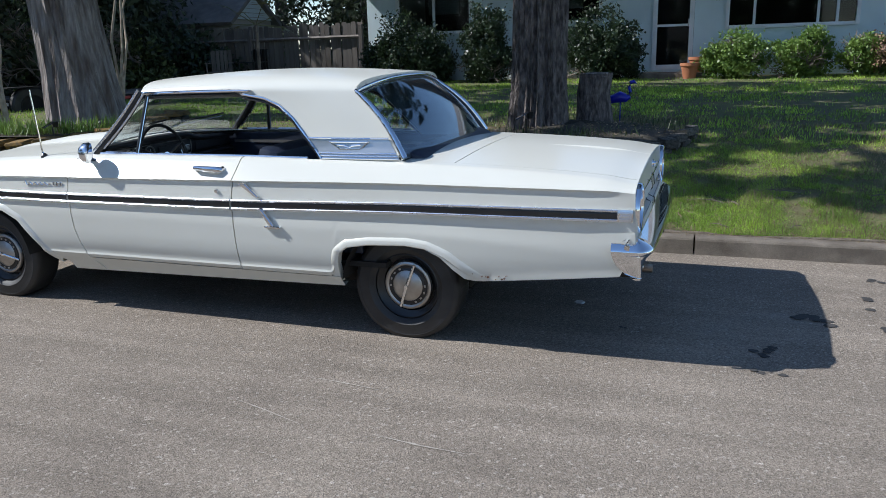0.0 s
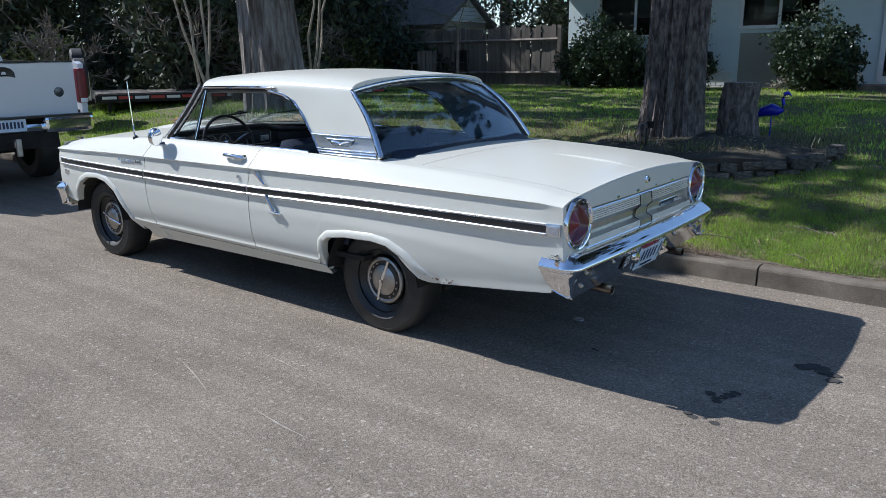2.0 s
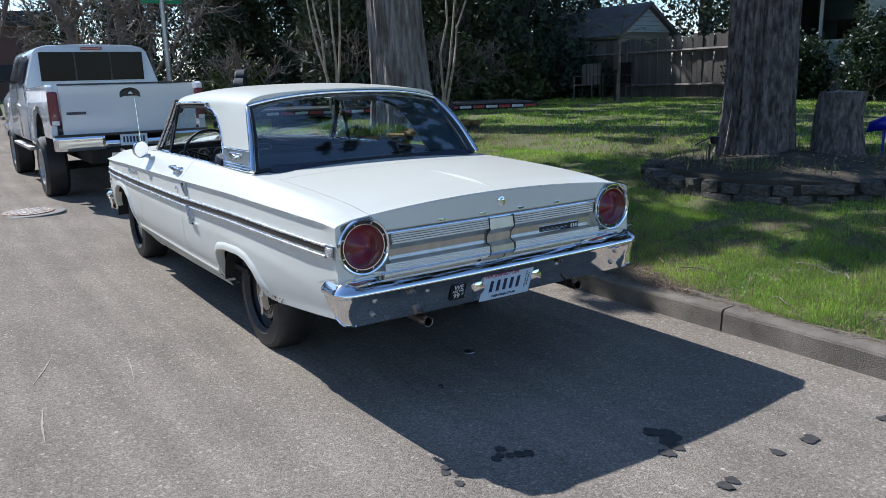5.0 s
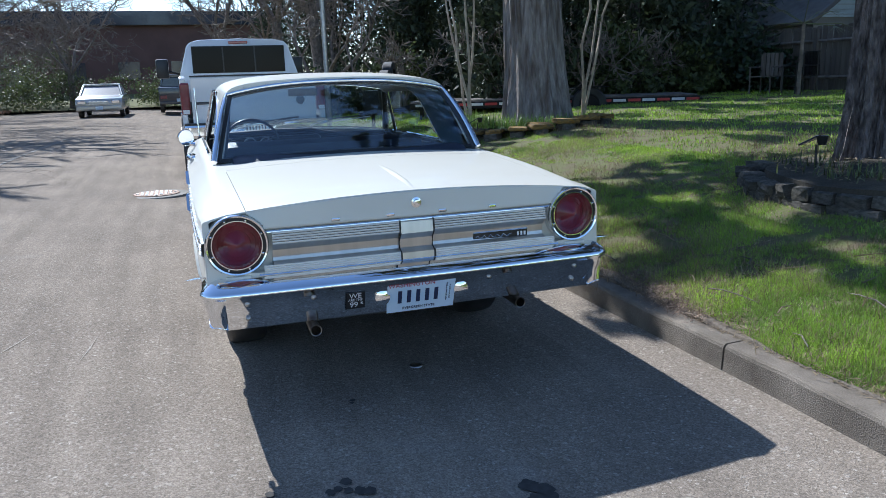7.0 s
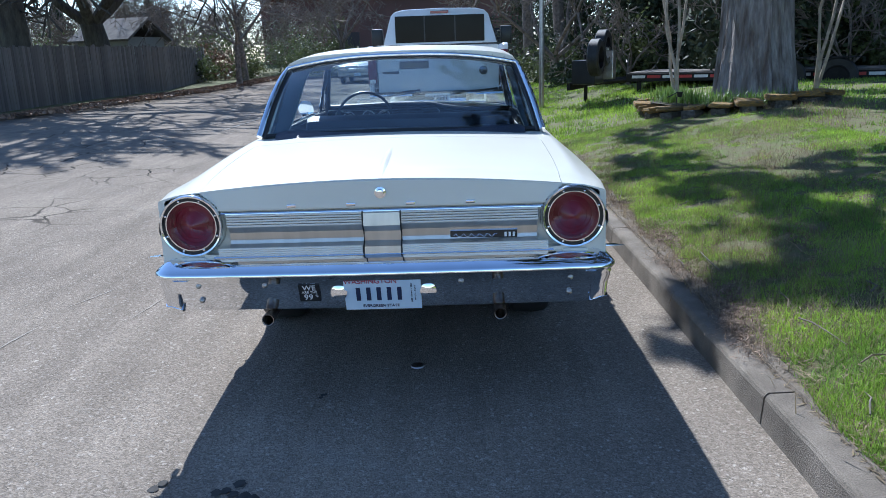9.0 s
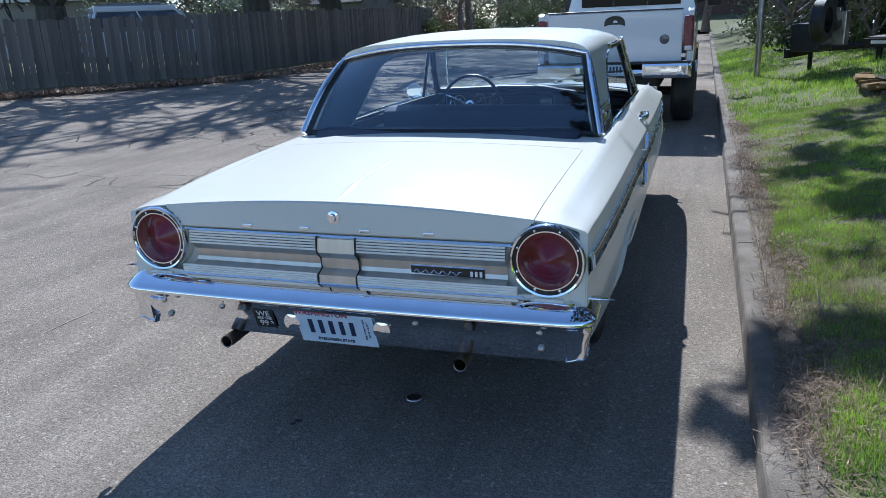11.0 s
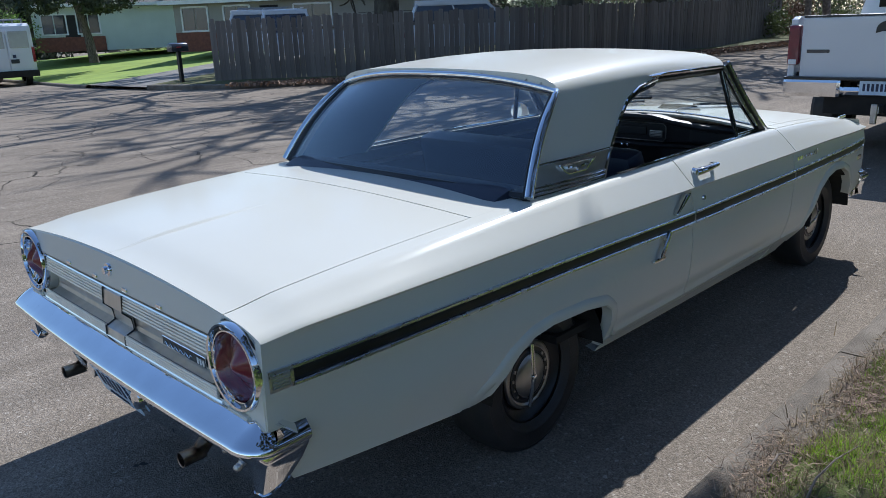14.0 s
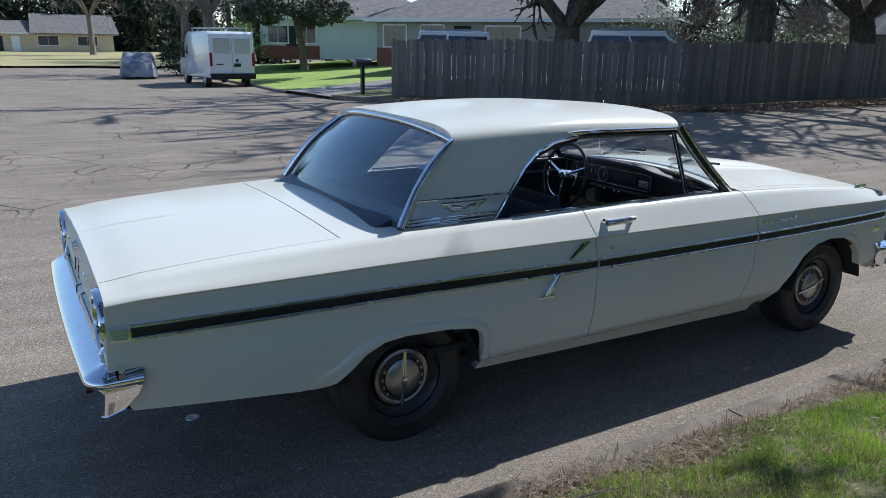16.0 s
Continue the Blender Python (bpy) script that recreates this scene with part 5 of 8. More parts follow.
seat("front_seat", -0.98, 0.53, 0.20, 0.50, "dark blue vinyl front bench seat")
seat("rear_seat", -0.12, 0.53, 0.28, 0.50, "dark blue vinyl rear bench seat")
part("parcel_shelf", boxes(((-0.03, 0, 0.965), (0.36, 1.36, 0.03)), bevel=0.01), M_VINYL, car, "dark blue parcel shelf")
def dash_top(y):
    return lerp(y, ((-0.72, 1.030), (-0.2, 1.045), (0.10, 1.040), (0.20, 1.015), (0.34, 0.992), (0.72, 0.982)))


rows = []
for y in np.linspace(-0.72, 0.72, 37):
    v = y / 0.72
    fx, zt = -2.06 - 0.16 * (1 - v * v), dash_top(y)
    back = lerp(y, ((0.12, 0.0), (0.30, -0.05)))
    rows.append([(fx + 0.02, y, 0.985), (fx + 0.07, y, zt - 0.018), (-2.035 + back, y, zt), (-2.005 + back, y, zt - 0.006), (-1.995 + back, y, zt - 0.020), (-2.002 + back, y, zt - 0.036), (-2.040 + back, y, zt - 0.046), (-2.052 + back, y, 0.875),
                 (-2.015 + back, y, 0.866), (-2.005 + back, y, 0.852), (-2.02 + back, y, 0.838), (-2.04, y, 0.74), (-2.14, y, 0.70)])
dash = part("dashboard", sheet(rows), M_DASH, car, "black padded dashboard with dials", smooth=True)
part("instrument_panel", boxes(((-2.042, -0.235, 0.932), (0.010, 0.80, 0.098)), bevel=0.004), M_BLACK, dash, "black instrument panel")
part("panel_rim", tube([(-2.033, -0.640, 0.984), (-2.033, 0.150, 0.984), (-2.033, 0.168, 0.966), (-2.033, 0.168, 0.898), (-2.033, 0.150, 0.880), (-2.033, -0.640, 0.880), (-2.033, -0.655, 0.898), (-2.033, -0.655, 0.966)], 0.0035, 6, True), M_STEEL, dash, "dull metal rim")
for y, r in ((-0.55, 0.042), (-0.395, 0.048), (-0.270, 0.046)):
    dial = part("dial", lathe([(r + 0.006, 0.0), (r + 0.004, 0.010), (r, 0.010), (r - 0.003, 0.003), (0.0, 0.003)], (-2.036, y, 0.930), "x", 24), M_STEEL, dash, "dark dial with a metal ring", smooth=True)
    part("dial_face", lathe([(r - 0.004, 0.0045), (0.010, 0.0045), (0.009, 0.007), (0.0, 0.0075)], (-2.036, y, 0.930), "x", 24), M_DASH, dial, "dark dial face")
    part("needle", boxes(((-2.030, y + 0.008, 0.940), (0.002, 0.003, 0.032))), M_WHITE, dial, "pale needle")
part("radio", boxes(((-2.034, -0.07, 0.935), (0.014, 0.22, 0.05)), bevel=0.004), M_DASH, dash, "dark radio panel")
grille = part("speaker_grille", boxes(((-2.034, 0.105, 0.922), (0.014, 0.085, 0.042)), bevel=0.005), M_STEEL, dash, "bright slotted grille")
for k in range(4):
    part("slot", boxes(((-2.026, 0.105, 0.908 + 0.009 * k), (0.003, 0.072, 0.003))), M_BLACK, grille)
for y in (-0.25, -0.20, -0.10, -0.06):
    part("switch_knob", lathe([(0.009, 0.0), (0.008, 0.022), (0.0, 0.024)], (-2.004, y, 0.852), "x", 12), M_CHROME, dash)
part("under_dash_gauge", lathe([(0.046, -0.05), (0.046, 0.004), (0.042, 0.008), (0.038, 0.002), (0.0, 0.002)], (-1.985, -0.325, 0.788), "x", 24), M_STEEL, dash, "round gauge hung under the dashboard", smooth=True)
part("glove_box", boxes(((-2.094, 0.47, 0.918), (0.015, 0.36, 0.07)), bevel=0.006), M_DASH, dash, "dark glove box door")
sc = Vector((-1.80, -0.397, 0.922))
ax, u, w = Vector((0.973, 0, 0.23)), Vector((0, 1, 0)), Vector((-0.23, 0, 0.973))
wheel_rim = part("steering_wheel", tube([sc + 0.214 * (math.cos(a) * u + math.sin(a) * w) for a in np.linspace(0, 2 * math.pi, 41)[:-1]], 0.011, 8, True), M_BLACK, car, "thin black steering wheel", smooth=True)
part("horn_ring", tube([sc + 0.02 * ax + 0.145 * (math.cos(a) * u + math.sin(a) * w) for a in np.linspace(math.pi * 0.92, math.pi * 2.08, 24)], 0.004, 6), M_CHROME, wheel_rim, "chrome horn ring", smooth=True)
for a in (math.radians(22), math.radians(158), math.radians(270)):
    d = math.cos(a) * u + math.sin(a) * w
    part("spoke", tube([sc, sc + 0.08 * d + 0.006 * ax, sc + 0.205 * d], [0.013, 0.009, 0.007], 6), M_CHROME, wheel_rim, "chrome spoke")
hub = part("wheel_hub", cone(bmesh.new(), sc - 0.04 * ax, sc + 0.020 * ax, 0.045, 0.036, 20), M_CHROME, wheel_rim, "chrome horn button", smooth=True)
part("hub_disc", cone(bmesh.new(), sc + 0.020 * ax, sc + 0.024 * ax, 0.022, 0.018, 16), M_INK, hub, "dark blue disc")
part("steering_column", cone(bmesh.new(), sc - 0.04 * ax, sc - 0.40 * ax - Vector((0, 0, 0.05)), 0.028, 0.03), M_BLACK, car)
part("inner_mirror", boxes(((-1.70, 0, 1.325), (0.02, 0.22, 0.055)), bevel=0.008), M_STEEL, car, "inside mirror")
for s in (-1, 1):
    lin = part("door_lining", boxes(((-1.2, s * 0.745, 0.72), (1.9, 0.03, 0.50)), bevel=0.008), M_VINYL, car, "dark blue door lining")
    part("arm_rest", boxes(((-1.15, s * 0.705, 0.74), (0.40, 0.06, 0.05)), bevel=0.015), M_VINYL, lin)
    part("window_crank", tube([(-1.45, s * 0.725, 0.80), (-1.45, s * 0.70, 0.80), (-1.38, s * 0.695, 0.83), (-1.38, s * 0.67, 0.83)], 0.009, 8), M_CHROME, lin, "chrome window crank", smooth=True)
    part("lining_strip", boxes(((-1.2, s * 0.728, 0.90), (1.7, 0.01, 0.02))), M_ALU, lin)


# ---- plants: trunks, limbs, leaves ----
def fast_mesh(name, verts, per_face, mat, parent=None, label=""):
    """Many small loose faces of per_face corners each."""
    v = np.asarray(verts, float).reshape(-1, 3)
    n = len(v) // per_face
    mesh = bpy.data.meshes.new(name)
    mesh.vertices.add(len(v))
    mesh.vertices.foreach_set("co", v.ravel())
    mesh.loops.add(len(v))
    mesh.loops.foreach_set("vertex_index", np.arange(len(v)))
    mesh.polygons.add(n)
    mesh.polygons.foreach_set("loop_start", np.arange(n) * per_face)
    mesh.polygons.foreach_set("loop_total", np.full(n, per_face))
    mesh.update()
    mesh.validate()
    return put(name, mesh, mat, parent, label)


def leaf_faces(centres, size, rng, droop=0.0, narrow=0.5, lying=1.0):
    """A pointed four-cornered leaf at each centre, turned at random."""
    n = len(centres)
    a = rng.normal(size=(n, 3))
    a[:, 2] = a[:, 2] * lying - droop
    a /= np.linalg.norm(a, axis=1)[:, None] + 1e-9
    b = np.cross(a, rng.normal(size=(n, 3)))
    b /= np.linalg.norm(b, axis=1)[:, None] + 1e-9
    if lying < 1:
        b[:, 2] *= lying
    s = size * rng.uniform(0.6, 1.35, n)[:, None]
    out = np.zeros((n, 4, 3))
    out[:, 0] = centres - a * s * 0.5
    out[:, 1] = centres + b * s * narrow * 0.5
    out[:, 2] = centres + a * s * 0.5
    out[:, 3] = centres - b * s * narrow * 0.5
    return out


def crown(name, blobs, leaves, size, mat, parent, seed, clumps=40, spread=0.32, droop=0.0, narrow=0.5, shell=0.55):
    """Leaves in uneven clumps over the outer part of each (cx, cy, cz, rx, ry, rz)."""
    rng = np.random.default_rng(seed)
    allv = []
    for cx, cy, cz, rx, ry, rz in blobs:
        d = rng.normal(size=(clumps, 3))
        d /= np.linalg.norm(d, axis=1)[:, None]
        rad = rng.uniform(shell, 1.05, clumps)[:, None]
        cc = d * rad
        pick = rng.integers(0, clumps, leaves)
        p = cc[pick] + rng.normal(size=(leaves, 3)) * spread * rng.uniform(0.4, 1.0, clumps)[pick][:, None]
        p = p * np.array([rx, ry, rz]) + np.array([cx, cy, cz])
        allv.append(leaf_faces(p, size, rng, droop, narrow))
    return fast_mesh(name, np.concatenate(allv), 4, mat, parent)


def trunk_mesh(points, radii, seg=20, ridge=0.06, seed=0, lobes=7, step=0.12):
    """A tapered trunk with furrowed, uneven sides."""
    pts = [Vector(p) for p in points]
    line, rad = [], []
    for (a, b), (ra, rb) in zip(zip(pts, pts[1:]), zip(radii, radii[1:])):
        n = max(1, int((b - a).length / step))
        for i in range(n):
            f = i / n
            line.append(a.lerp(b, f))
            rad.append(ra + (rb - ra) * f)
    line.append(pts[-1])
    rad.append(radii[-1])
    rows = []
    for p, r in zip(line, rad):
        row = []
        for k in range(seg + 1):
            a = 2 * math.pi * (k % seg) / seg
            c, s = math.cos(a), math.sin(a)
            f = 1 + ridge * noise.noise((c * lobes * 0.5 + seed, s * lobes * 0.5, p.z * 0.35)) + 0.5 * ridge * noise.noise((c * lobes * 1.7, s * lobes * 1.7 + seed, p.z * 0.8))
            row.append((p.x + r * f * c, p.y + r * f * s, p.z))
        rows.append(row)
    bm = sheet(rows)
    bmesh.ops.remove_doubles(bm, verts=bm.verts, dist=1e-5)
    return bm


def limb_segments(start, way, length, radius, depth, rng, out, bend=0.25, fork=(2, 3), shrink=0.72, up=0.12, least=0.006, thin=0.6):
    """Collects tapering pieces of a branching limb."""
    p, d = np.array(start, float), np.array(way, float)
    d /= np.linalg.norm(d)
    n = 4 if depth > 1 else 3
    for i in range(n):
        q = p + d * length / n
        r2 = radius * (1 - 0.10 * (i + 1))
        out.append((p, q, max(radius * (1 - 0.10 * i), least), max(r2, least)))
        if depth > 0 and i > 0 and rng.uniform() < 0.75:
            side = d + rng.normal(size=3) * 0.75
            side[2] += up
            limb_segments(q, side, length * shrink * rng.uniform(0.55, 0.95), r2 * thin, depth - 1, rng, out, bend, fork, shrink, up, least, thin)
        p = q
        d = d + rng.normal(size=3) * bend
        d[2] += up * 0.3
        d /= np.linalg.norm(d)
    if depth > 0:
        for _ in range(rng.integers(fork[0], fork[1] + 1)):
            side = d + rng.normal(size=3) * 0.5
            limb_segments(p, side, length * shrink * rng.uniform(0.7, 1.0), radius * thin, depth - 1, rng, out, bend, fork, shrink, up, least, thin)


def limbs_object(name, segs, mat, parent, label="", sides=5):
    a, b = np.array([q[0] for q in segs]), np.array([q[1] for q in segs])
    ra, rb = np.array([q[2] for q in segs]), np.array([q[3] for q in segs])
    d = b - a
    d /= np.linalg.norm(d, axis=1)[:, None] + 1e-9
    u = np.cross(d, (0.3, 0.5, 0.81))
    u /= np.linalg.norm(u, axis=1)[:, None] + 1e-9
    w = np.cross(d, u)
    faces = []
    for k, pick in ((sides, ra > 0.03), (3, ra <= 0.03)):
        if not pick.any():
            continue
        ring = [math.cos(2 * math.pi * i / k) * u[pick] + math.sin(2 * math.pi * i / k) * w[pick] for i in range(k)]
        low = [a[pick] + ra[pick][:, None] * r for r in ring]
        high = [b[pick] + rb[pick][:, None] * r for r in ring]
        for i in range(k):
            n = (i + 1) % k
            faces.append(np.stack([low[i], low[n], high[n], high[i]], 1))
    return fast_mesh(name, np.concatenate(faces), 4, mat, parent, label)


def bare_tree(x, y, z, height, radius, seed, label, spread=0.55, depth=4, trunk_len=0.3, first=5, least=0.011, bark=None, thin=0.6):
    rng = np.random.default_rng(seed)
    t = thing("bare_tree", label, "tree", "bare street trees", (x, y, z))
    h0 = height * trunk_len
    lean = rng.normal(size=2) * 0.05 * h0
    part("trunk", trunk_mesh([(0, 0, -0.2), (0, 0, 0.3), (lean[0] * 0.5, lean[1] * 0.5, h0 * 0.5), (lean[0], lean[1], h0)], [radius * 1.4, radius * 1.05, radius, radius * 0.9], 12, 0.15, seed, step=0.4), bark or M_TWIG, t, smooth=True)
    segs = []
    for k in range(first):
        a = 2 * math.pi * (k + rng.uniform(-0.3, 0.3)) / first
        way = (spread * math.cos(a), spread * math.sin(a), 0.75)
        limb_segments((lean[0], lean[1], h0 - 0.1), way, height * 0.27, radius * 0.50, depth, rng, segs, bend=0.13, up=0.06, least=least, thin=thin)
    limbs_object("branchwork", segs, bark or M_TWIG, t)
    return t


def conifer(x, y, z, height, radius, seed, label, leaves=5000, bare=0.08, size=0.16, mat=None, trunk_r=0.22):
    """A dark evergreen: drooping sprays on whorls of limbs, narrowing to the top."""
    rng = np.random.default_rng(seed)
    t = thing("conifer", label, "tree", "dark evergreens", (x, y, z))
    part("trunk", trunk_mesh([(0, 0, -0.3), (0, 0, height * 0.5), (0, 0, height * 0.97)], [trunk_r * 1.2, trunk_r * 0.7, 0.03], 10, 0.12, seed, step=0.6), M_BARK, t, smooth=True)
    whorls = 26
    lv = rng.uniform(bare, 1.0, leaves) ** 1.15
    hh = np.floor(lv * whorls) / whorls + rng.normal(size=leaves) * 0.012
    ang = rng.uniform(0, 2 * np.pi, leaves)
    ang = np.floor(ang * 1.6 + hh * 37) / 1.6 + rng.normal(size=leaves) * 0.28
    f = rng.uniform(0.15, 1.0, leaves) ** 0.6
    rr = radius * (1 - np.clip(hh, 0, 1)) ** 0.75 * (0.75 + 0.35 * np.sin(ang * 3 + seed + hh * 20)) * f
    p = np.stack([rr * np.cos(ang), rr * np.sin(ang), hh * height - 0.22 * rr + rng.normal(size=leaves) * 0.12], 1)
    fast_mesh("crown", leaf_faces(p, size, rng, 0.6, 0.38), 4, mat or M_LEAFC, t)
    return t


# ---- the front garden ----
# old cedar by the trailer, standing in a ring of stones
cedar = thing("cedar_tree", "big old cedar with stringy grey bark in a stone ring", "tree", at=(-7.45, 4.75, 0))
part("trunk", trunk_mesh([(0.03, 0, 0.35), (0.02, 0, 0.75), (-0.04, 0, 1.4), (-0.26, 0.03, 3.0), (-0.5, 0.05, 8.0), (-0.5, 0, 14)], [0.74, 0.56, 0.48, 0.44, 0.37, 0.2], 80, 0.16, 3, 14, 0.08), M_CEDAR, cedar, "stringy grey trunk", smooth=True)
rng = np.random.default_rng(12)
segs = []
for k in range(13):
    a = 2.4 * k
    h = 5.2 + 0.65 * k
    limb_segments((0, 0, h), (math.cos(a), math.sin(a), 0.05), 3.0 - 0.12 * k, 0.09, 2, rng, segs, bend=0.12, up=0.02)
limbs_object("branchwork", segs, M_TWIG, cedar)
blobs = []
for k in range(13):
    a = 2.4 * k
    h = 5.0 + 0.65 * k
    for f in (0.5, 0.95):
        r = (4.3 - 0.17 * k) * f
        blobs.append((r * math.cos(a), r * math.sin(a), h - 0.12 * r, 0.95, 0.95, 0.30))
# long outer boughs that shade the lawn in patches
SLOPE = (SUN.x / SUN.z, SUN.y / SUN.z)


def boughs(x0, x1, y0, y1, root, seed, share):
    """Flat sprays of needles along the outer limbs, thicker where share is high; root is the tree's foot."""
    rng = np.random.default_rng(seed)
    out = []
    for gx in np.arange(x0, x1, 0.62):
        for gy in np.arange(y0, y1, 0.46):
            x, y = gx + rng.uniform(-0.3, 0.3), gy + rng.uniform(-0.22, 0.22)
            h = rng.uniform(5.4, 7.2)
            patch = 0.5 + 0.85 * noise.noise((x * 0.45, y * 1.05, seed)) + 0.35 * noise.noise((x * 1.1, y * 2.2, seed + 3))
            if patch < share(x, y):
                drop = h - lawn_z(x, y)
                out.append((x + SLOPE[0] * drop - root[0], y + SLOPE[1] * drop - root[1], h, rng.uniform(0.34, 0.50), rng.uniform(0.20, 0.28), 0.10))
    return out


blobs += boughs(-7.5, 0.6, 1.7, 8.0, (-7.45, 4.75), 8, lambda x, y: lerp(x, ((-7.5, 0.24), (-3.2, 0.28), (-1.5, 0.45), (0.6, 0.55))) + lerp(y, ((1.7, -0.22), (2.0, -0.12), (2.2, 0.18), (2.6, 0.14), (3.2, 0.0), (5.0, -0.06), (8.0, 0.25))))
crown("crown", blobs, 260, 0.22, M_LEAFC, cedar, 5, clumps=10, spread=0.22, droop=0.8, narrow=0.35)

# fir with furrowed bark on the stone terrace
fir = thing("fir_tree", "tall fir with dark furrowed bark on a stone terrace", "tree", at=(-0.42, 4.45, 0))
part("trunk", trunk_mesh([(0, 0, 0.45), (0, 0, 0.72), (0.01, 0, 1.1), (0.02, 0, 2.5), (0.03, 0, 9.0), (0, 0, 15)], [0.43, 0.345, 0.31, 0.29, 0.24, 0.12], 96, 0.16, 8, 22, 0.05), M_BARK, fir, "dark furrowed trunk", smooth=True)
blobs = []
for k in range(12):
    a, h = 2.4 * k + 1.0, 5.6 + 0.7 * k
    for f in (0.5, 0.95):
        r = (3.8 - 0.2 * k) * f
        blobs.append((r * math.cos(a), r * math.sin(a), h - 0.1 * r, 0.9, 0.9, 0.28))
blobs += boughs(0.6, 9.0, 2.4, 8.0, (-0.42, 4.45), 18, lambda x, y: lerp(y, ((2.1, 0.34), (2.8, 0.60), (4.0, 0.84), (8.0, 0.90))))
blobs += boughs(-6.5, 9.5, 8.0, 11.2, (-0.42, 4.45), 28, lambda x, y: lerp(x, ((-6.5, 0.66), (-1.0, 0.88), (9.5, 0.90))))
crown("crown", blobs, 260, 0.22, M_LEAFC, fir, 6, clumps=10, spread=0.22, droop=0.7, narrow=0.35)

stump = thing("tree_stump", "weathered grey tree stump cut off beside the fir", "stump", at=(0.14, 4.85, 0))
part("stump_wood", trunk_mesh([(0.02, 0, 0.5), (0.02, 0, 0.75), (0.0, 0, 1.0), (0.04, 0, 1.24)], [0.26, 0.215, 0.195, 0.19], 26, 0.14, 4, 9, 0.06), M_BARK, stump, smooth=True)
part("cut_face", lathe([(0.0, 0.02), (0.12, 0.012), (0.18, 0.0), (0.188, -0.03)], (0.04, 0, 1.235), "z", 24), M_CEDAR, stump, "grey cut face")


def stones(parent, path, mat, seed, size=(0.26, 0.16, 0.15), courses=2, base=None):
    """Rough stones laid in courses along a line of points."""
    rng = np.random.default_rng(seed)
    shapes = []
    for k in range(5):
        bm = bmesh.new()
        bmesh.ops.create_icosphere(bm, subdivisions=2, radius=0.5)
        for v in bm.verts:
            c = v.co
            q = Vector((math.copysign(abs(c.x * 2) ** 0.22, c.x), math.copysign(abs(c.y * 2) ** 0.22, c.y), math.copysign(abs(c.z * 2) ** 0.22, c.z))) * 0.5
            v.co = q * (1 + 0.20 * noise.noise(c * 3.4 + Vector((k * 5, seed, 0))))
        mesh = bpy.data.meshes.new("stone")
        bm.to_mesh(mesh)
        bm.free()
        mesh.materials.append(mat)
        shapes.append(mesh)
    pts = [Vector(p) for p in path]
    for c in range(courses):
        for a, b in zip(pts, pts[1:]):
            n = max(1, int((b - a).length / size[0]))
            for i in range(n):
                p = a.lerp(b, (i + 0.5 + 0.4 * (c % 2)) / n)
                ob = new("stone", shapes[rng.integers(0, 5)])
                z = (base(p.x, p.y) if base else p.z) + size[2] * (c + 0.42)
                d = b - a
                ob.matrix_basis = pose(p.x, p.y + rng.uniform(-0.02, 0.02), z + rng.uniform(-0.01, 0.01), rng.uniform(-6, 6), rng.uniform(-6, 6), math.degrees(math.atan2(d.y, d.x)) + rng.uniform(-10, 10)) @ Matrix.Diagonal((size[0] * rng.uniform(0.75, 1.4), size[1] * rng.uniform(0.9, 1.4), size[2] * rng.uniform(0.8, 1.3), 1))
                ob.parent = parent


terrace = tagged(new("terrace_wall"), "low dry wall of rough dark stones round the fir", "stone wall")
stones(terrace, [(-1.10, 3.95, 0), (-0.95, 3.55, 0), (-0.55, 3.32, 0), (0.0, 3.26, 0), (0.6, 3.35, 0), (1.1, 3.7, 0), (1.3, 4.3, 0)], M_STONE, 2, (0.17, 0.13, 0.085), base=lambda x, y: lawn_z(x, y) - 0.03)
rows = [[(0.08 + 1.29 * math.cos(a), 4.40 + 1.15 * math.sin(a), 0.36) for a in np.linspace(0, 2 * math.pi, 33)]]
for f in np.linspace(0, 1, 9):
    rows.append([(0.08 + (1 - f) * 1.26 * math.cos(a), 4.40 + (1 - f) * 1.12 * math.sin(a), 0.595 + 0.13 * f + 0.03 * noise.noise((f * 5, a * 2, 1))) for a in np.linspace(0, 2 * math.pi, 33)])
tagged(part("bed_soil", sheet(rows), M_BED, smooth=True), "dark soil and needles in the raised bed", "soil", kind="structure")
ring = tagged(new("ring_wall"), "ring of mossy orange-brown stones round the cedar", "stone ring")
ring_line = [(-7.45 + 1.42 * math.cos(a), 4.6 + 1.42 * math.sin(a), 0) for a in np.linspace(-2.5, 0.6, 13)]
stones(ring, ring_line, M_STONE, 7, (0.22, 0.22, 0.13), 1, base=lambda x, y: lawn_z(x, y) - 0.03)
stones(ring, ring_line, M_MOSS, 9, (0.30, 0.26, 0.065), 1, base=lambda x, y: lawn_z(x, y) + 0.095)
rows = []
for f in np.linspace(0, 1, 7):
    rows.append([(-7.45 + (1 - f) * 1.36 * math.cos(a), 4.6 + (1 - f) * 1.36 * math.sin(a), 0.60 + 0.12 * f) for a in np.linspace(0, 2 * math.pi, 33)])
tagged(part("ring_soil", sheet(rows), M_BED, smooth=True), "soil within the stone ring", "soil", kind="structure")


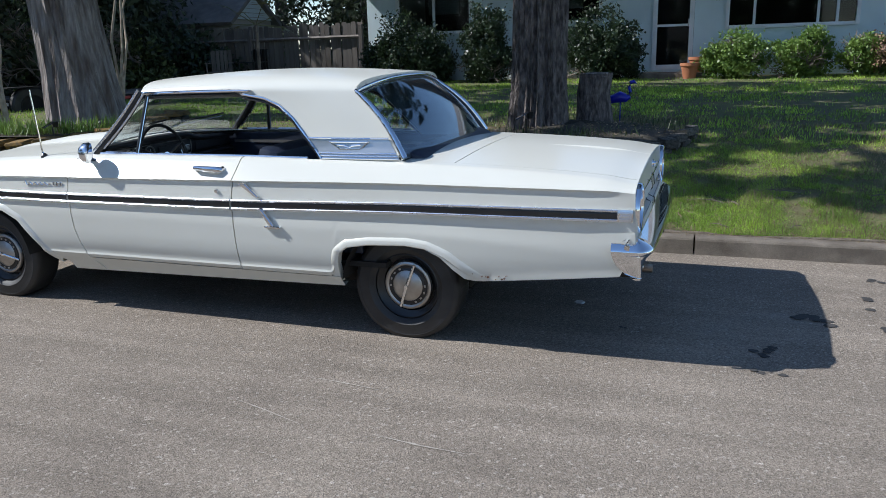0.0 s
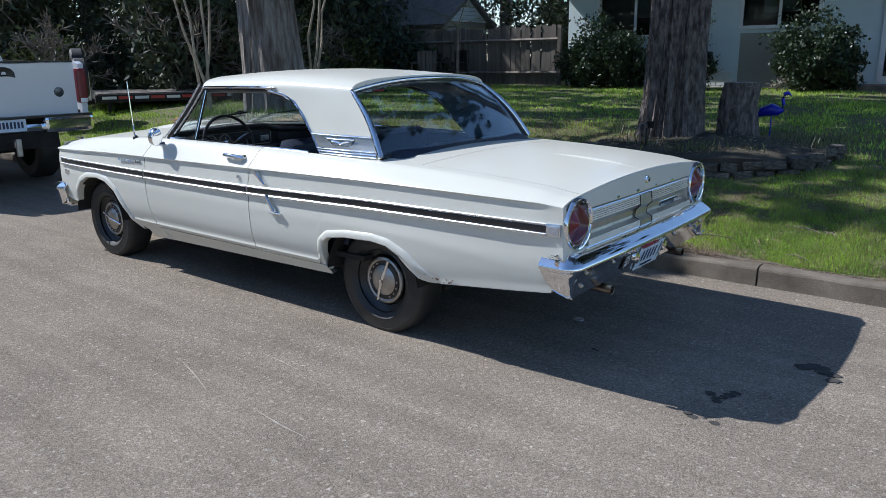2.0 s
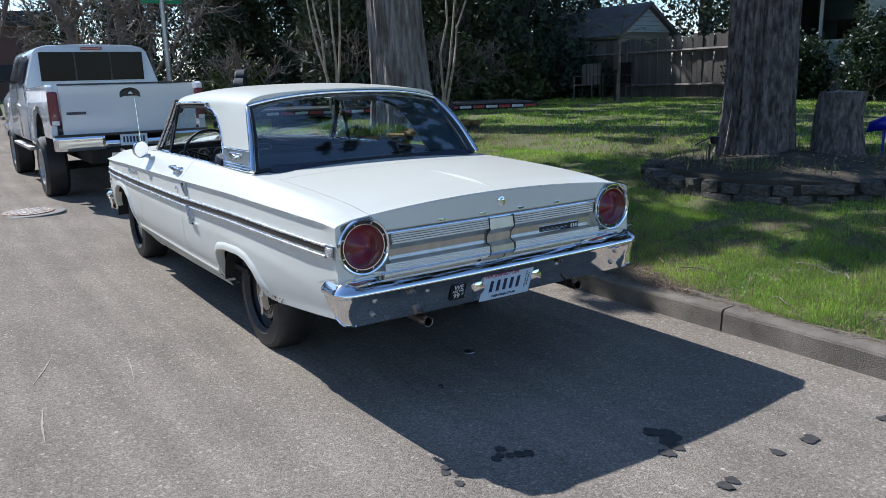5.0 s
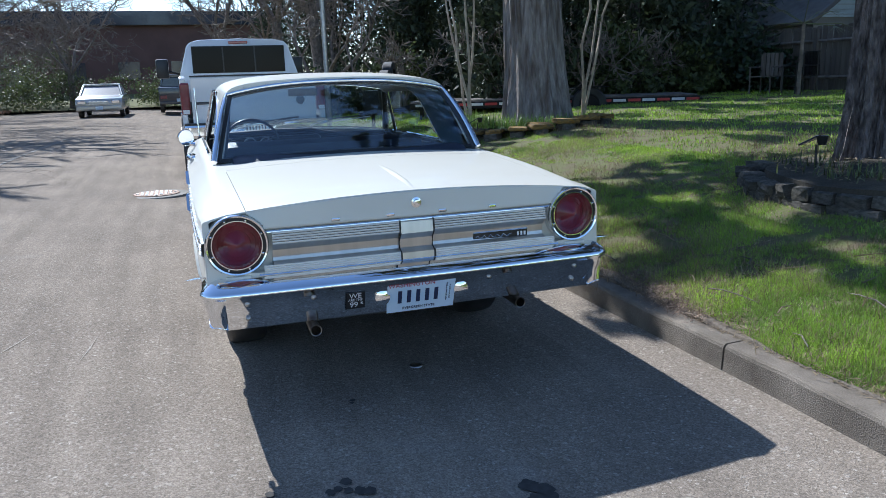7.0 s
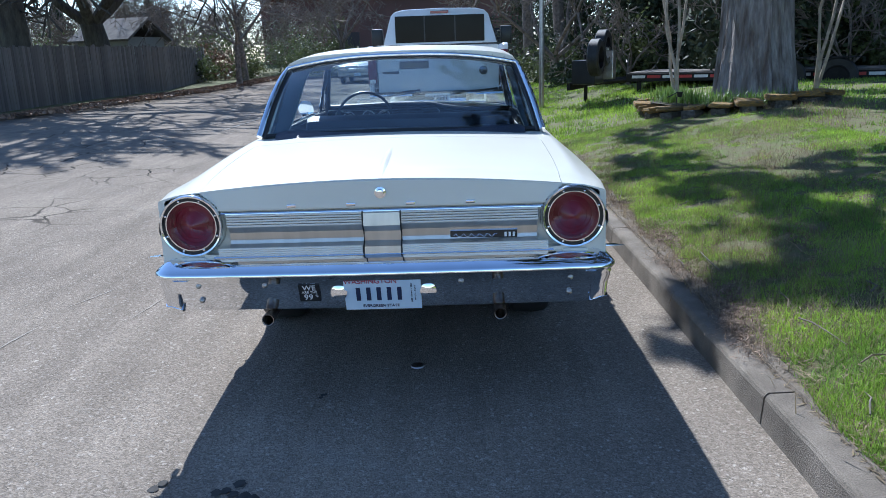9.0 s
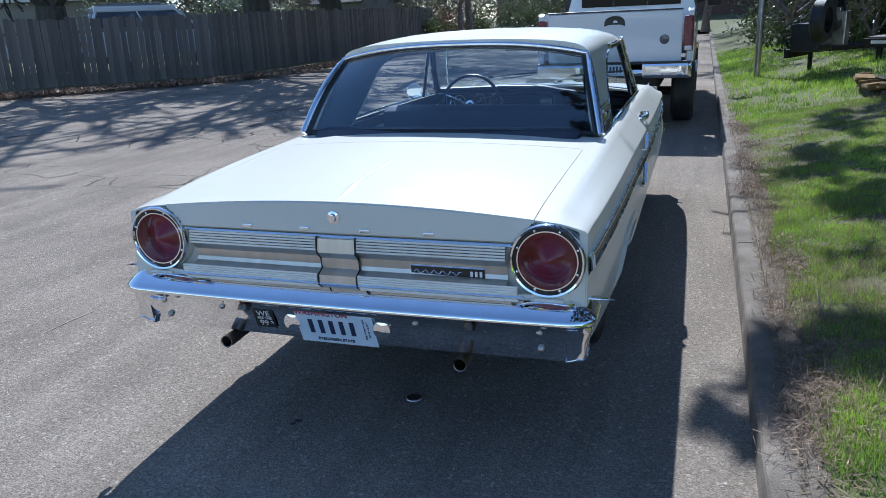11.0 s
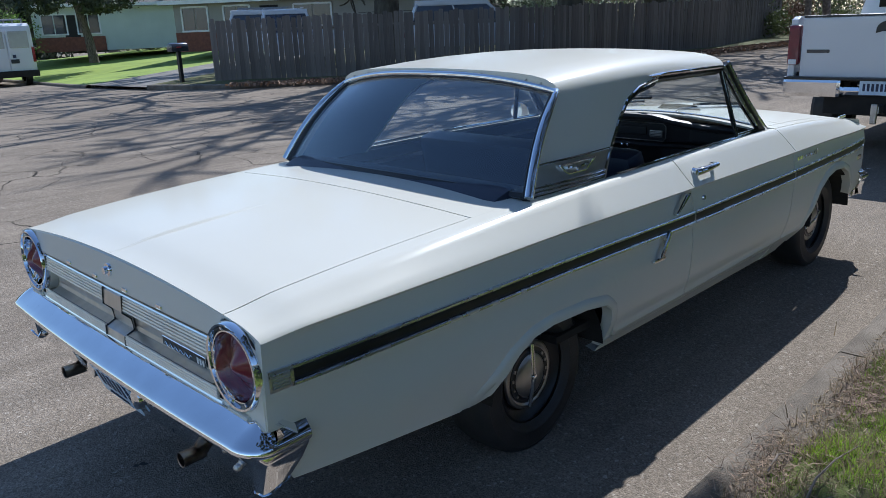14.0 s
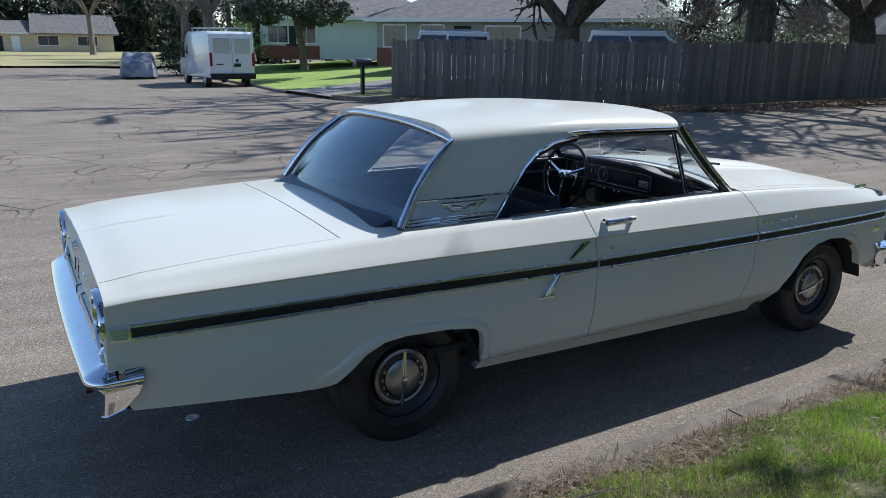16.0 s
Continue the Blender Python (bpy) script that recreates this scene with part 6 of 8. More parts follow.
def tuft(name, centres, count, length, mat, label, category, seed, width=0.012, spread=0.10):
    rng = np.random.default_rng(seed)
    v = []
    for x, y, z in centres:
        for _ in range(count):
            a, t = rng.uniform(0, 2 * math.pi), rng.uniform(0.05, 0.9)
            ln = length * rng.uniform(0.5, 1.1)
            bx, by = x + rng.normal() * spread, y + rng.normal() * spread
            d = np.array([math.cos(a) * math.sin(t), math.sin(a) * math.sin(t), math.cos(t)])
            s = np.array([-math.sin(a), math.cos(a), 0]) * width / 2
            p0 = np.array([bx, by, z])
            p1 = p0 + d * ln * 0.6
            p2 = p0 + d * ln + np.array([0, 0, -0.25 * ln * t])
            v += [p0 - s, p0 + s, p1 + s * 0.8, p1 - s * 0.8, p1 - s * 0.8, p1 + s * 0.8, p2 + s * 0.1, p2 - s * 0.1]
    ob = fast_mesh(name, np.array(v), 4, mat)
    return tagged(ob, label, category, kind="stuff")


rng = np.random.default_rng(77)
tuft("bulb_leaves", [(-7.45 + 1.15 * math.cos(a), 4.6 + 1.15 * math.sin(a), 0.62) for a in np.linspace(-2.6, 0.9, 22)], 80, 0.24, M_LEAFB, "clumps of strappy green bulb leaves in the stone ring", "plant", 4)
tuft("bed_grass", [(-0.05 + r * math.cos(a), 4.45 + r * math.sin(a), 0.64) for a, r in zip(rng.uniform(0, 6.28, 45), rng.uniform(0.6, 1.25, 45))], 14, 0.12, M_LEAFO, "dark tufts of grass round the fir", "plant", 5, 0.009)
tuft("edge_weeds", [(x, KERB_Y + 0.18 + rng.uniform(0, 0.12), 0.12) for x in np.linspace(-9, 3, 70)], 12, 0.09, M_STRAW, "dry straw and weeds hanging over the kerb", "grass", 6, 0.005, 0.08)

# saplings beside the cedar
def sapling(x, y, z, tips, seed, label):
    t = thing("sapling", label, "sapling", "thin bare stems", (x, y, z))
    rng = np.random.default_rng(seed)
    for dx, dy, h in tips:
        pts = [(0, 0, -0.1)]
        for k in range(1, 7):
            f = k / 6
            pts.append((dx * f + rng.normal() * 0.03, dy * f + rng.normal() * 0.03, h * f))
        part("stem", tube(pts, [0.026, 0.024, 0.022, 0.020, 0.017, 0.013, 0.007], 7), M_STEM, t, smooth=True)
    return t


sapling(-7.9, 3.75, 0.55, ((-0.25, -0.45, 3.2), (0.1, -0.15, 3.6), (0.05, 0.12, 3.4), (-0.7, -0.3, 3.0)), 1, "clump of thin pale bare stems beside the cedar")
sapling(-7.7, 5.75, 0.68, ((0.0, 0.15, 3.6), (0.02, 0.50, 3.2), (-0.1, 0.95, 3.4)), 2, "thin pale leaning stems beside the cedar")

# blue garden bird, plain shape
bm = tube([(-0.15, 0, 0.20), (-0.10, 0, 0.255), (0.0, 0, 0.285), (0.07, 0, 0.27), (0.10, 0, 0.285), (0.115, 0, 0.34), (0.10, 0, 0.41), (0.115, 0, 0.455), (0.15, 0, 0.465), (0.185, 0, 0.44)], [0.008, 0.05, 0.068, 0.05, 0.03, 0.019, 0.017, 0.024, 0.02, 0.006], 12)
for y in (-0.02, 0.02):
    cone(bm, (0.0, y, -0.12), (0.0, y, 0.25), 0.006, 0.006, 6)
bird = part("lawn_flamingo", bm, M_BLUE, smooth=True)
bird.matrix_basis = pose(0.43, 5.15, 0.66, 0, 0, 10)
tagged(bird, "cobalt blue plastic flamingo standing in the lawn", "garden ornament")

# solar path lamps
def spot_lamp(x, y, z, turn):
    t = thing("solar_lamp", "small black solar spot lamp on a stake", "garden lamp", "solar lamps", (x, y, z), turn)
    part("stake", tube([(0, 0, -0.1), (0, 0, 0.17)], 0.010, 8), M_BLACK, t)
    bm = bmesh.new()
    box(bm, (0, 0, 0), (0.15, 0.11, 0.012), 0.003, Matrix.Translation((-0.05, 0, 0.20)) @ Matrix.Rotation(-0.5, 4, "Y"))
    part("solar_panel", bm, M_DKCAR, t)
    part("lamp_head", lathe([(0.0, 0.0), (0.03, 0.0), (0.045, 0.07), (0.04, 0.07), (0.0, 0.05)], (0.04, 0, 0.17), "z", 16), M_BLACK, t, smooth=True)


spot_lamp(-0.40, 3.72, 0.64, 20)
spot_lamp(-6.75, 3.40, 0.55, 60)


# ---- the pale blue house ----
house = thing("house", "single-storey pale blue house with white trim and dark windows", "house", at=(0, 0, 0))
HY, HT = 13.2, 0.2
openings = [(-5.85, -3.95, 1.95, 3.0), (-2.55, -0.95, 2.08, 3.0), (0.14, 0.99, 1.03, 3.05), (1.62, 4.12, 1.84, 3.0)]
x0, x1, zb, zt = -6.63, 9.0, 0.6, 3.35
xs = x0
for a, b, c, d in openings:
    part("wall", boxes((((xs + a) / 2, HY + HT / 2, (zb + zt) / 2), (a - xs, HT, zt - zb))), M_WALL, house)
    part("wall", boxes((((a + b) / 2, HY + HT / 2, (zb + c) / 2), (b - a, HT, c - zb))), M_WALL, house)
    part("wall", boxes((((a + b) / 2, HY + HT / 2, (d + zt) / 2), (b - a, HT, zt - d))), M_WALL, house)
    xs = b
part("wall", boxes((((xs + x1) / 2, HY + HT / 2, (zb + zt) / 2), (x1 - xs, HT, zt - zb))), M_WALL, house)
for w in (((x0 + HT / 2, HY + 4.6, 1.95), (HT, 8.8, 2.8)), ((x1 - HT / 2, HY + 4.6, 1.95), (HT, 8.8, 2.8)), ((1.2, HY + 8.9, 1.95), (15.6, HT, 2.8))):
    part("wall", boxes(w), M_WALL, house)
# back wall, floor and ceiling: the rooms' shade is put into their near-black colour
part("back_room", boxes(((1.2, HY + 3.2, 2.0), (15.0, 0.1, 2.7)), ((1.2, HY + 1.8, 0.95), (15.0, 3.0, 0.06)), ((1.2, HY + 1.8, 3.3), (15.0, 3.0, 0.06))), M_WINDK, house, "near-black room surfaces that stand for unlit rooms behind the windows")
rows = [[(x0 - 0.5, HY - 0.7, 3.33), (x1 + 0.5, HY - 0.7, 3.33)], [(x0 - 0.5, HY + 4.5, 4.9), (x1 + 0.5, HY + 4.5, 4.9)], [(x0 - 0.5, HY + 9.7, 3.33), (x1 + 0.5, HY + 9.7, 3.33)]]
part("roof", sheet(rows, 0.15), M_ROOF, house, "grey shingle roof")
part("fascia", boxes(((1.2, HY - 0.7, 3.28), (16.6, 0.04, 0.18))), M_TRIMW, house)
for i, (a, b, c, d) in enumerate(openings):
    if i == 2:
        continue
    w = part("window", boxes(((a + 0.03, HY - 0.01, (c + d) / 2), (0.07, 0.08, d - c)), ((b - 0.03, HY - 0.01, (c + d) / 2), (0.07, 0.08, d - c)), (((a + b) / 2, HY - 0.01, d - 0.03), (b - a - 0.14, 0.08, 0.07)), (((a + b) / 2, HY - 0.02, c + 0.03), (b - a - 0.14, 0.11, 0.07))), M_TRIMW, house, "white-framed window")
    bars = (0.5,) if i < 2 else (0.22, 0.70, 0.84)
    for f in bars:
        part("mullion", boxes(((a + (b - a) * f, HY, (c + d) / 2), (0.05, 0.05, d - c - 0.14))), M_TRIMW, w)
    part("pane", boxes((((a + b) / 2, HY + 0.03, (c + d) / 2), (b - a - 0.14, 0.006, d - c - 0.14))), M_WGLASS, w).visible_shadow = False
    if i < 2:
        part("blind", boxes((((a + b) / 2 + 0.2 * (i == 0), HY + 0.15, d - 0.3), ((b - a) * (0.45 if i else 0.4), 0.02, 0.6))), M_CLOTH, w)
part("panel", boxes(((-1.75, HY - 0.012, 1.42), (1.5, 0.02, 1.15))), M_GREYP, house, "grey-green panel under the window")
for x in (-3.05, -0.55):
    for k in range(12):
        part("brick", boxes(((x + 0.11 * (k % 2) + 0.23 * (k // 6), HY - 0.03, 0.80 + 0.075 * (k % 6)), (0.215, 0.05, 0.065)), bevel=0.004), M_TRIMW, house)
dr = part("front_door", boxes(((0.19, HY - 0.01, 2.05), (0.09, 0.10, 2.05)), ((0.94, HY - 0.01, 2.05), (0.09, 0.10, 2.05)), ((0.565, HY - 0.01, 3.03), (0.66, 0.10, 0.09)), ((0.565, HY + 0.0, 1.08), (0.66, 0.06, 0.10)), ((0.565, HY + 0.0, 1.95), (0.66, 0.04, 0.05))), M_TRIMW, house, "white-framed glass storm door")
part("pane", boxes(((0.565, HY + 0.01, 2.05), (0.66, 0.006, 1.9))), M_WGLASS, dr).visible_shadow = False
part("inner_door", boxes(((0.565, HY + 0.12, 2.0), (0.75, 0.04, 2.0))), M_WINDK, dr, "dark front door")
part("door_handle", boxes(((0.88, HY - 0.07, 2.0), (0.03, 0.04, 0.14)), bevel=0.006), M_STEEL, dr)
part("house_number", boxes(((1.42, HY - 0.012, 2.47), (0.035, 0.012, 0.10)), ((1.48, HY - 0.012, 2.47), (0.035, 0.012, 0.10))), M_BLACK, house, "dark number bars")
part("porch_step", boxes(((0.6, HY - 0.45, 0.90), (1.5, 0.9, 0.16)), ((0.6, HY - 1.05, 0.80), (1.7, 0.35, 0.14)), bevel=0.02), M_KERB, house, "concrete porch steps")
pot = tagged(part("flower_pot", lathe([(0.0, 0.0), (0.12, 0.0), (0.17, 0.24), (0.19, 0.25), (0.19, 0.31), (0.165, 0.31), (0.15, 0.26), (0.0, 0.26)], (0, 0, 0), "z", 24), M_TERRA, smooth=True), "terracotta flower pot on the porch step", "flower pot")
pot.matrix_basis = pose(1.12, HY - 0.6, 0.98)
pot2 = copy_thing(pot, pose(0.98, HY - 1.05, 0.87))
# chimney-less far gable and shed roof behind the garden fence
shed = thing("garden_shed", "low shed with a dark shingle gable behind the fence", "shed", at=(-11.2, 15.2, 0.8))
part("wall", boxes(((-1.75, 0, 0.90), (3.4, 2.1, 1.8))), M_GREYP, shed, "pale grey shed wall")
part("roof", sheet([[(0.18, -1.32, 1.70), (-3.7, -1.32, 1.70)], [(0.18, 0, 2.62), (-3.7, 0, 2.62)], [(0.18, 1.32, 1.70), (-3.7, 1.32, 1.70)]], 0.10), M_ROOF, shed, "dark shingle roof")
part("gable", prism([(-1.05, 1.80), (1.05, 1.80), (0.0, 2.52)], -0.05, 0.02, "x"), M_WALL, shed, "pale blue gable")
for k in range(5):
    part("gable_board", boxes(((0.026, 0, 1.86 + 0.12 * k), (0.012, 1.9 - 0.36 * k, 0.012))), M_GREYP, shed)


def shrub(x, y, z, blobs, leaves, size, mat, seed, label, clumps=60):
    t = thing("shrub", label, "shrub", "shrubs along the house", (x, y, z))
    rng = np.random.default_rng(seed)
    segs = []
    for k in range(7):
        limb_segments((0, 0, -0.1), (rng.normal() * 0.5, rng.normal() * 0.4, 1), 0.5, 0.02, 2, rng, segs, bend=0.2)
    limbs_object("branchwork", segs, M_TWIG, t)
    crown("foliage", blobs, leaves, size, mat, t, seed, clumps=clumps, spread=0.20, narrow=0.55, shell=0.5)
    return t


shrub(-5.15, 12.3, 0.86, [(0, 0, 0.75, 0.95, 0.7, 0.75), (-0.4, 0, 0.5, 0.6, 0.6, 0.5), (0.5, 0, 0.45, 0.55, 0.55, 0.45)], 8400, 0.075, M_LEAFD, 21, "dense dark green shrub against the pale wall")
shrub(-3.38, 12.3, 0.87, [(0, 0, 0.8, 0.52, 0.5, 0.8), (0.1, 0, 0.4, 0.5, 0.5, 0.45)], 7200, 0.075, M_LEAFD, 22, "narrow dark green shrub with lighter tips")
shrub(-0.80, 12.2, 0.88, [(0, 0, 0.68, 0.74, 0.7, 0.66), (0.25, 0, 0.4, 0.55, 0.6, 0.4)], 10400, 0.075, M_LEAFD, 23, "round dark green shrub beside the door")
shrub(1.85, 12.3, 0.85, [(0, 0, 0.42, 0.60, 0.5, 0.42)], 10400, 0.07, M_LEAFB, 24, "bright yellow-green rounded shrub under the window")
shrub(3.08, 12.3, 0.85, [(0, 0, 0.44, 0.50, 0.5, 0.44)], 9200, 0.07, M_LEAFB, 25, "bright yellow-green shrub under the window")
shrub(4.15, 12.3, 0.85, [(0, 0, 0.40, 0.45, 0.5, 0.40)], 7200, 0.07, M_LEAFB, 26, "small bright green shrub")
shrub(4.75, 12.0, 0.85, [(0, 0, 0.55, 0.5, 0.5, 0.6)], 5200, 0.06, M_LEAFL, 27, "reddish-brown twiggy shrub at the house corner")


# ---- board fences ----
def board_fence(name, path, height, label, seed, width=0.14, gap=0.006, back=1):
    f = tagged(new(name), label, "fence")
    rng = np.random.default_rng(seed)
    shapes = []
    for k in range(4):
        bm = bmesh.new()
        h = height * (1 + 0.012 * (k - 1.5))
        w = width - 0.002 * k
        ol = [(-w / 2, 0), (w / 2, 0), (w / 2 - 0.002, h - 0.03), (w / 2 - 0.025, h), (-w / 2 + 0.025, h), (-w / 2 + 0.003, h - 0.03)]
        b = prism(ol, -0.009, 0.009)
        mesh = bpy.data.meshes.new("board")
        b.to_mesh(mesh)
        b.free()
        bm.free()
        mesh.materials.append(M_FENCE)
        shapes.append(mesh)
    for (ax, ay, az), (bx, by, bz) in zip(path, path[1:]):
        ln = math.hypot(bx - ax, by - ay)
        n = int(ln / (width + gap))
        turn = math.degrees(math.atan2(by - ay, bx - ax))
        for i in range(n):
            u = (i + 0.5) / n
            ob = new("board", shapes[rng.integers(0, 4)])
            ob.matrix_basis = pose(ax + (bx - ax) * u, ay + (by - ay) * u, az + (bz - az) * u - 0.02 + rng.uniform(-0.02, 0.015), rng.normal() * 0.3, rng.normal() * 0.5, turn + rng.normal() * 0.8)
            ob.parent = f
        nx, ny = -(by - ay) / ln * 0.05 * back, (bx - ax) / ln * 0.05 * back
        for z in (0.35, height - 0.35):
            part("rail", tube([(ax + nx, ay + ny, az + z), (bx + nx, by + ny, bz + z)], 0.04, 4), M_FENCE, f)
        m = max(1, int(ln / 2.4))
        for i in range(m + 1):
            u = i / m
            px_, py_ = ax + (bx - ax) * u + nx * 1.6, ay + (by - ay) * u + ny * 1.6
            part("post", boxes(((px_, py_, az + (bz - az) * u + height * 0.45), (0.09, 0.09, height * 0.98))), M_FENCE, f)
    return f


FENCE = [(-9.15, -17.75, 0.17), (-15.4, -11.7, 0.20), (-21.7, -11.8, 0.27), (-27.2, -11.4, 0.30), (-38, -13.2, 0.40)]
board_fence("street_fence", FENCE, 1.78, "tall weathered grey board fence along the street corner", 3, back=1, gap=0.002)
board_fence("garden_fence", [(-6.7, 13.0, 0.82), (-13.0, 13.0, 0.80), (-19.0, 12.6, 0.7)], 1.5, "old brown board fence at the back of the garden", 4)

# ---- garden things in front of the back fence ----
palm = thing("palm", "small ragged palm with a thin trunk and few fronds", "palm", at=(-8.6, 11.3, 0.82))
part("trunk", tube([(0, 0, -0.1), (0.02, 0, 0.7), (0.0, 0.03, 1.45)], [0.05, 0.04, 0.035], 9), M_TWIG, palm, smooth=True)
rng = np.random.default_rng(31)
for k in range(9):
    a = 2 * math.pi * k / 9 + rng.uniform(-0.2, 0.2)
    el = rng.uniform(-0.2, 0.7)
    d = Vector((math.cos(a) * math.cos(el), math.sin(a) * math.cos(el), math.sin(el)))
    base = Vector((0, 0.03, 1.45))
    tip = base + d * rng.uniform(0.5, 0.8)
    fan = []
    for j in range(11):
        t = (j - 5) / 5 * 1.2
        side = d.cross(Vector((0, 0, 1))).normalized()
        w = (d * math.cos(t) + side * math.sin(t)).normalized()
        s = w.cross(d.cross(side)).normalized() * 0.007
        end = tip + w * 0.42 + Vector((0, 0, -0.14))
        fan += [tip - s, tip + s, end + s * 0.2, end - s * 0.2]
    fr = fast_mesh("frond", np.array([tuple(p) for p in fan]), 4, M_PALM, palm)
    part("frond_stalk", tube([base, tip], 0.008, 5), M_PALM, palm)


def lawn_chair(x, y, z, turn, mat, label):
    t = thing("garden_chair", label, "chair", "garden chairs", (x, y, z), turn)
    part("seat", boxes(*[((-0.2 + 0.1 * k, 0, 0.42), (0.08, 0.5, 0.025)) for k in range(5)], bevel=0.004), mat, t)
    part("backrest", boxes(*[((-0.27, -0.2 + 0.1 * k, 0.68), (0.025, 0.08, 0.5)) for k in range(5)], bevel=0.004), mat, t)
    for dx in (-0.24, 0.24):
        for dy in (-0.24, 0.24):
            part("leg", tube([(dx, dy, 0), (dx, dy, 0.62 if dx > 0 else 0.9)], 0.018, 6), mat, t)
    for dy in (-0.26, 0.26):
        part("arm_rest", boxes(((0, dy, 0.63), (0.52, 0.05, 0.025)), bevel=0.005), mat, t)


lawn_chair(-9.9, 11.6, 0.80, -70, M_FENCE, "weathered grey slatted garden chair by the back fence")
lawn_chair(-9.0, 11.7, 0.80, -100, M_BLACK, "dark slatted garden chair by the back fence")


# ---- the land across the street ----
def strip_land(name, front, back, mat, label, category, rows_n=5):
    """A sheet between two lines of points."""
    rows = []
    for k in range(rows_n):
        f = k / (rows_n - 1)
        rows.append([tuple(Vector(a).lerp(Vector(b), f)) for a, b in zip(front, back)])
    return tagged(part(name, sheet(rows), mat, smooth=True), label, category, kind="structure")


K1 = [(-7.75, -19.0, 0.22), (-8.8, -16.3, 0.22), (-14.7, -10.8, 0.24), (-21.5, -10.6, 0.27), (-30, -10.2, 0.3), (-44, -11.0, 0.35)]
strip_land("corner_verge", K1, [(-18.2, -24.2, 0.6), (-20.5, -25.5, 0.7), (-28, -30, 0.8), (-36, -26, 0.7), (-44, -24, 0.7), (-62, -22, 0.7)], M_SOIL, "bank of soil and dead leaves behind the street fence", "ground")
K2 = [(-8.15, -24.4, 0.03), (-8.5, -27, -0.05), (-9.6, -33, -0.22), (-9.9, -40, -0.26), (-9.9, -52, -0.1)]
strip_land("neighbour_lawn", K2, [(-18.6, -28.6, 0.6), (-24, -33, 0.8), (-26, -39, 0.85), (-28, -45, 0.9), (-32, -56, 0.9)], M_LAWN, "bright green mown lawn of the neighbour", "lawn")
strip_land("neighbour_drive", [(-7.6, -19.0, 0.16), (-8.05, -24.3, 0.04)], [(-18.2, -24.2, 0.6), (-18.6, -28.5, 0.61)], M_CONCRETE, "pale concrete driveway", "driveway", 3)
strip_land("far_lawn", [(40, -58, -0.08), (10, -58, -0.08), (-4, -58, -0.06), (-9, -56, -0.02), (-12, -60, 0.05)], [(60, -150, 0.15), (20, -150, 0.15), (-8, -150, 0.15), (-40, -150, 0.15), (-70, -150, 0.15)], M_DRY, "dry yellowish lawn before the far house", "lawn", 4)
strip_land("end_bank", [(-44, -11, 0.35), (-45, -6, 0.25), (-46, 0, 0.25), (-46, 2, 0.3)], [(-62, -22, 1.0), (-64, -8, 1.0), (-64, 2, 1.0), (-64, 6, 1.0)], M_SOIL, "planted bank at the end of the street", "ground", 4)


def kerb_line(pts, label):
    rows = []
    n = len(pts)
    for i, p in enumerate(pts):
        p = Vector(p)
        d = (Vector(pts[min(i + 1, n - 1)]) - Vector(pts[max(i - 1, 0)])).normalized()
        s = Vector((d.y, -d.x, 0))
        if s.dot(Vector((0, 0, 0)) - p) < 0:
            s = -s
        rows.append([p + s * 0.16 - Vector((0, 0, 0.25)), p + s * 0.15 - Vector((0, 0, 0.02)), p + s * 0.12, p - s * 0.05 + Vector((0, 0, 0.003)), p - s * 0.06 - Vector((0, 0, 0.2))])
    return tagged(part("kerb_far", sheet(rows), M_KERB), label, "kerb", kind="structure")


kerb_line(K1, "dirty concrete kerb below the leaf bank")
kerb_line(K2, "low concrete kerb of the neighbour's lawn")

# dead leaves along the fence foot
rng = np.random.default_rng(9)
pts = []
for (a, b) in zip(K1[1:], K1[2:]):
    n = int(260 * math.hypot(b[0] - a[0], b[1] - a[1]))
    f = rng.uniform(0, 1, n)
    off = np.abs(rng.normal(size=n)) * 0.5 + 0.02
    dx, dy = b[0] - a[0], b[1] - a[1]
    ln = math.hypot(dx, dy)
    pts.append(np.stack([a[0] + dx * f + dy / ln * off * 1.0, a[1] + dy * f - dx / ln * off * -1.0 * -1.0, a[2] + (b[2] - a[2]) * f + 0.02 + 0.03 * rng.uniform(size=n)], 1))
p = np.concatenate(pts)
tagged(fast_mesh("leaf_litter", leaf_faces(p, 0.11, rng, 0, 0.7), 4, M_LEAFL), "dead brown leaves heaped below the fence", "leaves", kind="stuff")


# ---- vehicles round about ----
def plain_wheel(parent, x, y, z, r, w, s, cap=None):
    wl = part("wheel", lathe([(0.0, w * 0.38), (r * 0.50, w * 0.36), (r * 0.58, w * 0.48), (r * 0.62, w * 0.44)], (x, y, z), "y", 24, s), cap or M_STEEL, parent, smooth=True)
    part("tyre", lathe([(r * 0.60, -w * 0.45), (r * 0.9, -w * 0.5), (r, -w * 0.36), (r, w * 0.36), (r * 0.9, w * 0.5), (r * 0.60, w * 0.45)], (x, y, z), "y", 28, s), M_RUBBER, wl, smooth=True)
    return wl


def bevelled(bm, w, seg=2):
    bmesh.ops.recalc_face_normals(bm, faces=bm.faces)
    bmesh.ops.bevel(bm, geom=bm.edges[:], offset=w, segments=seg, affect="EDGES", profile=0.6)
    return bm


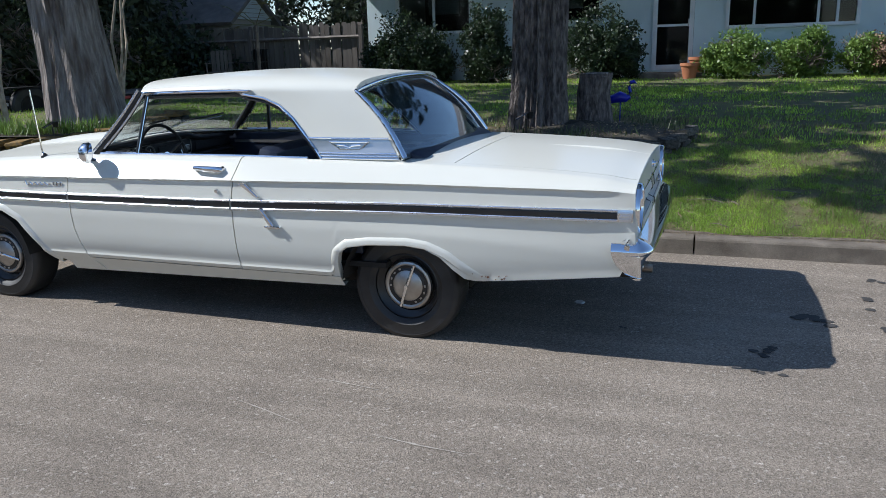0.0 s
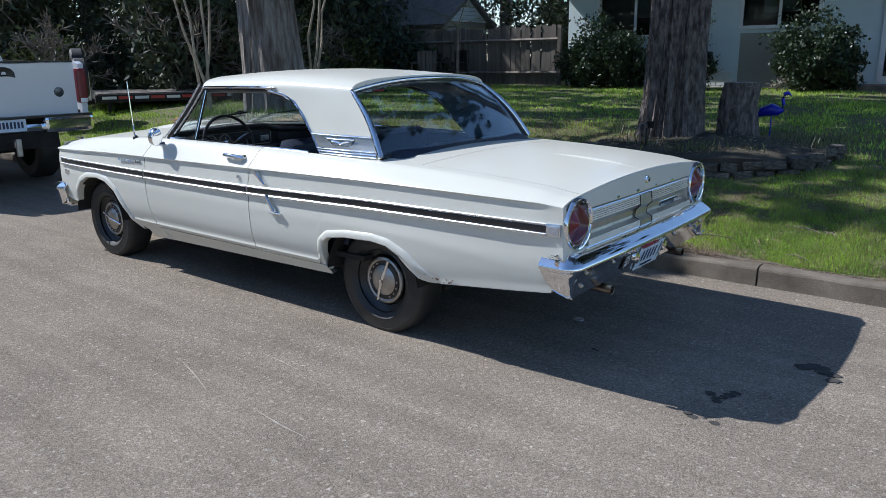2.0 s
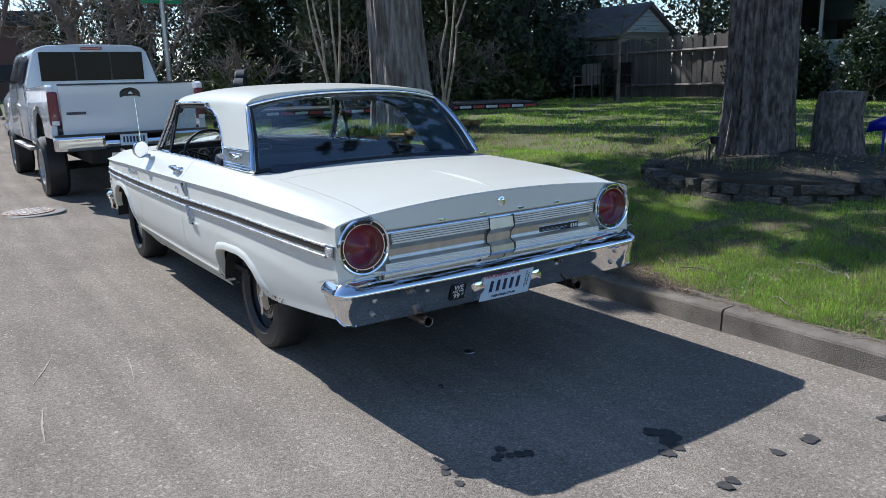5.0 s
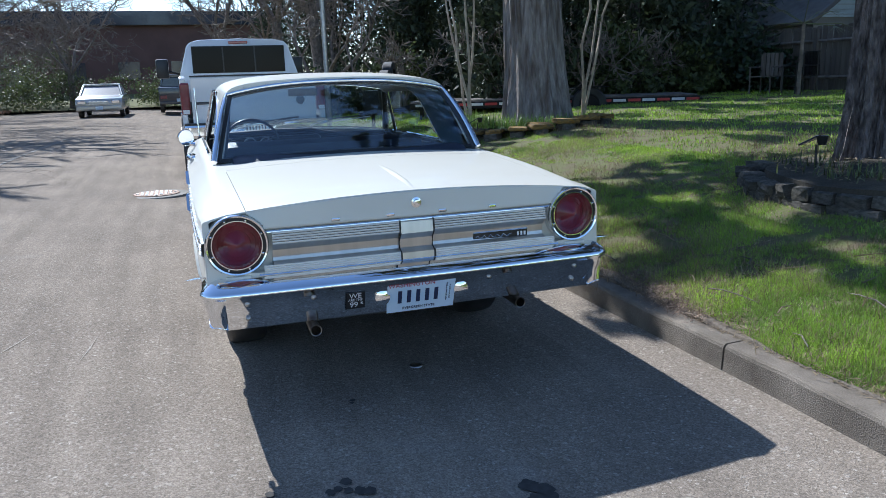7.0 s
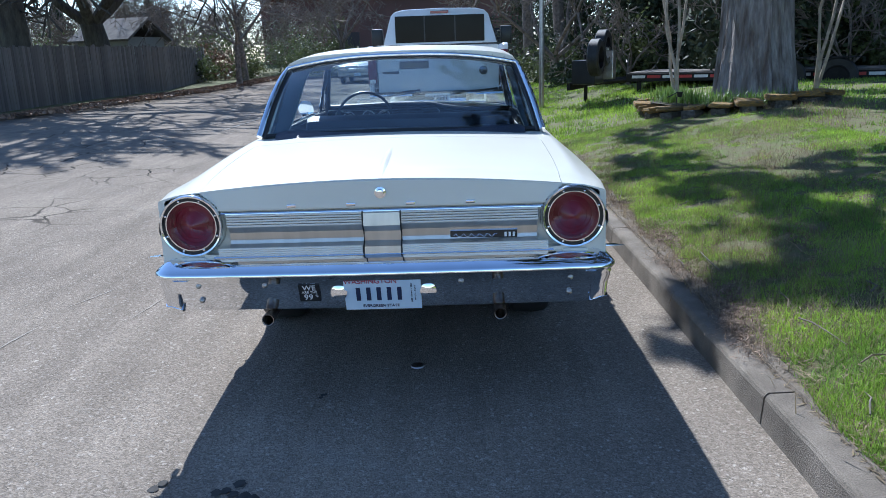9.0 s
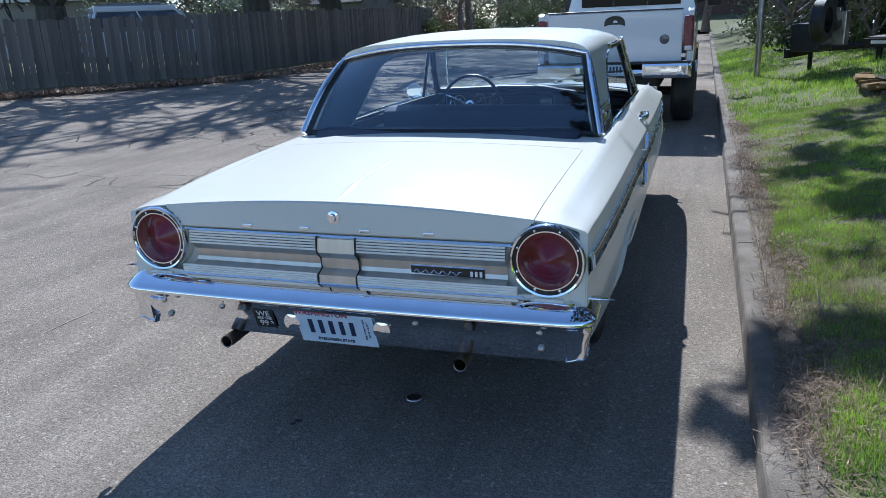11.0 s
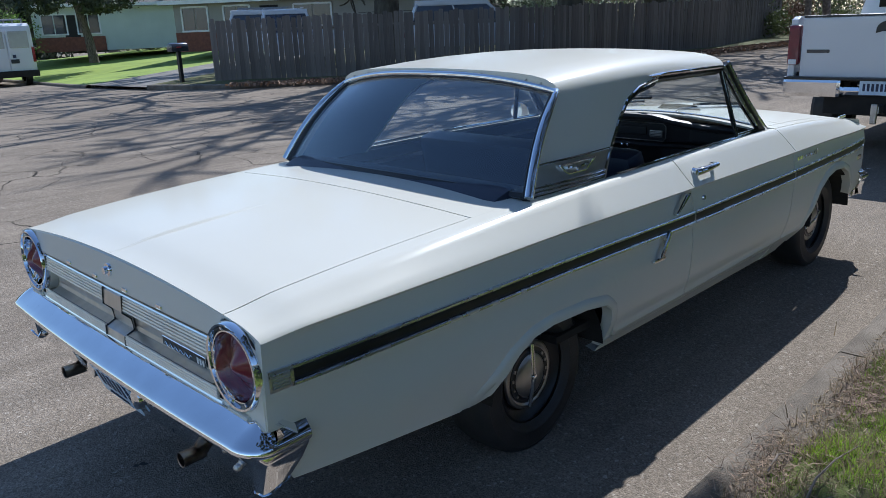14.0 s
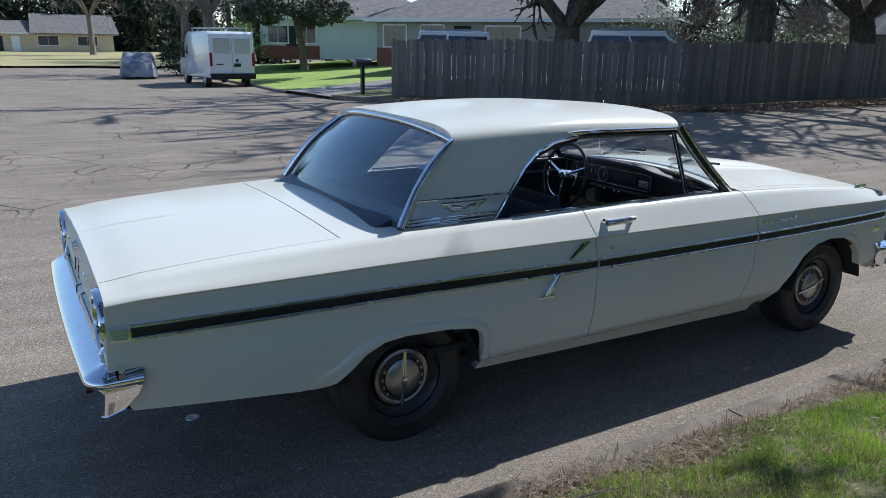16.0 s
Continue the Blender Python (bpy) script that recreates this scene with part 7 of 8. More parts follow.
# white heavy-duty pickup ahead of the car; local frame: rear at x = 0, forward -x
pk = thing("pickup_truck", "lifted white crew-cab pickup truck parked at the kerb", "pickup", at=(-6.60, 0.08, 0.0))
W = 0.96
for s in (-1, 1):
    ol = [(-2.15, 0.78), (-2.15, 1.50), (-0.10, 1.53), (-0.02, 1.50), (-0.02, 0.86), (-0.72, 0.86), (-0.80, 1.08), (-0.98, 1.24), (-1.35, 1.27), (-1.68, 1.18), (-1.84, 0.98), (-1.90, 0.80)]
    part("bed_side", bevelled(prism(ol, s * (W - 0.07), s * W), 0.012), M_TRUCK, pk, "white bed side")
    lamp = part("tail_lamp", boxes(((-0.03, s * (W - 0.055), 1.235), (0.10, 0.12, 0.42)), bevel=0.03), M_RED, pk, "tall red tail lamp")
    part("reverse_lamp", boxes(((0.014, s * (W - 0.055), 1.06), (0.02, 0.085, 0.055)), bevel=0.008), M_WHITE, lamp)
    for x in (-1.32, -5.25):
        plain_wheel(pk, x, s * 0.84, 0.42, 0.42, 0.30, s)
    ma = part("tow_mirror", boxes(((-4.25, s * 1.22, 1.72), (0.09, 0.22, 0.34)), bevel=0.03), M_BLACK, pk, "black towing mirror", smooth=True)
    part("mirror_arm", tube([(-4.25, s * 1.15, 1.68), (-4.25, s * 0.93, 1.62)], 0.02, 6), M_BLACK, ma)
    part("running_board", boxes(((-3.4, s * 0.93, 0.62), (2.2, 0.16, 0.05)), bevel=0.015), M_STEEL, pk)
tg = part("tailgate", boxes(((-0.045, 0, 1.20), (0.06, 2 * W - 0.26, 0.62)), bevel=0.012), M_TRUCK, pk, "white tailgate")
part("tailgate_cap", boxes(((-0.045, 0, 1.525), (0.07, 2 * W - 0.26, 0.022)), bevel=0.006), M_BLACK, tg, "black cap")
cup = [(0.13 * math.cos(a) - 0.01, 1.345 + (0.125 if math.sin(a) > 0 else 0.02) * abs(math.sin(a)) ** 0.6) for a in np.linspace(0, 2 * math.pi, 28, endpoint=False)]
part("gate_handle", sheet([[(-0.012, 0.02 + y, z) for y, z in cup], [(-0.006, 0.02 + 0.94 * y, 1.375 + 0.94 * (z - 1.375)) for y, z in cup], [(-0.014, 0.02 + 0.2 * y, 1.39 + 0.3 * (z - 1.375)) for y, z in cup]]), M_BLACK, tg, "black handle cup", smooth=True)
part("gate_badge", boxes(((-0.012, -0.655, 1.17), (0.010, 0.23, 0.035)), bevel=0.004), M_DKCAR, tg, "dark badge bar")
part("gate_badge", lathe([(0.0, 0.012), (0.055, 0.008), (0.06, 0.0)], (-0.016, 0.62, 1.17), "x", 20), M_DKCAR, tg, "dark oval badge")
bp = part("rear_bumper", boxes(((0.03, -0.66, 0.80), (0.13, 0.60, 0.20)), ((0.03, 0.66, 0.80), (0.13, 0.60, 0.20)), ((0.0, 0, 0.77), (0.10, 0.76, 0.10)), bevel=0.045), M_CHROME, pk, "chrome step bumper")
part("bumper_step", boxes(((0.02, 0, 0.895), (0.15, 1.9, 0.03)), bevel=0.008), M_BLACK, bp, "black bumper step")
pl = part("number_plate", boxes(((0.075, -0.02, 0.825), (0.006, 0.335, 0.168))), M_PLATE, pk, "pale number plate")
part("plate_writing", boxes(*[((0.08, -0.143 + 0.041 * k, 0.815), (0.003, 0.024, 0.075)) for k in range(7)]), M_INK, pl, "dark bars of the plate number")
part("hitch", boxes(((0.05, 0, 0.60), (0.20, 0.08, 0.08)), ((-0.10, 0, 0.64), (0.12, 0.9, 0.09)), ((0.16, 0, 0.56), (0.04, 0.06, 0.20)), bevel=0.01), M_STEEL, pk, "steel tow hitch")
ol = [(-W, 0.72), (-W - 0.01, 1.25), (-W + 0.02, 1.56), (-0.80, 2.02), (-0.74, 2.08), (-0.6, 2.115), (0, 2.13), (0.6, 2.115), (0.74, 2.08), (0.80, 2.02), (W - 0.02, 1.56), (W + 0.01, 1.25), (W, 0.72)]
cab = part("cab", bevelled(prism(ol, -2.22, -4.7, "x"), 0.03), M_TRUCK, pk, "white cab", smooth=True)
part("rear_glass", boxes(((-2.212, 0, 1.805), (0.02, 1.46, 0.42)), bevel=0.008), M_TINT, cab, "dark tinted rear glass")
for y in (-0.25, 0.25):
    part("glass_bar", boxes(((-2.198, y, 1.805), (0.012, 0.02, 0.42))), M_BLACK, cab)
part("brake_lamp", boxes(((-2.215, 0, 2.065), (0.04, 0.30, 0.045)), bevel=0.01), M_LAMP, cab, "third brake lamp")
for s in (-1, 1):
    for a, b in ((-2.45, -3.35), (-3.45, -4.45)):
        bm = bmesh.new()
        vs = [bm.verts.new(p) for p in ((a, s * 0.968, 1.58), (b, s * 0.968, 1.58), (b + (0.25 if b < -4 else 0), s * 0.838, 1.98), (a, s * 0.838, 1.98))]
        bm.faces.new(vs)
        bmesh.ops.solidify(bm, geom=bm.faces[:], thickness=0.012)
        part("side_glass", bm, M_DKCAR, cab, "dark side glass")
    for x in (-3.40, -2.35):
        part("door_seam", boxes(((x, s * (W + 0.004), 1.15), (0.008, 0.008, 0.8))), M_BLACK, cab)
ol = [(-W, 0.72), (-W, 1.30), (-0.85, 1.46), (0, 1.50), (0.85, 1.46), (W, 1.30), (W, 0.72)]
part("hood", bevelled(prism(ol, -4.65, -6.1, "x"), 0.04), M_TRUCK, pk, smooth=True)
part("front_bumper", boxes(((-6.18, 0, 0.75), (0.16, 1.98, 0.24)), bevel=0.03), M_CHROME, pk)
part("windscreen", sheet([[(-4.72, -0.76, 2.04), (-4.72, 0.76, 2.04)], [(-5.2, -0.84, 1.5), (-5.2, 0.84, 1.5)]], 0.01), M_DKCAR, pk)
part("chassis", boxes(((-3.0, 0, 0.62), (6.0, 1.1, 0.20)), ((-1.1, 0, 0.90), (2.1, 1.75, 0.10)), bevel=0.02), M_DARK, pk)
part("axle", cone(cone(bmesh.new(), (-1.32, -0.7, 0.42), (-1.32, 0.7, 0.42), 0.06, 0.06), (-1.5, 0, 0.42), (-1.14, 0, 0.42), 0.15, 0.15), M_DARK, pk)
for x in (-1.32, -5.25):
    for s in (-1, 1):
        part("wheel_housing", sheet([[(x + 0.50 * math.cos(a), s * yy, 0.55 + 0.62 * math.sin(a)) for a in np.linspace(0.2, math.pi - 0.2, 14)] for yy in (0.94, 0.55)]), M_DARK, pk)


def far_car(name, label, at, turn, length, width, body, cabin, mat, rear=True, category="car"):
    """A parked car from its side outlines; local forward is +x."""
    t = thing(name, label, category, at=at, turn=turn)
    part("body", bevelled(prism(body, -width / 2, width / 2), 0.05), mat, t, smooth=True)
    lo = [bm_p for bm_p in cabin]
    bm = bmesh.new()
    A = [bm.verts.new((x, -width / 2 * (0.93 if z < 1.1 else 0.78), z)) for x, z in lo]
    B = [bm.verts.new((x, width / 2 * (0.93 if z < 1.1 else 0.78), z)) for x, z in lo]
    bm.faces.new(A)
    bm.faces.new(B[::-1])
    for k in range(len(A)):
        bm.faces.new((A[k], A[(k + 1) % len(A)], B[(k + 1) % len(A)], B[k]))
    part("glasshouse", bm, M_DKCAR, t, "dark glass")
    zs = max(z for _, z in lo)
    xs_ = [x for x, z in lo if z > zs - 0.05]
    part("roof", boxes((((min(xs_) + max(xs_)) / 2, 0, zs + 0.01), (max(xs_) - min(xs_) + 0.14, width * 0.83, 0.17 if zs > 1.6 else 0.09)), bevel=0.04), mat, t)
    if zs > 1.7:
        for s in (-1, 1):
            part("roof_rail", tube([(min(xs_) + 0.2, s * width * 0.36, zs + 0.15), (max(xs_) - 0.2, s * width * 0.36, zs + 0.15)], 0.022, 6), M_STEEL, t, "grey roof rail")
    for s in (-1, 1):
        low = [p for p in lo if p[1] < zs - 0.1]
        for f in (0, -1):
            b0 = low[f]
            tp = min(((x, z) for x, z in lo if z > zs - 0.05), key=lambda q: abs(q[0] - b0[0]))
            part("pillar", tube([(b0[0], s * width / 2 * 0.92, b0[1]), (tp[0], s * width / 2 * 0.785, tp[1])], 0.05, 6), mat, t)
        part("pillar", tube([((lo[0][0] + lo[-1][0]) / 2, s * width / 2 * 0.935, low[0][1]), ((min(xs_) + max(xs_)) / 2, s * width / 2 * 0.79, zs)], 0.025, 6), mat, t)
        for x in (-length * 0.29, length * 0.30):
            plain_wheel(t, x, s * (width / 2 - 0.10), 0.32, 0.32, 0.2, s)
        part("tail_lamp", boxes(((-length / 2 - 0.005, s * width * 0.38, 0.78), (0.05, width * 0.16, 0.16)), bevel=0.02), M_RED, t, "red tail lamp")
        part("head_lamp", boxes(((length / 2 - 0.01, s * width * 0.36, 0.70), (0.06, width * 0.18, 0.14)), bevel=0.02), M_CHROME, t, "clear head lamp")
    part("bumper", boxes(((-length / 2, 0, 0.50), (0.12, width * 0.96, 0.16)), bevel=0.04), mat, t)
    part("bumper", boxes(((length / 2, 0, 0.46), (0.12, width * 0.96, 0.18)), bevel=0.04), mat, t)
    part("grille", boxes(((length / 2 + 0.01, 0, 0.66), (0.04, width * 0.42, 0.14)), bevel=0.01), M_STEEL, t, "grille")
    part("number_plate", boxes(((-length / 2 - 0.065, 0, 0.62), (0.01, 0.3, 0.15))), M_PLATE, t)
    part("number_plate", boxes(((length / 2 + 0.065, 0, 0.44), (0.01, 0.3, 0.15))), M_PLATE, t)
    return t


SEDAN = [(-2.65, 0.35), (-2.70, 0.80), (-2.5, 0.96), (-1.5, 1.0), (1.2, 1.0), (2.5, 0.86), (2.68, 0.66), (2.66, 0.32)]
SEDAN_C = [(-1.75, 0.98), (-1.05, 1.43), (0.35, 1.45), (1.25, 0.98)]
far_car("sedan", "silver-white four-door sedan parked facing along the street", (-36.0, -4.35, 0.14), 0, 5.4, 1.95, SEDAN, SEDAN_C, M_SILVER)
TRUCK = [(-2.7, 0.55), (-2.72, 1.25), (-0.9, 1.25), (-0.9, 1.30), (1.2, 1.28), (2.6, 1.18), (2.7, 0.9), (2.68, 0.5)]
TRUCK_C = [(-0.85, 1.05), (-0.80, 1.78), (0.5, 1.80), (1.2, 1.05)]
far_car("old_pickup", "old dark pickup truck parked far up the street", (-39.0, -0.9, 0.14), 180, 5.4, 1.95, TRUCK, TRUCK_C, M_DKCAR, category="pickup")
SUV = [(-2.2, 0.4), (-2.25, 1.05), (-1.9, 1.12), (1.1, 1.10), (2.1, 1.0), (2.2, 0.7), (2.2, 0.4)]
SUV_C = [(-2.1, 1.05), (-1.85, 1.72), (0.35, 1.74), (1.15, 1.05)]
far_car("suv", "white estate car with dark glass parked behind the fence", (-17.1, -15.0, 0.46), 138, 4.5, 1.8, SUV, SUV_C, M_TRUCK)
far_car("suv", "white car parked nose-on behind the fence corner", (-13.6, -20.6, 0.40), 60, 4.5, 1.8, SUV, SUV_C, M_TRUCK)
far_car("hatchback", "small white car standing on the driveway", (-14.5, -21.9, 0.45), 150, 4.2, 1.75, SUV, SUV_C, M_TRUCK)

# cargo van, heading away down the side street
van = thing("cargo_van", "white high-roof cargo van with a roof rack, parked", "van", at=(-8.45, -33.4, -0.34), turn=-89)
van.scale = (1.1, 1.1, 1.1)
ol = [(0.0, 0.40), (-0.02, 1.2), (0.05, 2.25), (0.25, 2.36), (3.6, 2.36), (4.1, 2.15), (4.7, 1.45), (5.4, 1.15), (5.5, 0.9), (5.5, 0.35)]
part("body", bevelled(prism(ol, -0.98, 0.98), 0.07), M_TRUCK, van, "white van body", smooth=True)
for y in (-0.44, 0.44):
    part("rear_door", boxes(((-0.03, y, 1.30), (0.03, 0.84, 1.60)), bevel=0.012), M_TRUCK, van)
    part("blanked_window", boxes(((-0.045, y, 1.75), (0.02, 0.70, 0.62)), bevel=0.02), M_SILVER, van, "grey blanked window")
for s in (-1, 1):
    part("tail_lamp", boxes(((-0.02, s * 0.91, 1.18), (0.06, 0.12, 0.56)), bevel=0.02), M_LAMP, van, "red tail lamp")
    plain_wheel(van, 1.0, s * 0.86, 0.34, 0.34, 0.24, s)
    plain_wheel(van, 4.55, s * 0.86, 0.34, 0.34, 0.24, s)
    part("side_mirror", boxes(((4.15, s * 1.10, 1.35), (0.10, 0.16, 0.34)), bevel=0.03), M_BLACK, van)
    part("cab_window", boxes(((4.1, s * 0.975, 1.55), (0.75, 0.02, 0.45)), bevel=0.03), M_DKCAR, van, "dark cab window")
    part("rack_rail", tube([(0.3, s * 0.8, 2.50), (3.5, s * 0.8, 2.50)], 0.025, 6), M_STEEL, van)
for k in range(4):
    part("rack_bar", tube([(0.35 + k, -0.8, 2.50), (0.35 + k, 0.8, 2.50)], 0.02, 6), M_STEEL, van)
    for s in (-1, 1):
        part("rack_foot", boxes(((0.35 + k, s * 0.8, 2.43), (0.05, 0.05, 0.14))), M_STEEL, van)
part("bumper", boxes(((-0.08, 0, 0.48), (0.22, 1.94, 0.24)), bevel=0.04), M_DARK, van, "dark rear bumper")
part("badge", boxes(((-0.05, 0.55, 0.98), (0.012, 0.30, 0.05))), M_INK, van)
part("emblem", boxes(((-0.05, -0.20, 1.14), (0.012, 0.12, 0.12))), M_INK, van)
part("number_plate", boxes(((-0.055, -0.2, 0.95), (0.01, 0.30, 0.15))), M_DKCAR, van, "dark number plate")

# car under a silver cover
bm = bmesh.new()
bmesh.ops.create_grid(bm, x_segments=28, y_segments=16, size=1.0)
for v in bm.verts:
    x, y = v.co.x * 2.3, v.co.y * 1.05
    top = lerp(x, ((-2.3, 0.85), (-1.6, 1.0), (-0.9, 1.42), (0.5, 1.45), (1.3, 1.05), (2.3, 0.8)))
    ex, ey = max(0, abs(v.co.x) - 0.90) / 0.10, max(0, abs(v.co.y) - 0.78) / 0.22
    z = top * (1 - 0.85 * max(ex, ey) ** 1.3) + 0.10 * noise.noise((x * 2.2, y * 2.6, 2)) + 0.07 * noise.noise((x * 6, y * 6, 5))
    v.co = Vector((x * (0.96 + 0.04 * noise.noise((x, y * 4, 1))), y, max(0.12, z)))
tarp = part("car_cover", bm, M_TARP, smooth=True)
tarp.matrix_basis = pose(-6.1, -45.5, -0.38, 0, 0, 80)
tagged(tarp, "parked car under a crumpled silver cover", "covered car")


# ---- flatbed trailer behind the cedar; local x runs along the deck ----
tr = thing("flatbed_trailer", "black flatbed trailer with wooden deck and red-white tape", "trailer", at=(-11.75, 3.75, 0.0), turn=66)
for k in range(7):
    part("deck_plank", boxes(((3.1, 0.15 + 0.30 * k, 0.90), (6.0, 0.29, 0.045)), bevel=0.006), M_FENCE, tr, "weathered deck plank")
fr = part("frame", boxes(((3.1, 0.0, 0.82), (6.1, 0.07, 0.15)), ((3.1, 2.1, 0.82), (6.1, 0.07, 0.15)), ((0.08, 1.05, 0.82), (0.07, 2.1, 0.15)), ((6.1, 1.05, 0.82), (0.07, 2.1, 0.15)), bevel=0.01), M_DARK, tr, "black steel frame")
for k in range(20):
    part("tape", boxes(((0.3 + 0.30 * k, -0.038, 0.835), (0.26, 0.006, 0.055))), M_TAPER if k % 2 else M_TAPE, fr, "red tape" if k % 2 else "white tape")
for x in (3.0, 3.85):
    for y, s in ((-0.16, -1), (2.26, 1)):
        plain_wheel(tr, x, y, 0.78, 0.36, 0.22, s, M_DARK)
    part("mud_guard", boxes(((x, -0.16, 1.13), (0.8, 0.26, 0.02)), bevel=0.006), M_DARK, tr)
part("tongue", tube([(-0.83, -0.34, 0.72), (0.1, 0.2, 0.78)], 0.05, 4), M_DARK, tr)
part("tongue", tube([(-0.83, -0.34, 0.72), (0.1, 1.9, 0.78)], 0.05, 4), M_DARK, tr)
part("jack", tube([(-0.70, -0.34, 0.22), (-0.70, -0.34, 1.3)], 0.04, 8), M_DARK, tr)
part("tool_box", boxes(((-0.48, -1.04, 0.98), (0.45, 0.75, 0.45)), bevel=0.02), M_BLACK, tr, "black tool box")
for y, z in ((-1.44, 1.25), (-0.89, 1.42)):
    part("spare_tyre", lathe([(0.20, -0.10), (0.30, -0.11), (0.34, -0.08), (0.34, 0.08), (0.30, 0.11), (0.20, 0.10)], (-0.23, y, z), "x", 24), M_RUBBER, tr, "spare tyre", smooth=True)
part("winch", boxes(((-0.18, -0.64, 1.1), (0.25, 0.25, 0.55)), ((-0.18, -0.64, 1.4), (0.08, 0.35, 0.08)), bevel=0.02), M_STEEL, tr)
part("front_bar", boxes(((-0.75, -0.84, 0.72), (0.07, 1.2, 0.14)), bevel=0.01), M_DARK, tr)
for k in range(4):
    part("tape", boxes(((-0.788, -1.29 + 0.3 * k, 0.72), (0.006, 0.26, 0.055))), M_TAPER if k % 2 else M_TAPE, tr)
part("tail_ramp", boxes(((6.4, 1.05, 0.80), (0.5, 2.0, 0.06)), bevel=0.01), M_DARK, tr)
part("landing_leg", boxes(((0.3, 0.05, 0.55), (0.08, 0.08, 0.5)), ((5.9, 0.05, 0.62), (0.08, 0.08, 0.4)), ((5.9, 2.05, 0.62), (0.08, 0.08, 0.4))), M_DARK, tr)

# street sign on a grey post
sp = thing("street_sign", "grey steel post with green street name plates", "street sign", at=(-12.4, 2.15, 0.20))
part("post", tube([(0, 0, -0.2), (0, 0, 3.3)], 0.055, 10), M_STEEL, sp, smooth=True)
part("name_plate", boxes(((0, 0, 3.02), (0.03, 0.80, 0.22)), bevel=0.004), M_GREENS, sp, "green name plate")
part("name_plate", boxes(((0, 0, 3.27), (0.75, 0.03, 0.22)), bevel=0.004), M_GREENS, sp, "green name plate")
part("plate_writing", boxes(((0.02, -0.05, 3.02), (0.006, 0.5, 0.09))), M_WHITE, sp, "white writing bar")

# mailbox
mb = thing("mailbox", "dark metal mailbox on a black post by the driveway", "mailbox", at=(-8.5, -18.55, 0.12), turn=10)
part("post", boxes(((0, 0, 0.48), (0.10, 0.10, 1.0)), bevel=0.006), M_BLACK, mb)
part("box", bevelled(prism([(-0.11, 0.98), (0.11, 0.98), (0.11, 1.12), (0.08, 1.19), (0, 1.215), (-0.08, 1.19), (-0.11, 1.12)], -0.28, 0.28, "x"), 0.008), M_DKCAR, mb, "dark metal box", smooth=True)
part("flag", boxes(((0.05, 0.12, 1.10), (0.16, 0.008, 0.03))), M_TAPER, mb)


# ---- houses in the distance ----
def far_house(name, label, at, turn, length, depth, wall, wall_mat, roof_rise, windows, doors=(), eave=0.5, garage=(), brick=None):
    """A low house; local x along its front, front face at y = 0 looking to -y."""
    h = thing(name, label, "house", "houses of the street", at, turn)
    part("wall", boxes(((0, depth / 2, wall / 2), (length, depth, wall))), wall_mat, h, "painted walls")
    if brick:
        part("brick_face", boxes((((brick[0] + brick[1]) / 2, -0.02, brick[2] / 2), (brick[1] - brick[0], 0.06, brick[2]))), M_BRICK, h, "red brick facing")
    a, b = length / 2 + eave, depth + 2 * eave
    rows = [[(-a, -eave, wall - 0.05), (a, -eave, wall - 0.05)], [(-a + roof_rise * 1.6, depth / 2, wall + roof_rise), (a - roof_rise * 1.6, depth / 2, wall + roof_rise)], [(-a, depth + eave, wall - 0.05), (a, depth + eave, wall - 0.05)]]
    bm = sheet(rows, 0.15)
    part("roof", bm, M_ROOF, h, "grey shingle roof")
    for s in (-1, 1):
        bm = bmesh.new()
        v = [bm.verts.new(p) for p in ((s * a, -eave, wall - 0.05), (s * a, depth + eave, wall - 0.05), (s * (a - roof_rise * 1.6), depth / 2, wall + roof_rise))]
        bm.faces.new(v)
        part("roof_hip", bm, M_ROOF, h)
    part("fascia", boxes(((0, -eave, wall - 0.08), (2 * a, 0.04, 0.18))), M_TRIMW, h)
    for x, z, w, hh in windows:
        wd = part("window", boxes(((x - w / 2, -0.03, z), (0.08, 0.06, hh)), ((x + w / 2, -0.03, z), (0.08, 0.06, hh)), ((x, -0.03, z + hh / 2), (w, 0.06, 0.08)), ((x, -0.04, z - hh / 2), (w + 0.1, 0.08, 0.08))), M_TRIMW, h, "white window frame")
        part("pane", boxes(((x - w / 4, -0.012, z), (w / 2 - 0.06, 0.02, hh - 0.08)), ((x + w / 4, -0.012, z), (w / 2 - 0.06, 0.02, hh - 0.08))), M_DKCAR, wd, "dark panes")
    for x, w, hh, mat in doors:
        part("door", boxes(((x, -0.02, hh / 2), (w, 0.05, hh)), bevel=0.01), mat, h, "house door")
    for x, w, hh in garage:
        g = part("garage_door", boxes(((x, -0.02, hh / 2), (w, 0.05, hh)), bevel=0.01), M_GREYP, h, "panelled garage door")
        for k in range(3):
            part("panel_groove", boxes(((x, -0.048, hh * (k + 1) / 4), (w, 0.008, 0.02))), M_BLACK, g)
    return h


cream = far_house("house_cream", "long cream house with grey roof beyond the side street", (-1.2, -119, 0.1), 176, 26, 9, 2.5, M_CREAM, 1.7, [(-11.0, 1.5, 1.6, 1.1), (-5.4, 1.4, 4.2, 1.5), (4.6, 1.5, 2.6, 1.3), (9.6, 1.5, 2.6, 1.3)], [(0.6, 1.0, 2.1, M_TRIMW), (-1.4, 0.9, 2.0, M_WINDK)])
part("wing_roof", sheet([[(2.4, -0.75, 2.5), (13.8, -0.75, 2.5)], [(2.4, 4.6, 5.2), (13.2, 4.6, 5.2)], [(2.4, 9.8, 2.5), (13.8, 9.8, 2.5)]], 0.15), M_ROOF, cream, "taller grey wing roof")
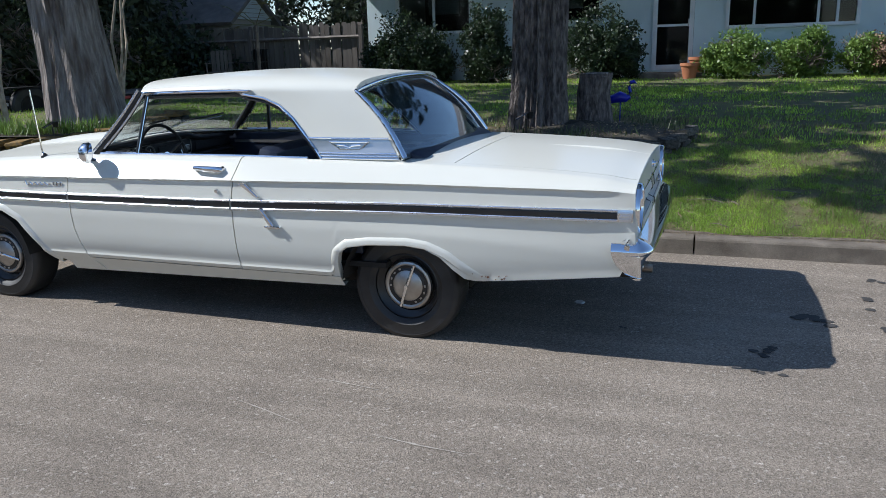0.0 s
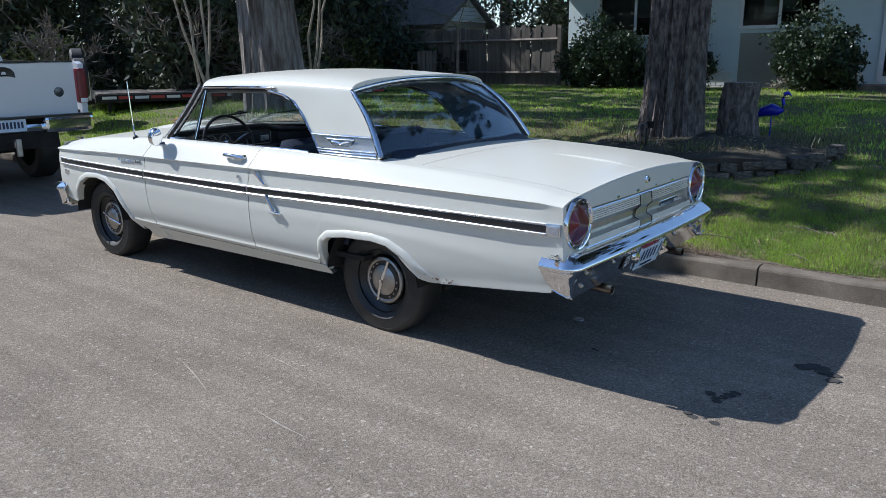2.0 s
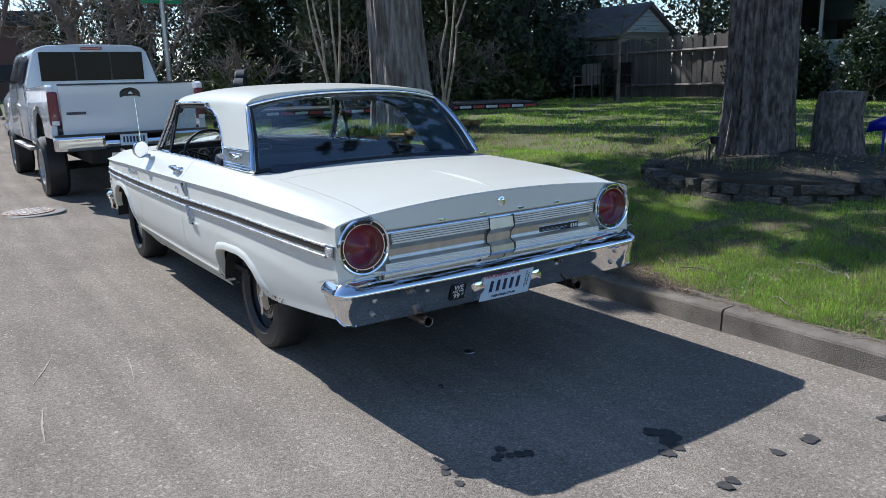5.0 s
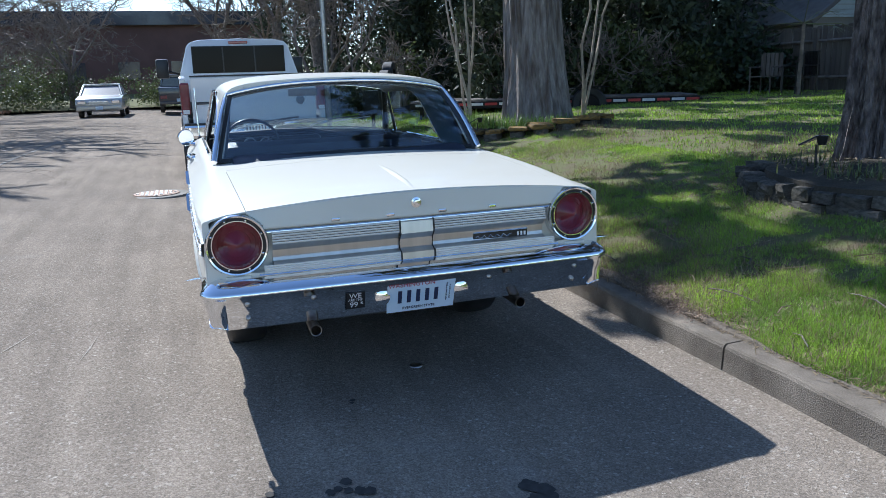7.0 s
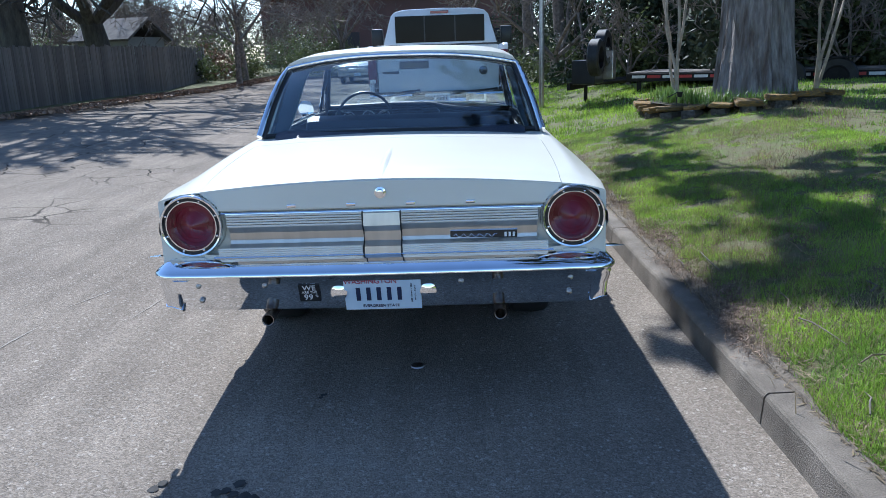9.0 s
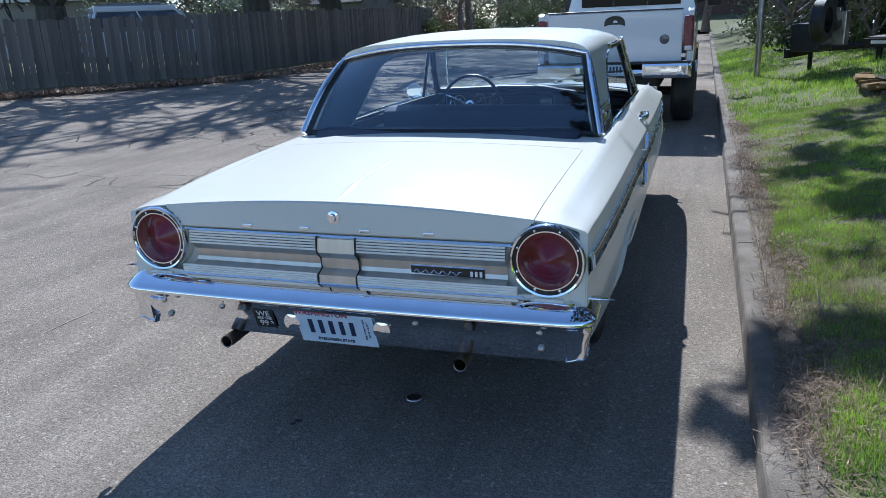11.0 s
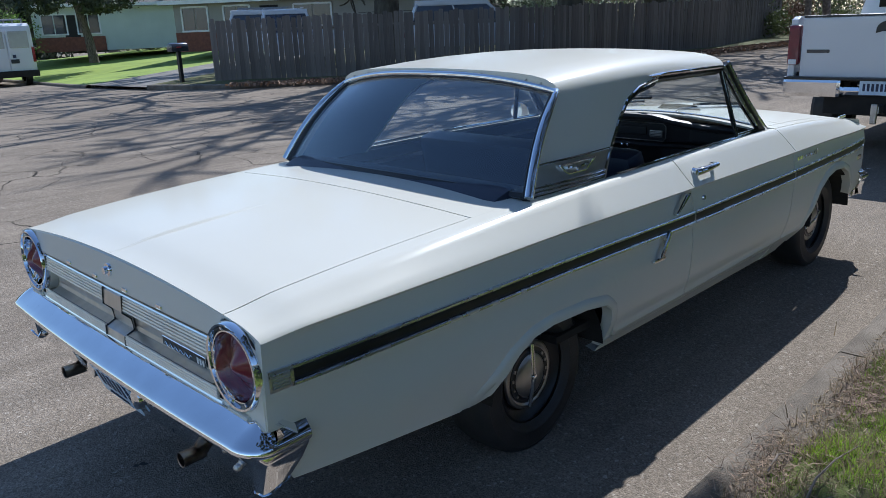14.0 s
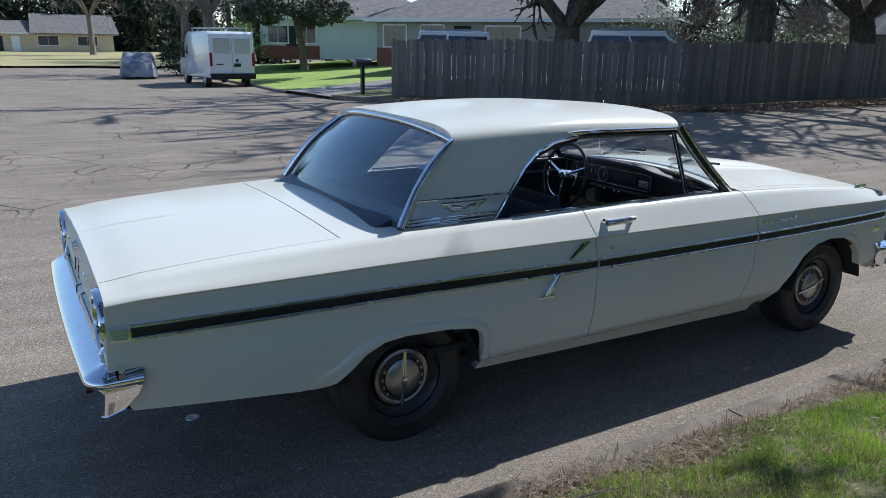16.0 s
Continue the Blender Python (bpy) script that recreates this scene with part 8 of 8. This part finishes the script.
part("chimney", boxes(((-11.8, 4.5, 4.2), (1.2, 0.9, 2.6)), bevel=0.02), M_BRICK, cream, "brick chimney")
far_house("house_mint", "pale green house with dark windows behind a lawn", (-18.5, -43.0, 0.8), 155, 11, 8, 2.6, M_MINT, 1.5, [(-4.4, 1.5, 1.3, 1.1), (-2.6, 1.5, 1.2, 1.1)], [(-3.5, 0.8, 2.0, M_WINDK)], brick=(-5.5, -1.8, 0.8))
far_house("house_grey", "grey-olive house with a wide shingle roof behind the fence", (-20.35, -27.5, 0.7), 127, 14.5, 9, 2.35, M_GREYP, 1.8, [(-6.2, 1.5, 1.3, 1.1), (-4.1, 1.5, 1.3, 1.1), (-0.4, 1.5, 1.8, 1.0)], [(-2.5, 0.9, 2.0, M_WINDK)], garage=((3.6, 3.6, 2.0),), brick=(-7.25, -5.0, 0.9))
bd = thing("brown_building", "long dark red-brown building beyond the street's end", "building", at=(-66, -4.5, 0.6))
part("wall", boxes(((0, 0, 3.1), (6, 23, 6.2))), M_BROWN, bd, "dark red-brown wall")
part("roof_band", boxes(((0.2, 0, 6.2), (6.6, 23.8, 1.1)), bevel=0.05), M_DKCAR, bd, "dark blue-grey roof band")
for k in range(5):
    wn = part("window", boxes(((3.02, -8 + 4 * k, 2.2), (0.06, 1.6, 1.3))), M_DKCAR, bd, "dark window")
    part("sill", boxes(((3.06, -8 + 4 * k, 1.5), (0.10, 1.8, 0.08))), M_KERB, wn)
# small garden hut roof between the bare trees, and a pale shed
ht = thing("garden_hut", "small grey hut with a pitched roof behind the fence", "hut", at=(-33, -15.5, 0.6), turn=70)
part("wall", boxes(((0, 0, 1.0), (3, 2.4, 2.0))), M_GREYP, ht)
part("roof", sheet([[(-1.8, -1.5, 1.9), (1.8, -1.5, 1.9)], [(-1.8, 0, 2.9), (1.8, 0, 2.9)], [(-1.8, 1.5, 1.9), (1.8, 1.5, 1.9)]], 0.1), M_ROOF, ht)


# ---- trees and bushes round the street ----
for i, (x, y, z, h, r) in enumerate([(-13.2, 10.2, 0.8, 9, 2.6), (-15.5, 7.6, 0.7, 8, 2.4), (-17.5, 11.0, 0.8, 11, 3.0), (-20.5, 8.4, 0.7, 9, 2.8), (-15.5, 15.0, 0.9, 9, 3.0), (-12.6, 6.6, 0.7, 6.5, 1.9), (-17.3, 13.2, 0.8, 10, 3.0), (-22.5, 12.0, 0.8, 11, 3.2), (-13.5, 12.6, 0.8, 9, 2.6), (-15.6, 11.6, 0.8, 10, 2.6), (-19.6, 12.4, 0.8, 12, 3.0), (-8.0, 16.2, 0.9, 8, 2.4),
                                     (-24.0, 10.5, 0.7, 14, 3.0), (-28, 8.5, 0.6, 14, 3.0), (-20, 15.5, 0.9, 14, 3.2), (-9.3, 19.5, 0.9, 13, 3.0), (-25, 16, 0.9, 15, 3.4), (-33, 10, 0.6, 14, 3.2), (-5.5, 25, 1.0, 14, 3.4), (-17.6, 5.6, 0.6, 8, 1.4), (-14.0, 21.5, 1.0, 14, 3.2), (-18.5, 20.5, 1.0, 15, 3.4), (-29.0, 5.6, 0.5, 11, 2.6), (-38.0, 6.4, 0.5, 12, 3.0), (-44.0, 5.0, 0.5, 11, 3.2), (-22.5, 7.0, 0.6, 10, 2.0)]):
    conifer(x, y, z, h, r, 40 + i, "dense dark evergreen in the shade behind the garden", 13000, 0.01, 0.21)
for i, (x, y, z, h, r) in enumerate([(-22, -72, 0.4, 14, 3.2), (-17, -80, 0.3, 15, 3.4), (-16, -62, 0.6, 13, 3), (-24, -52, 0.9, 14, 3), (-30, -45, 0.9, 13, 3), (10, -132, 0.1, 15, 5), (0, -130, 0.1, 12, 5), (-10, -132, 0.1, 15, 5), (-20, -130, 0.1, 16, 5), (-28, -92, 0.9, 17, 4), (-36, -38, 0.9, 12, 3.2), (-31, -33, 0.9, 11, 3), (-44, -33, 0.9, 4.6, 2.4), (-56, -30, 0.9, 5.2, 2.6), (-25, -60, 0.9, 15, 4), (-38, -52, 0.9, 15, 4)]):
    conifer(x, y, z, h, r, 70 + i, "far green evergreen behind the houses", 4000, 0.03, 0.34 if y > -70 else 1.0)
for i, (x, y, h) in enumerate([(-45, -38, 6), (-52, -34, 5.5), (-47, -45, 8), (-59, -24, 5.5), (-40, -44, 13)]):
    conifer(x, y, 0.8, h, 3.4, 160 + i, "far green evergreen behind the houses", 3200, 0.02, 0.5)
for i in range(12):
    conifer(16 - 4.2 * i, -128 - 5 * (i % 3), 0.1, 13 + 2.5 * ((i * 7) % 4), 5.5, 190 + i, "far green evergreen behind the houses", 2600, 0.02, 1.1)
# evergreen with a forked trunk on the neighbour's lawn
nt = thing("lawn_tree", "forked evergreen tree on the neighbour's lawn", "tree", at=(-13.2, -36.6, 0.55))
part("trunk", trunk_mesh([(0, 0, -0.2), (0.1, 0, 1.0), (0.5, 0.2, 2.6), (0.7, 0.2, 5)], [0.24, 0.20, 0.16, 0.06], 12, 0.12, 2, step=0.3), M_BARK, nt, smooth=True)
crown("crown", [(0.4, 0, 4.0, 2.6, 2.6, 1.5), (1.9, 0.6, 2.7, 1.3, 1.3, 0.55), (-1.6, -0.6, 2.9, 1.5, 1.5, 0.6), (-0.2, 0.9, 2.5, 1.0, 1.0, 0.45)], 2600, 0.20, M_LEAFC, nt, 91, clumps=26, spread=0.25, droop=0.4)

bare_tree(-16.8, -18.9, 0.6, 18.5, 0.50, 1, "big bare tree with a forked mossy trunk behind the fence", trunk_len=0.10, first=5, spread=0.7, least=0.03, bark=M_TRUNK, thin=0.70)
bare_tree(-20.5, -13.5, 0.6, 19, 0.48, 2, "tall bare tree spreading over the fence", spread=0.75, trunk_len=0.15, first=6, least=0.03, bark=M_TRUNK, thin=0.70)
bare_tree(-26.3, -13.3, 0.6, 18, 0.44, 3, "tall bare tree with wide low limbs behind the fence", spread=0.95, trunk_len=0.13, first=5, least=0.018, bark=M_TRUNK)
bare_tree(-31.5, -9.6, 0.4, 12, 0.12, 4, "bare tree with long low limbs over the leaf bank", spread=1.0, trunk_len=0.15)
bare_tree(-39.5, -11.5, 0.5, 11, 0.18, 5, "thin bare tree at the end of the fence")
bare_tree(-44.0, 1.2, 0.4, 12, 0.2, 6, "thin bare tree by the far parked truck")
bare_tree(-47.0, -7.0, 0.5, 12, 0.2, 7, "bare tree on the bank before the brown building", trunk_len=0.15)
bare_tree(-26.0, 4.5, 0.4, 12, 0.22, 8, "bare tree beside the dark evergreens")
bare_tree(-20.0, 3.4, 0.35, 9, 0.14, 9, "bare bushy tree behind the pickup", spread=0.9, trunk_len=0.1)
bare_tree(-34.0, 4.0, 0.4, 13, 0.24, 10, "bare tree beyond the pickup")
bare_tree(-11.3, -49.5, 0.2, 11, 0.42, 11, "bare tree behind the covered car")
for i, (x, y, h) in enumerate([(-19, -66, 13), (-14, -70, 12), (-24, -60, 13), (-9, -96, 14), (-30, -64, 14)]):
    bare_tree(x, y, 0.3, h, 0.3, 30 + i, "far bare brown tree among the houses", first=6)
for i, (x, y, z, r, h, mat) in enumerate([(-43, -12.5, 0.4, 1.8, 1.2, M_LEAFO), (-45.5, -9.5, 0.4, 2.0, 1.4, M_LEAFO), (-46.5, -5.6, 0.4, 2.0, 1.0, M_LEAFO), (-40, -13.5, 0.5, 1.6, 1.0, M_LEAFL), (-36, -13.2, 0.5, 1.6, 0.9, M_LEAFO), (-47, -1.8, 0.4, 2.0, 1.1, M_LEAFO),
                                          (-21.8, 3.6, 0.35, 1.2, 0.7, M_LEAFO), (-24.5, 5.2, 0.4, 1.5, 1.0, M_LEAFD), (-17.8, 3.9, 0.3, 0.9, 0.5, M_LEAFD), (-14.2, 12.2, 0.8, 1.3, 1.4, M_LEAFO), (-11.4, 12.3, 0.8, 1.1, 0.9, M_LEAFD), (-12.2, 9.0, 0.8, 0.9, 1.1, M_LEAFO), (-12.9, 7.4, 0.75, 0.8, 0.9, M_LEAFO), (-11.9, 10.8, 0.8, 0.8, 0.7, M_LEAFO), (-15.4, 4.6, 0.5, 0.9, 0.9, M_LEAFO),
                                          (-26, -19, 0.7, 2.2, 1.3, M_LEAFD), (-30.5, -20, 0.7, 2.5, 1.4, M_LEAFO), (-12.0, -44.2, 0.3, 1.4, 1.6, M_LEAFB), (-9.6, -47.9, -0.1, 1.45, 1.35, M_LEAFD), (-11.6, -47.4, 0.1, 0.9, 1.5, M_LEAFB)]):
    t = thing("bush", "rough green bush at the edge of the street", "bush", "wild bushes", (x, y, z))
    crown("foliage", [(0, 0, h * 0.8, r, r, h), (r * 0.6, 0.3, h * 0.5, r * 0.7, r * 0.7, h * 0.6)], 1500, 0.15, mat, t, 120 + i, clumps=40, spread=0.25)


for i, (x, y, h) in enumerate([(-36, -16.5, 8), (-40, -20, 9), (-44, -17.5, 8), (-48, -22, 9), (-50, -15, 8), (-41, -27, 9), (-34, -24, 8), (-55, -19, 9), (-47, -30, 10), (-30, -27, 9), (-52, -10.5, 8)]):
    bare_tree(x, y, 0.7, h, 0.14, 230 + i, "bare brown brushy tree beyond the fence", first=7, trunk_len=0.06, spread=0.8)
for i, (x, y, r, h, mat) in enumerate([(-24.5, -17.5, 1.6, 1.5, M_LEAFP), (-27.5, -18.5, 1.8, 1.4, M_LEAFP), (-23.5, -21, 2.0, 1.7, M_LEAFP), (-34, -18, 2.0, 1.5, M_LEAFP), (-38, -17, 2.0, 1.5, M_LEAFO), (-42, -15.5, 2.0, 1.6, M_LEAFO), (-46, -14, 2.2, 1.9, M_LEAFO), (-49, -11, 2.2, 2.0, M_LEAFP), (-48.5, -8.2, 1.8, 1.9, M_LEAFO)]):
    t = thing("bush", "pale grey-green bush behind the street fence", "bush", "bushes beyond the fence", (x, y, 0.7))
    crown("foliage", [(0, 0, h * 0.8, r, r, h), (r * 0.6, 0.3, h * 0.5, r * 0.7, r * 0.7, h * 0.6)], 1700, 0.13, mat, t, 260 + i, clumps=40, spread=0.22)


for i, (x, y, h) in enumerate([(-11.6, 8.2, 3.2), (-12.2, 6.2, 3.4), (-14.2, 4.4, 3.0), (-12.0, 9.9, 2.8)]):
    bare_tree(x, y, 0.7, h, 0.05, 60 + i, "thin bare brush before the dark evergreens", first=6, trunk_len=0.08, depth=3)


# ---- small things on the road ----
mh = thing("manhole_cover", "round cast-iron manhole cover in a pale concrete collar", "manhole cover", at=(-6.22, -1.30, road_z(-6.2, -1.3)))
part("collar", lathe([(0.0, 0.012), (0.30, 0.012), (0.40, 0.010), (0.42, -0.02)], (0, 0, 0), "z", 36), M_CONCRETE, mh, "pale concrete collar")
part("lid", lathe([(0.0, 0.022), (0.28, 0.022), (0.29, 0.010)], (0, 0, 0), "z", 36), M_RUST, mh, "brown iron lid")
for k in range(-4, 5):
    for j in range(-4, 5):
        if k * k + j * j < 17:
            part("lid_stud", boxes(((0.058 * k, 0.058 * j, 0.025), (0.034, 0.034, 0.008))), M_STEEL, mh)
rng = np.random.default_rng(55)
for i, (x, y, r) in enumerate([(2.42, 0.49, 0.05), (2.45, 0.05, 0.05), (2.16, 0.08, 0.06), (2.05, 0.15, 0.07), (1.82, -0.42, 0.045), (1.86, -0.51, 0.035), (1.81, -0.72, 0.035), (2.6, 1.0, 0.04), (1.11, -0.31, 0.02), (2.9, 0.6, 0.05)]):
    r *= 0.6
    for j in range(3):
        bm = bmesh.new()
        n = 16
        ox, oy = rng.normal() * r * 1.3, rng.normal() * r * 1.3
        vs = [bm.verts.new((x + ox + r * (0.7 + 0.4 * rng.uniform()) * math.cos(2 * math.pi * k / n) * 1.1, y + oy + r * (0.6 + 0.4 * rng.uniform()) * math.sin(2 * math.pi * k / n), road_z(x, y) + 0.004 + 0.001 * j)) for k in range(n)]
        bm.faces.new(vs)
        if j == 0:
            st = tagged(part("oil_stain", bm, M_OIL), "dark oil drip stain on the asphalt", "stain", "oil drips", kind="structure")
        else:
            part("stain_drop", bm, M_OIL, st)
coin = tagged(part("flat_scrap", lathe([(0.0, 0.006), (0.030, 0.005), (0.033, 0.0)], (0.804, 0.09, 0.001), "z", 16), M_STEEL), "small flat grey scrap lying under the car", "scrap")
coin.scale = (1, 1, 1)
# twigs and straws by the kerb
for i in range(64):
    x, y = rng.uniform(-5, 4.5), KERB_Y + 0.16 + abs(rng.normal()) * (0.5 if i % 2 else 1.3)
    a, ln = rng.uniform(0, 3.14), rng.uniform(0.12, 0.45)
    z = lawn_z(x, y) + 0.022
    pts = [(x + ln * f * math.cos(a) + rng.normal() * 0.01, y + ln * f * math.sin(a) * 0.6 + rng.normal() * 0.01, z + 0.02 * math.sin(3 * f)) for f in (0, 0.33, 0.66, 1)]
    tagged(part("fallen_twig", tube(pts, [0.004, 0.004, 0.003, 0.0015], 5), M_TWIG if i % 2 else M_STRAW), "dry fallen twig on the grass by the kerb", "twig", "fallen twigs")

# pale repaired seam along the street
seam = [(-4.5, -8.6), (-7.2, -6.6), (-8.5, -5.2), (-10.0, -4.0), (-12.3, -4.0), (-18, -3.8)]
rows = [[(x, y - 0.035 + 0.02 * noise.noise((x * 2, 1, 0)), road_z(x, y) + 0.005), (x, y + 0.035 + 0.02 * noise.noise((x * 2, 5, 0)), road_z(x, y) + 0.005)] for x, y in [tuple(np.array(a) + (np.array(b) - np.array(a)) * f) for a, b in zip(seam, seam[1:]) for f in np.linspace(0, 1, 12)]]
tagged(part("road_seam", sheet(rows), M_CONCRETE), "pale patched seam running along the asphalt", "road seam", kind="structure")

# bare dirt along the kerb
rows = []
for x in np.arange(-14, 3.6, 0.1):
    wide = 0.06 + 0.035 * math.sin(x * 2.1 + 0.6) + 0.025 * math.sin(x * 6.3) + 0.07 * min(1.0, max(0.0, 0.4 - x))
    row = [(x, KERB_Y + 0.122, 0.117)]
    for f in (0, 0.12, 0.3, 0.5, 0.7, 0.9, 1.0):
        y = KERB_Y + 0.132 + wide * f
        base = max(lawn_z(x, max(y, KERB_Y + 0.11)), 0.129 if y < KERB_Y + 0.16 else 0.0)
        row.append((x, y, base + 0.014 * (1 - f ** 4) * (0.6 + noise.noise((x * 5, y * 9, 2))) - 0.012 * f ** 6 + 0.003))
    rows.append(row)
tagged(part("kerb_dirt", sheet(rows), M_DIRT, smooth=True), "strip of bare brown dirt between kerb and lawn", "dirt", kind="structure")
# pale scuffs on the asphalt
for pts in (((-0.44, -1.79), (-0.21, -1.86), (0.01, -1.94)), ((0.32, -1.93), (0.55, -1.96), (0.74, -1.97)), ((-0.24, -1.46), (-0.02, -1.48), (0.18, -1.51))):
    line = []
    for k in range(13):
        f = k / 12 * 2
        a, b = (pts[0], pts[1]) if f < 1 else (pts[1], pts[2])
        f -= 0 if f < 1 else 1
        x, y = a[0] + (b[0] - a[0]) * f, a[1] + (b[1] - a[1]) * f
        w = 0.007 * math.sin(math.pi * (k + 0.3) / 12.6) * (0.4 + abs(noise.noise((x * 23, y * 7, 3))))
        line.append([(x, y - w, road_z(x, y) + 0.003), (x, y + w, road_z(x, y) + 0.003)])
    tagged(part("road_scuff", sheet(line), M_SCUFF), "thin pale scratch in the asphalt", "road scuff", "road scuffs", kind="structure")

# ---- grass ----
def past_dirt(xs, ys):
    """Bare dirt keeps an uneven strip along the kerb free of grass."""
    edge = KERB_Y + 0.16 + 0.03 * np.sin(xs * 2.1 + 0.6) + 0.025 * np.sin(xs * 6.3) + 0.08 * np.clip(0.4 - xs, 0.0, 1.0)
    return ys > edge


blades("near_grass", 470000, -7.0, 6.0, KERB_Y + 0.13, 4.2, 0.030, 0.0060, M_GRASS, "short uneven grass of the front lawn", keep=past_dirt, seed=11, lean=1.25)
blades("verge_turf", 230000, -3.6, 2.6, KERB_Y + 0.15, 2.9, 0.036, 0.0042, M_GRASS, "close mossy turf beside the kerb", keep=past_dirt, seed=16, lean=1.2)
blades("verge_straw", 42000, -3.6, 2.6, KERB_Y + 0.13, 3.0, 0.075, 0.0028, M_STRAW, "thin dry straw among the turf", seed=17, lean=1.5)
blades("dead_grass", 105000, -7.0, 6.5, KERB_Y + 0.12, 5.5, 0.085, 0.004, M_STRAW, "dry dead grass among the green", seed=12, lean=1.45)
blades("far_grass", 150000, -16.0, 6.0, 4.0, 12.6, 0.050, 0.014, M_GRASS, "short grass of the lawn before the house", seed=13)
blades("verge_grass", 45000, -22.0, -6.8, KERB_Y + 0.13, 4.2, 0.075, 0.012, M_GRASS, "rough grass of the verge beside the pickup", seed=14)
rngl = np.random.default_rng(15)
n = 17000
lx, ly = rngl.uniform(-7, 6, n), KERB_Y + 0.11 + np.abs(rngl.normal(size=n)) * np.where(np.arange(n) % 3 > 0, 1.6, 0.13)
lp = np.stack([lx, ly, [lawn_z(a, b) + 0.012 if b > KERB_Y + 0.15 else 0.135 for a, b in zip(lx, ly)]], 1)
tagged(fast_mesh("needles_and_leaves", leaf_faces(lp, 0.055, rngl, 0, 0.13, 0.15), 4, M_STRAW), "brown needles and bits of leaf on the lawn edge", "leaves", kind="stuff")
n = 15000
heap = rngl.uniform(-6.5, 1.1, 30)
pick = rngl.integers(0, 30, n)
hx, hy = heap[pick] + rngl.normal(size=n) * 0.13, KERB_Y + 0.20 + 0.06 * np.sin(heap[pick] * 5.0) + rngl.normal(size=n) * 0.055
hp = np.stack([hx, hy, [max(lawn_z(a, max(b, KERB_Y + 0.14)), 0.130) + c for a, b, c in zip(hx, hy, rngl.uniform(0.004, 0.034, n))]], 1)
tagged(fast_mesh("kerb_litter", leaf_faces(hp, 0.050, rngl, 0, 0.075, 0.30), 4, M_LITTER), "brown leaf litter and needles heaped on the kerb", "leaves", kind="stuff")
n = 800
ba, br = rngl.uniform(0, 2 * np.pi, n), np.sqrt(rngl.uniform(0.05, 0.95, n))
bp = np.stack([0.08 + 1.2 * br * np.cos(ba), 4.40 + 1.06 * br * np.sin(ba), 0.735 - 0.13 * br + 0.012], 1)
tagged(fast_mesh("bark_chips", leaf_faces(bp, 0.05, rngl, 0, 0.35, 0.25), 4, M_STRAW), "dry needles and bark chips in the raised bed", "bark chips", kind="stuff")
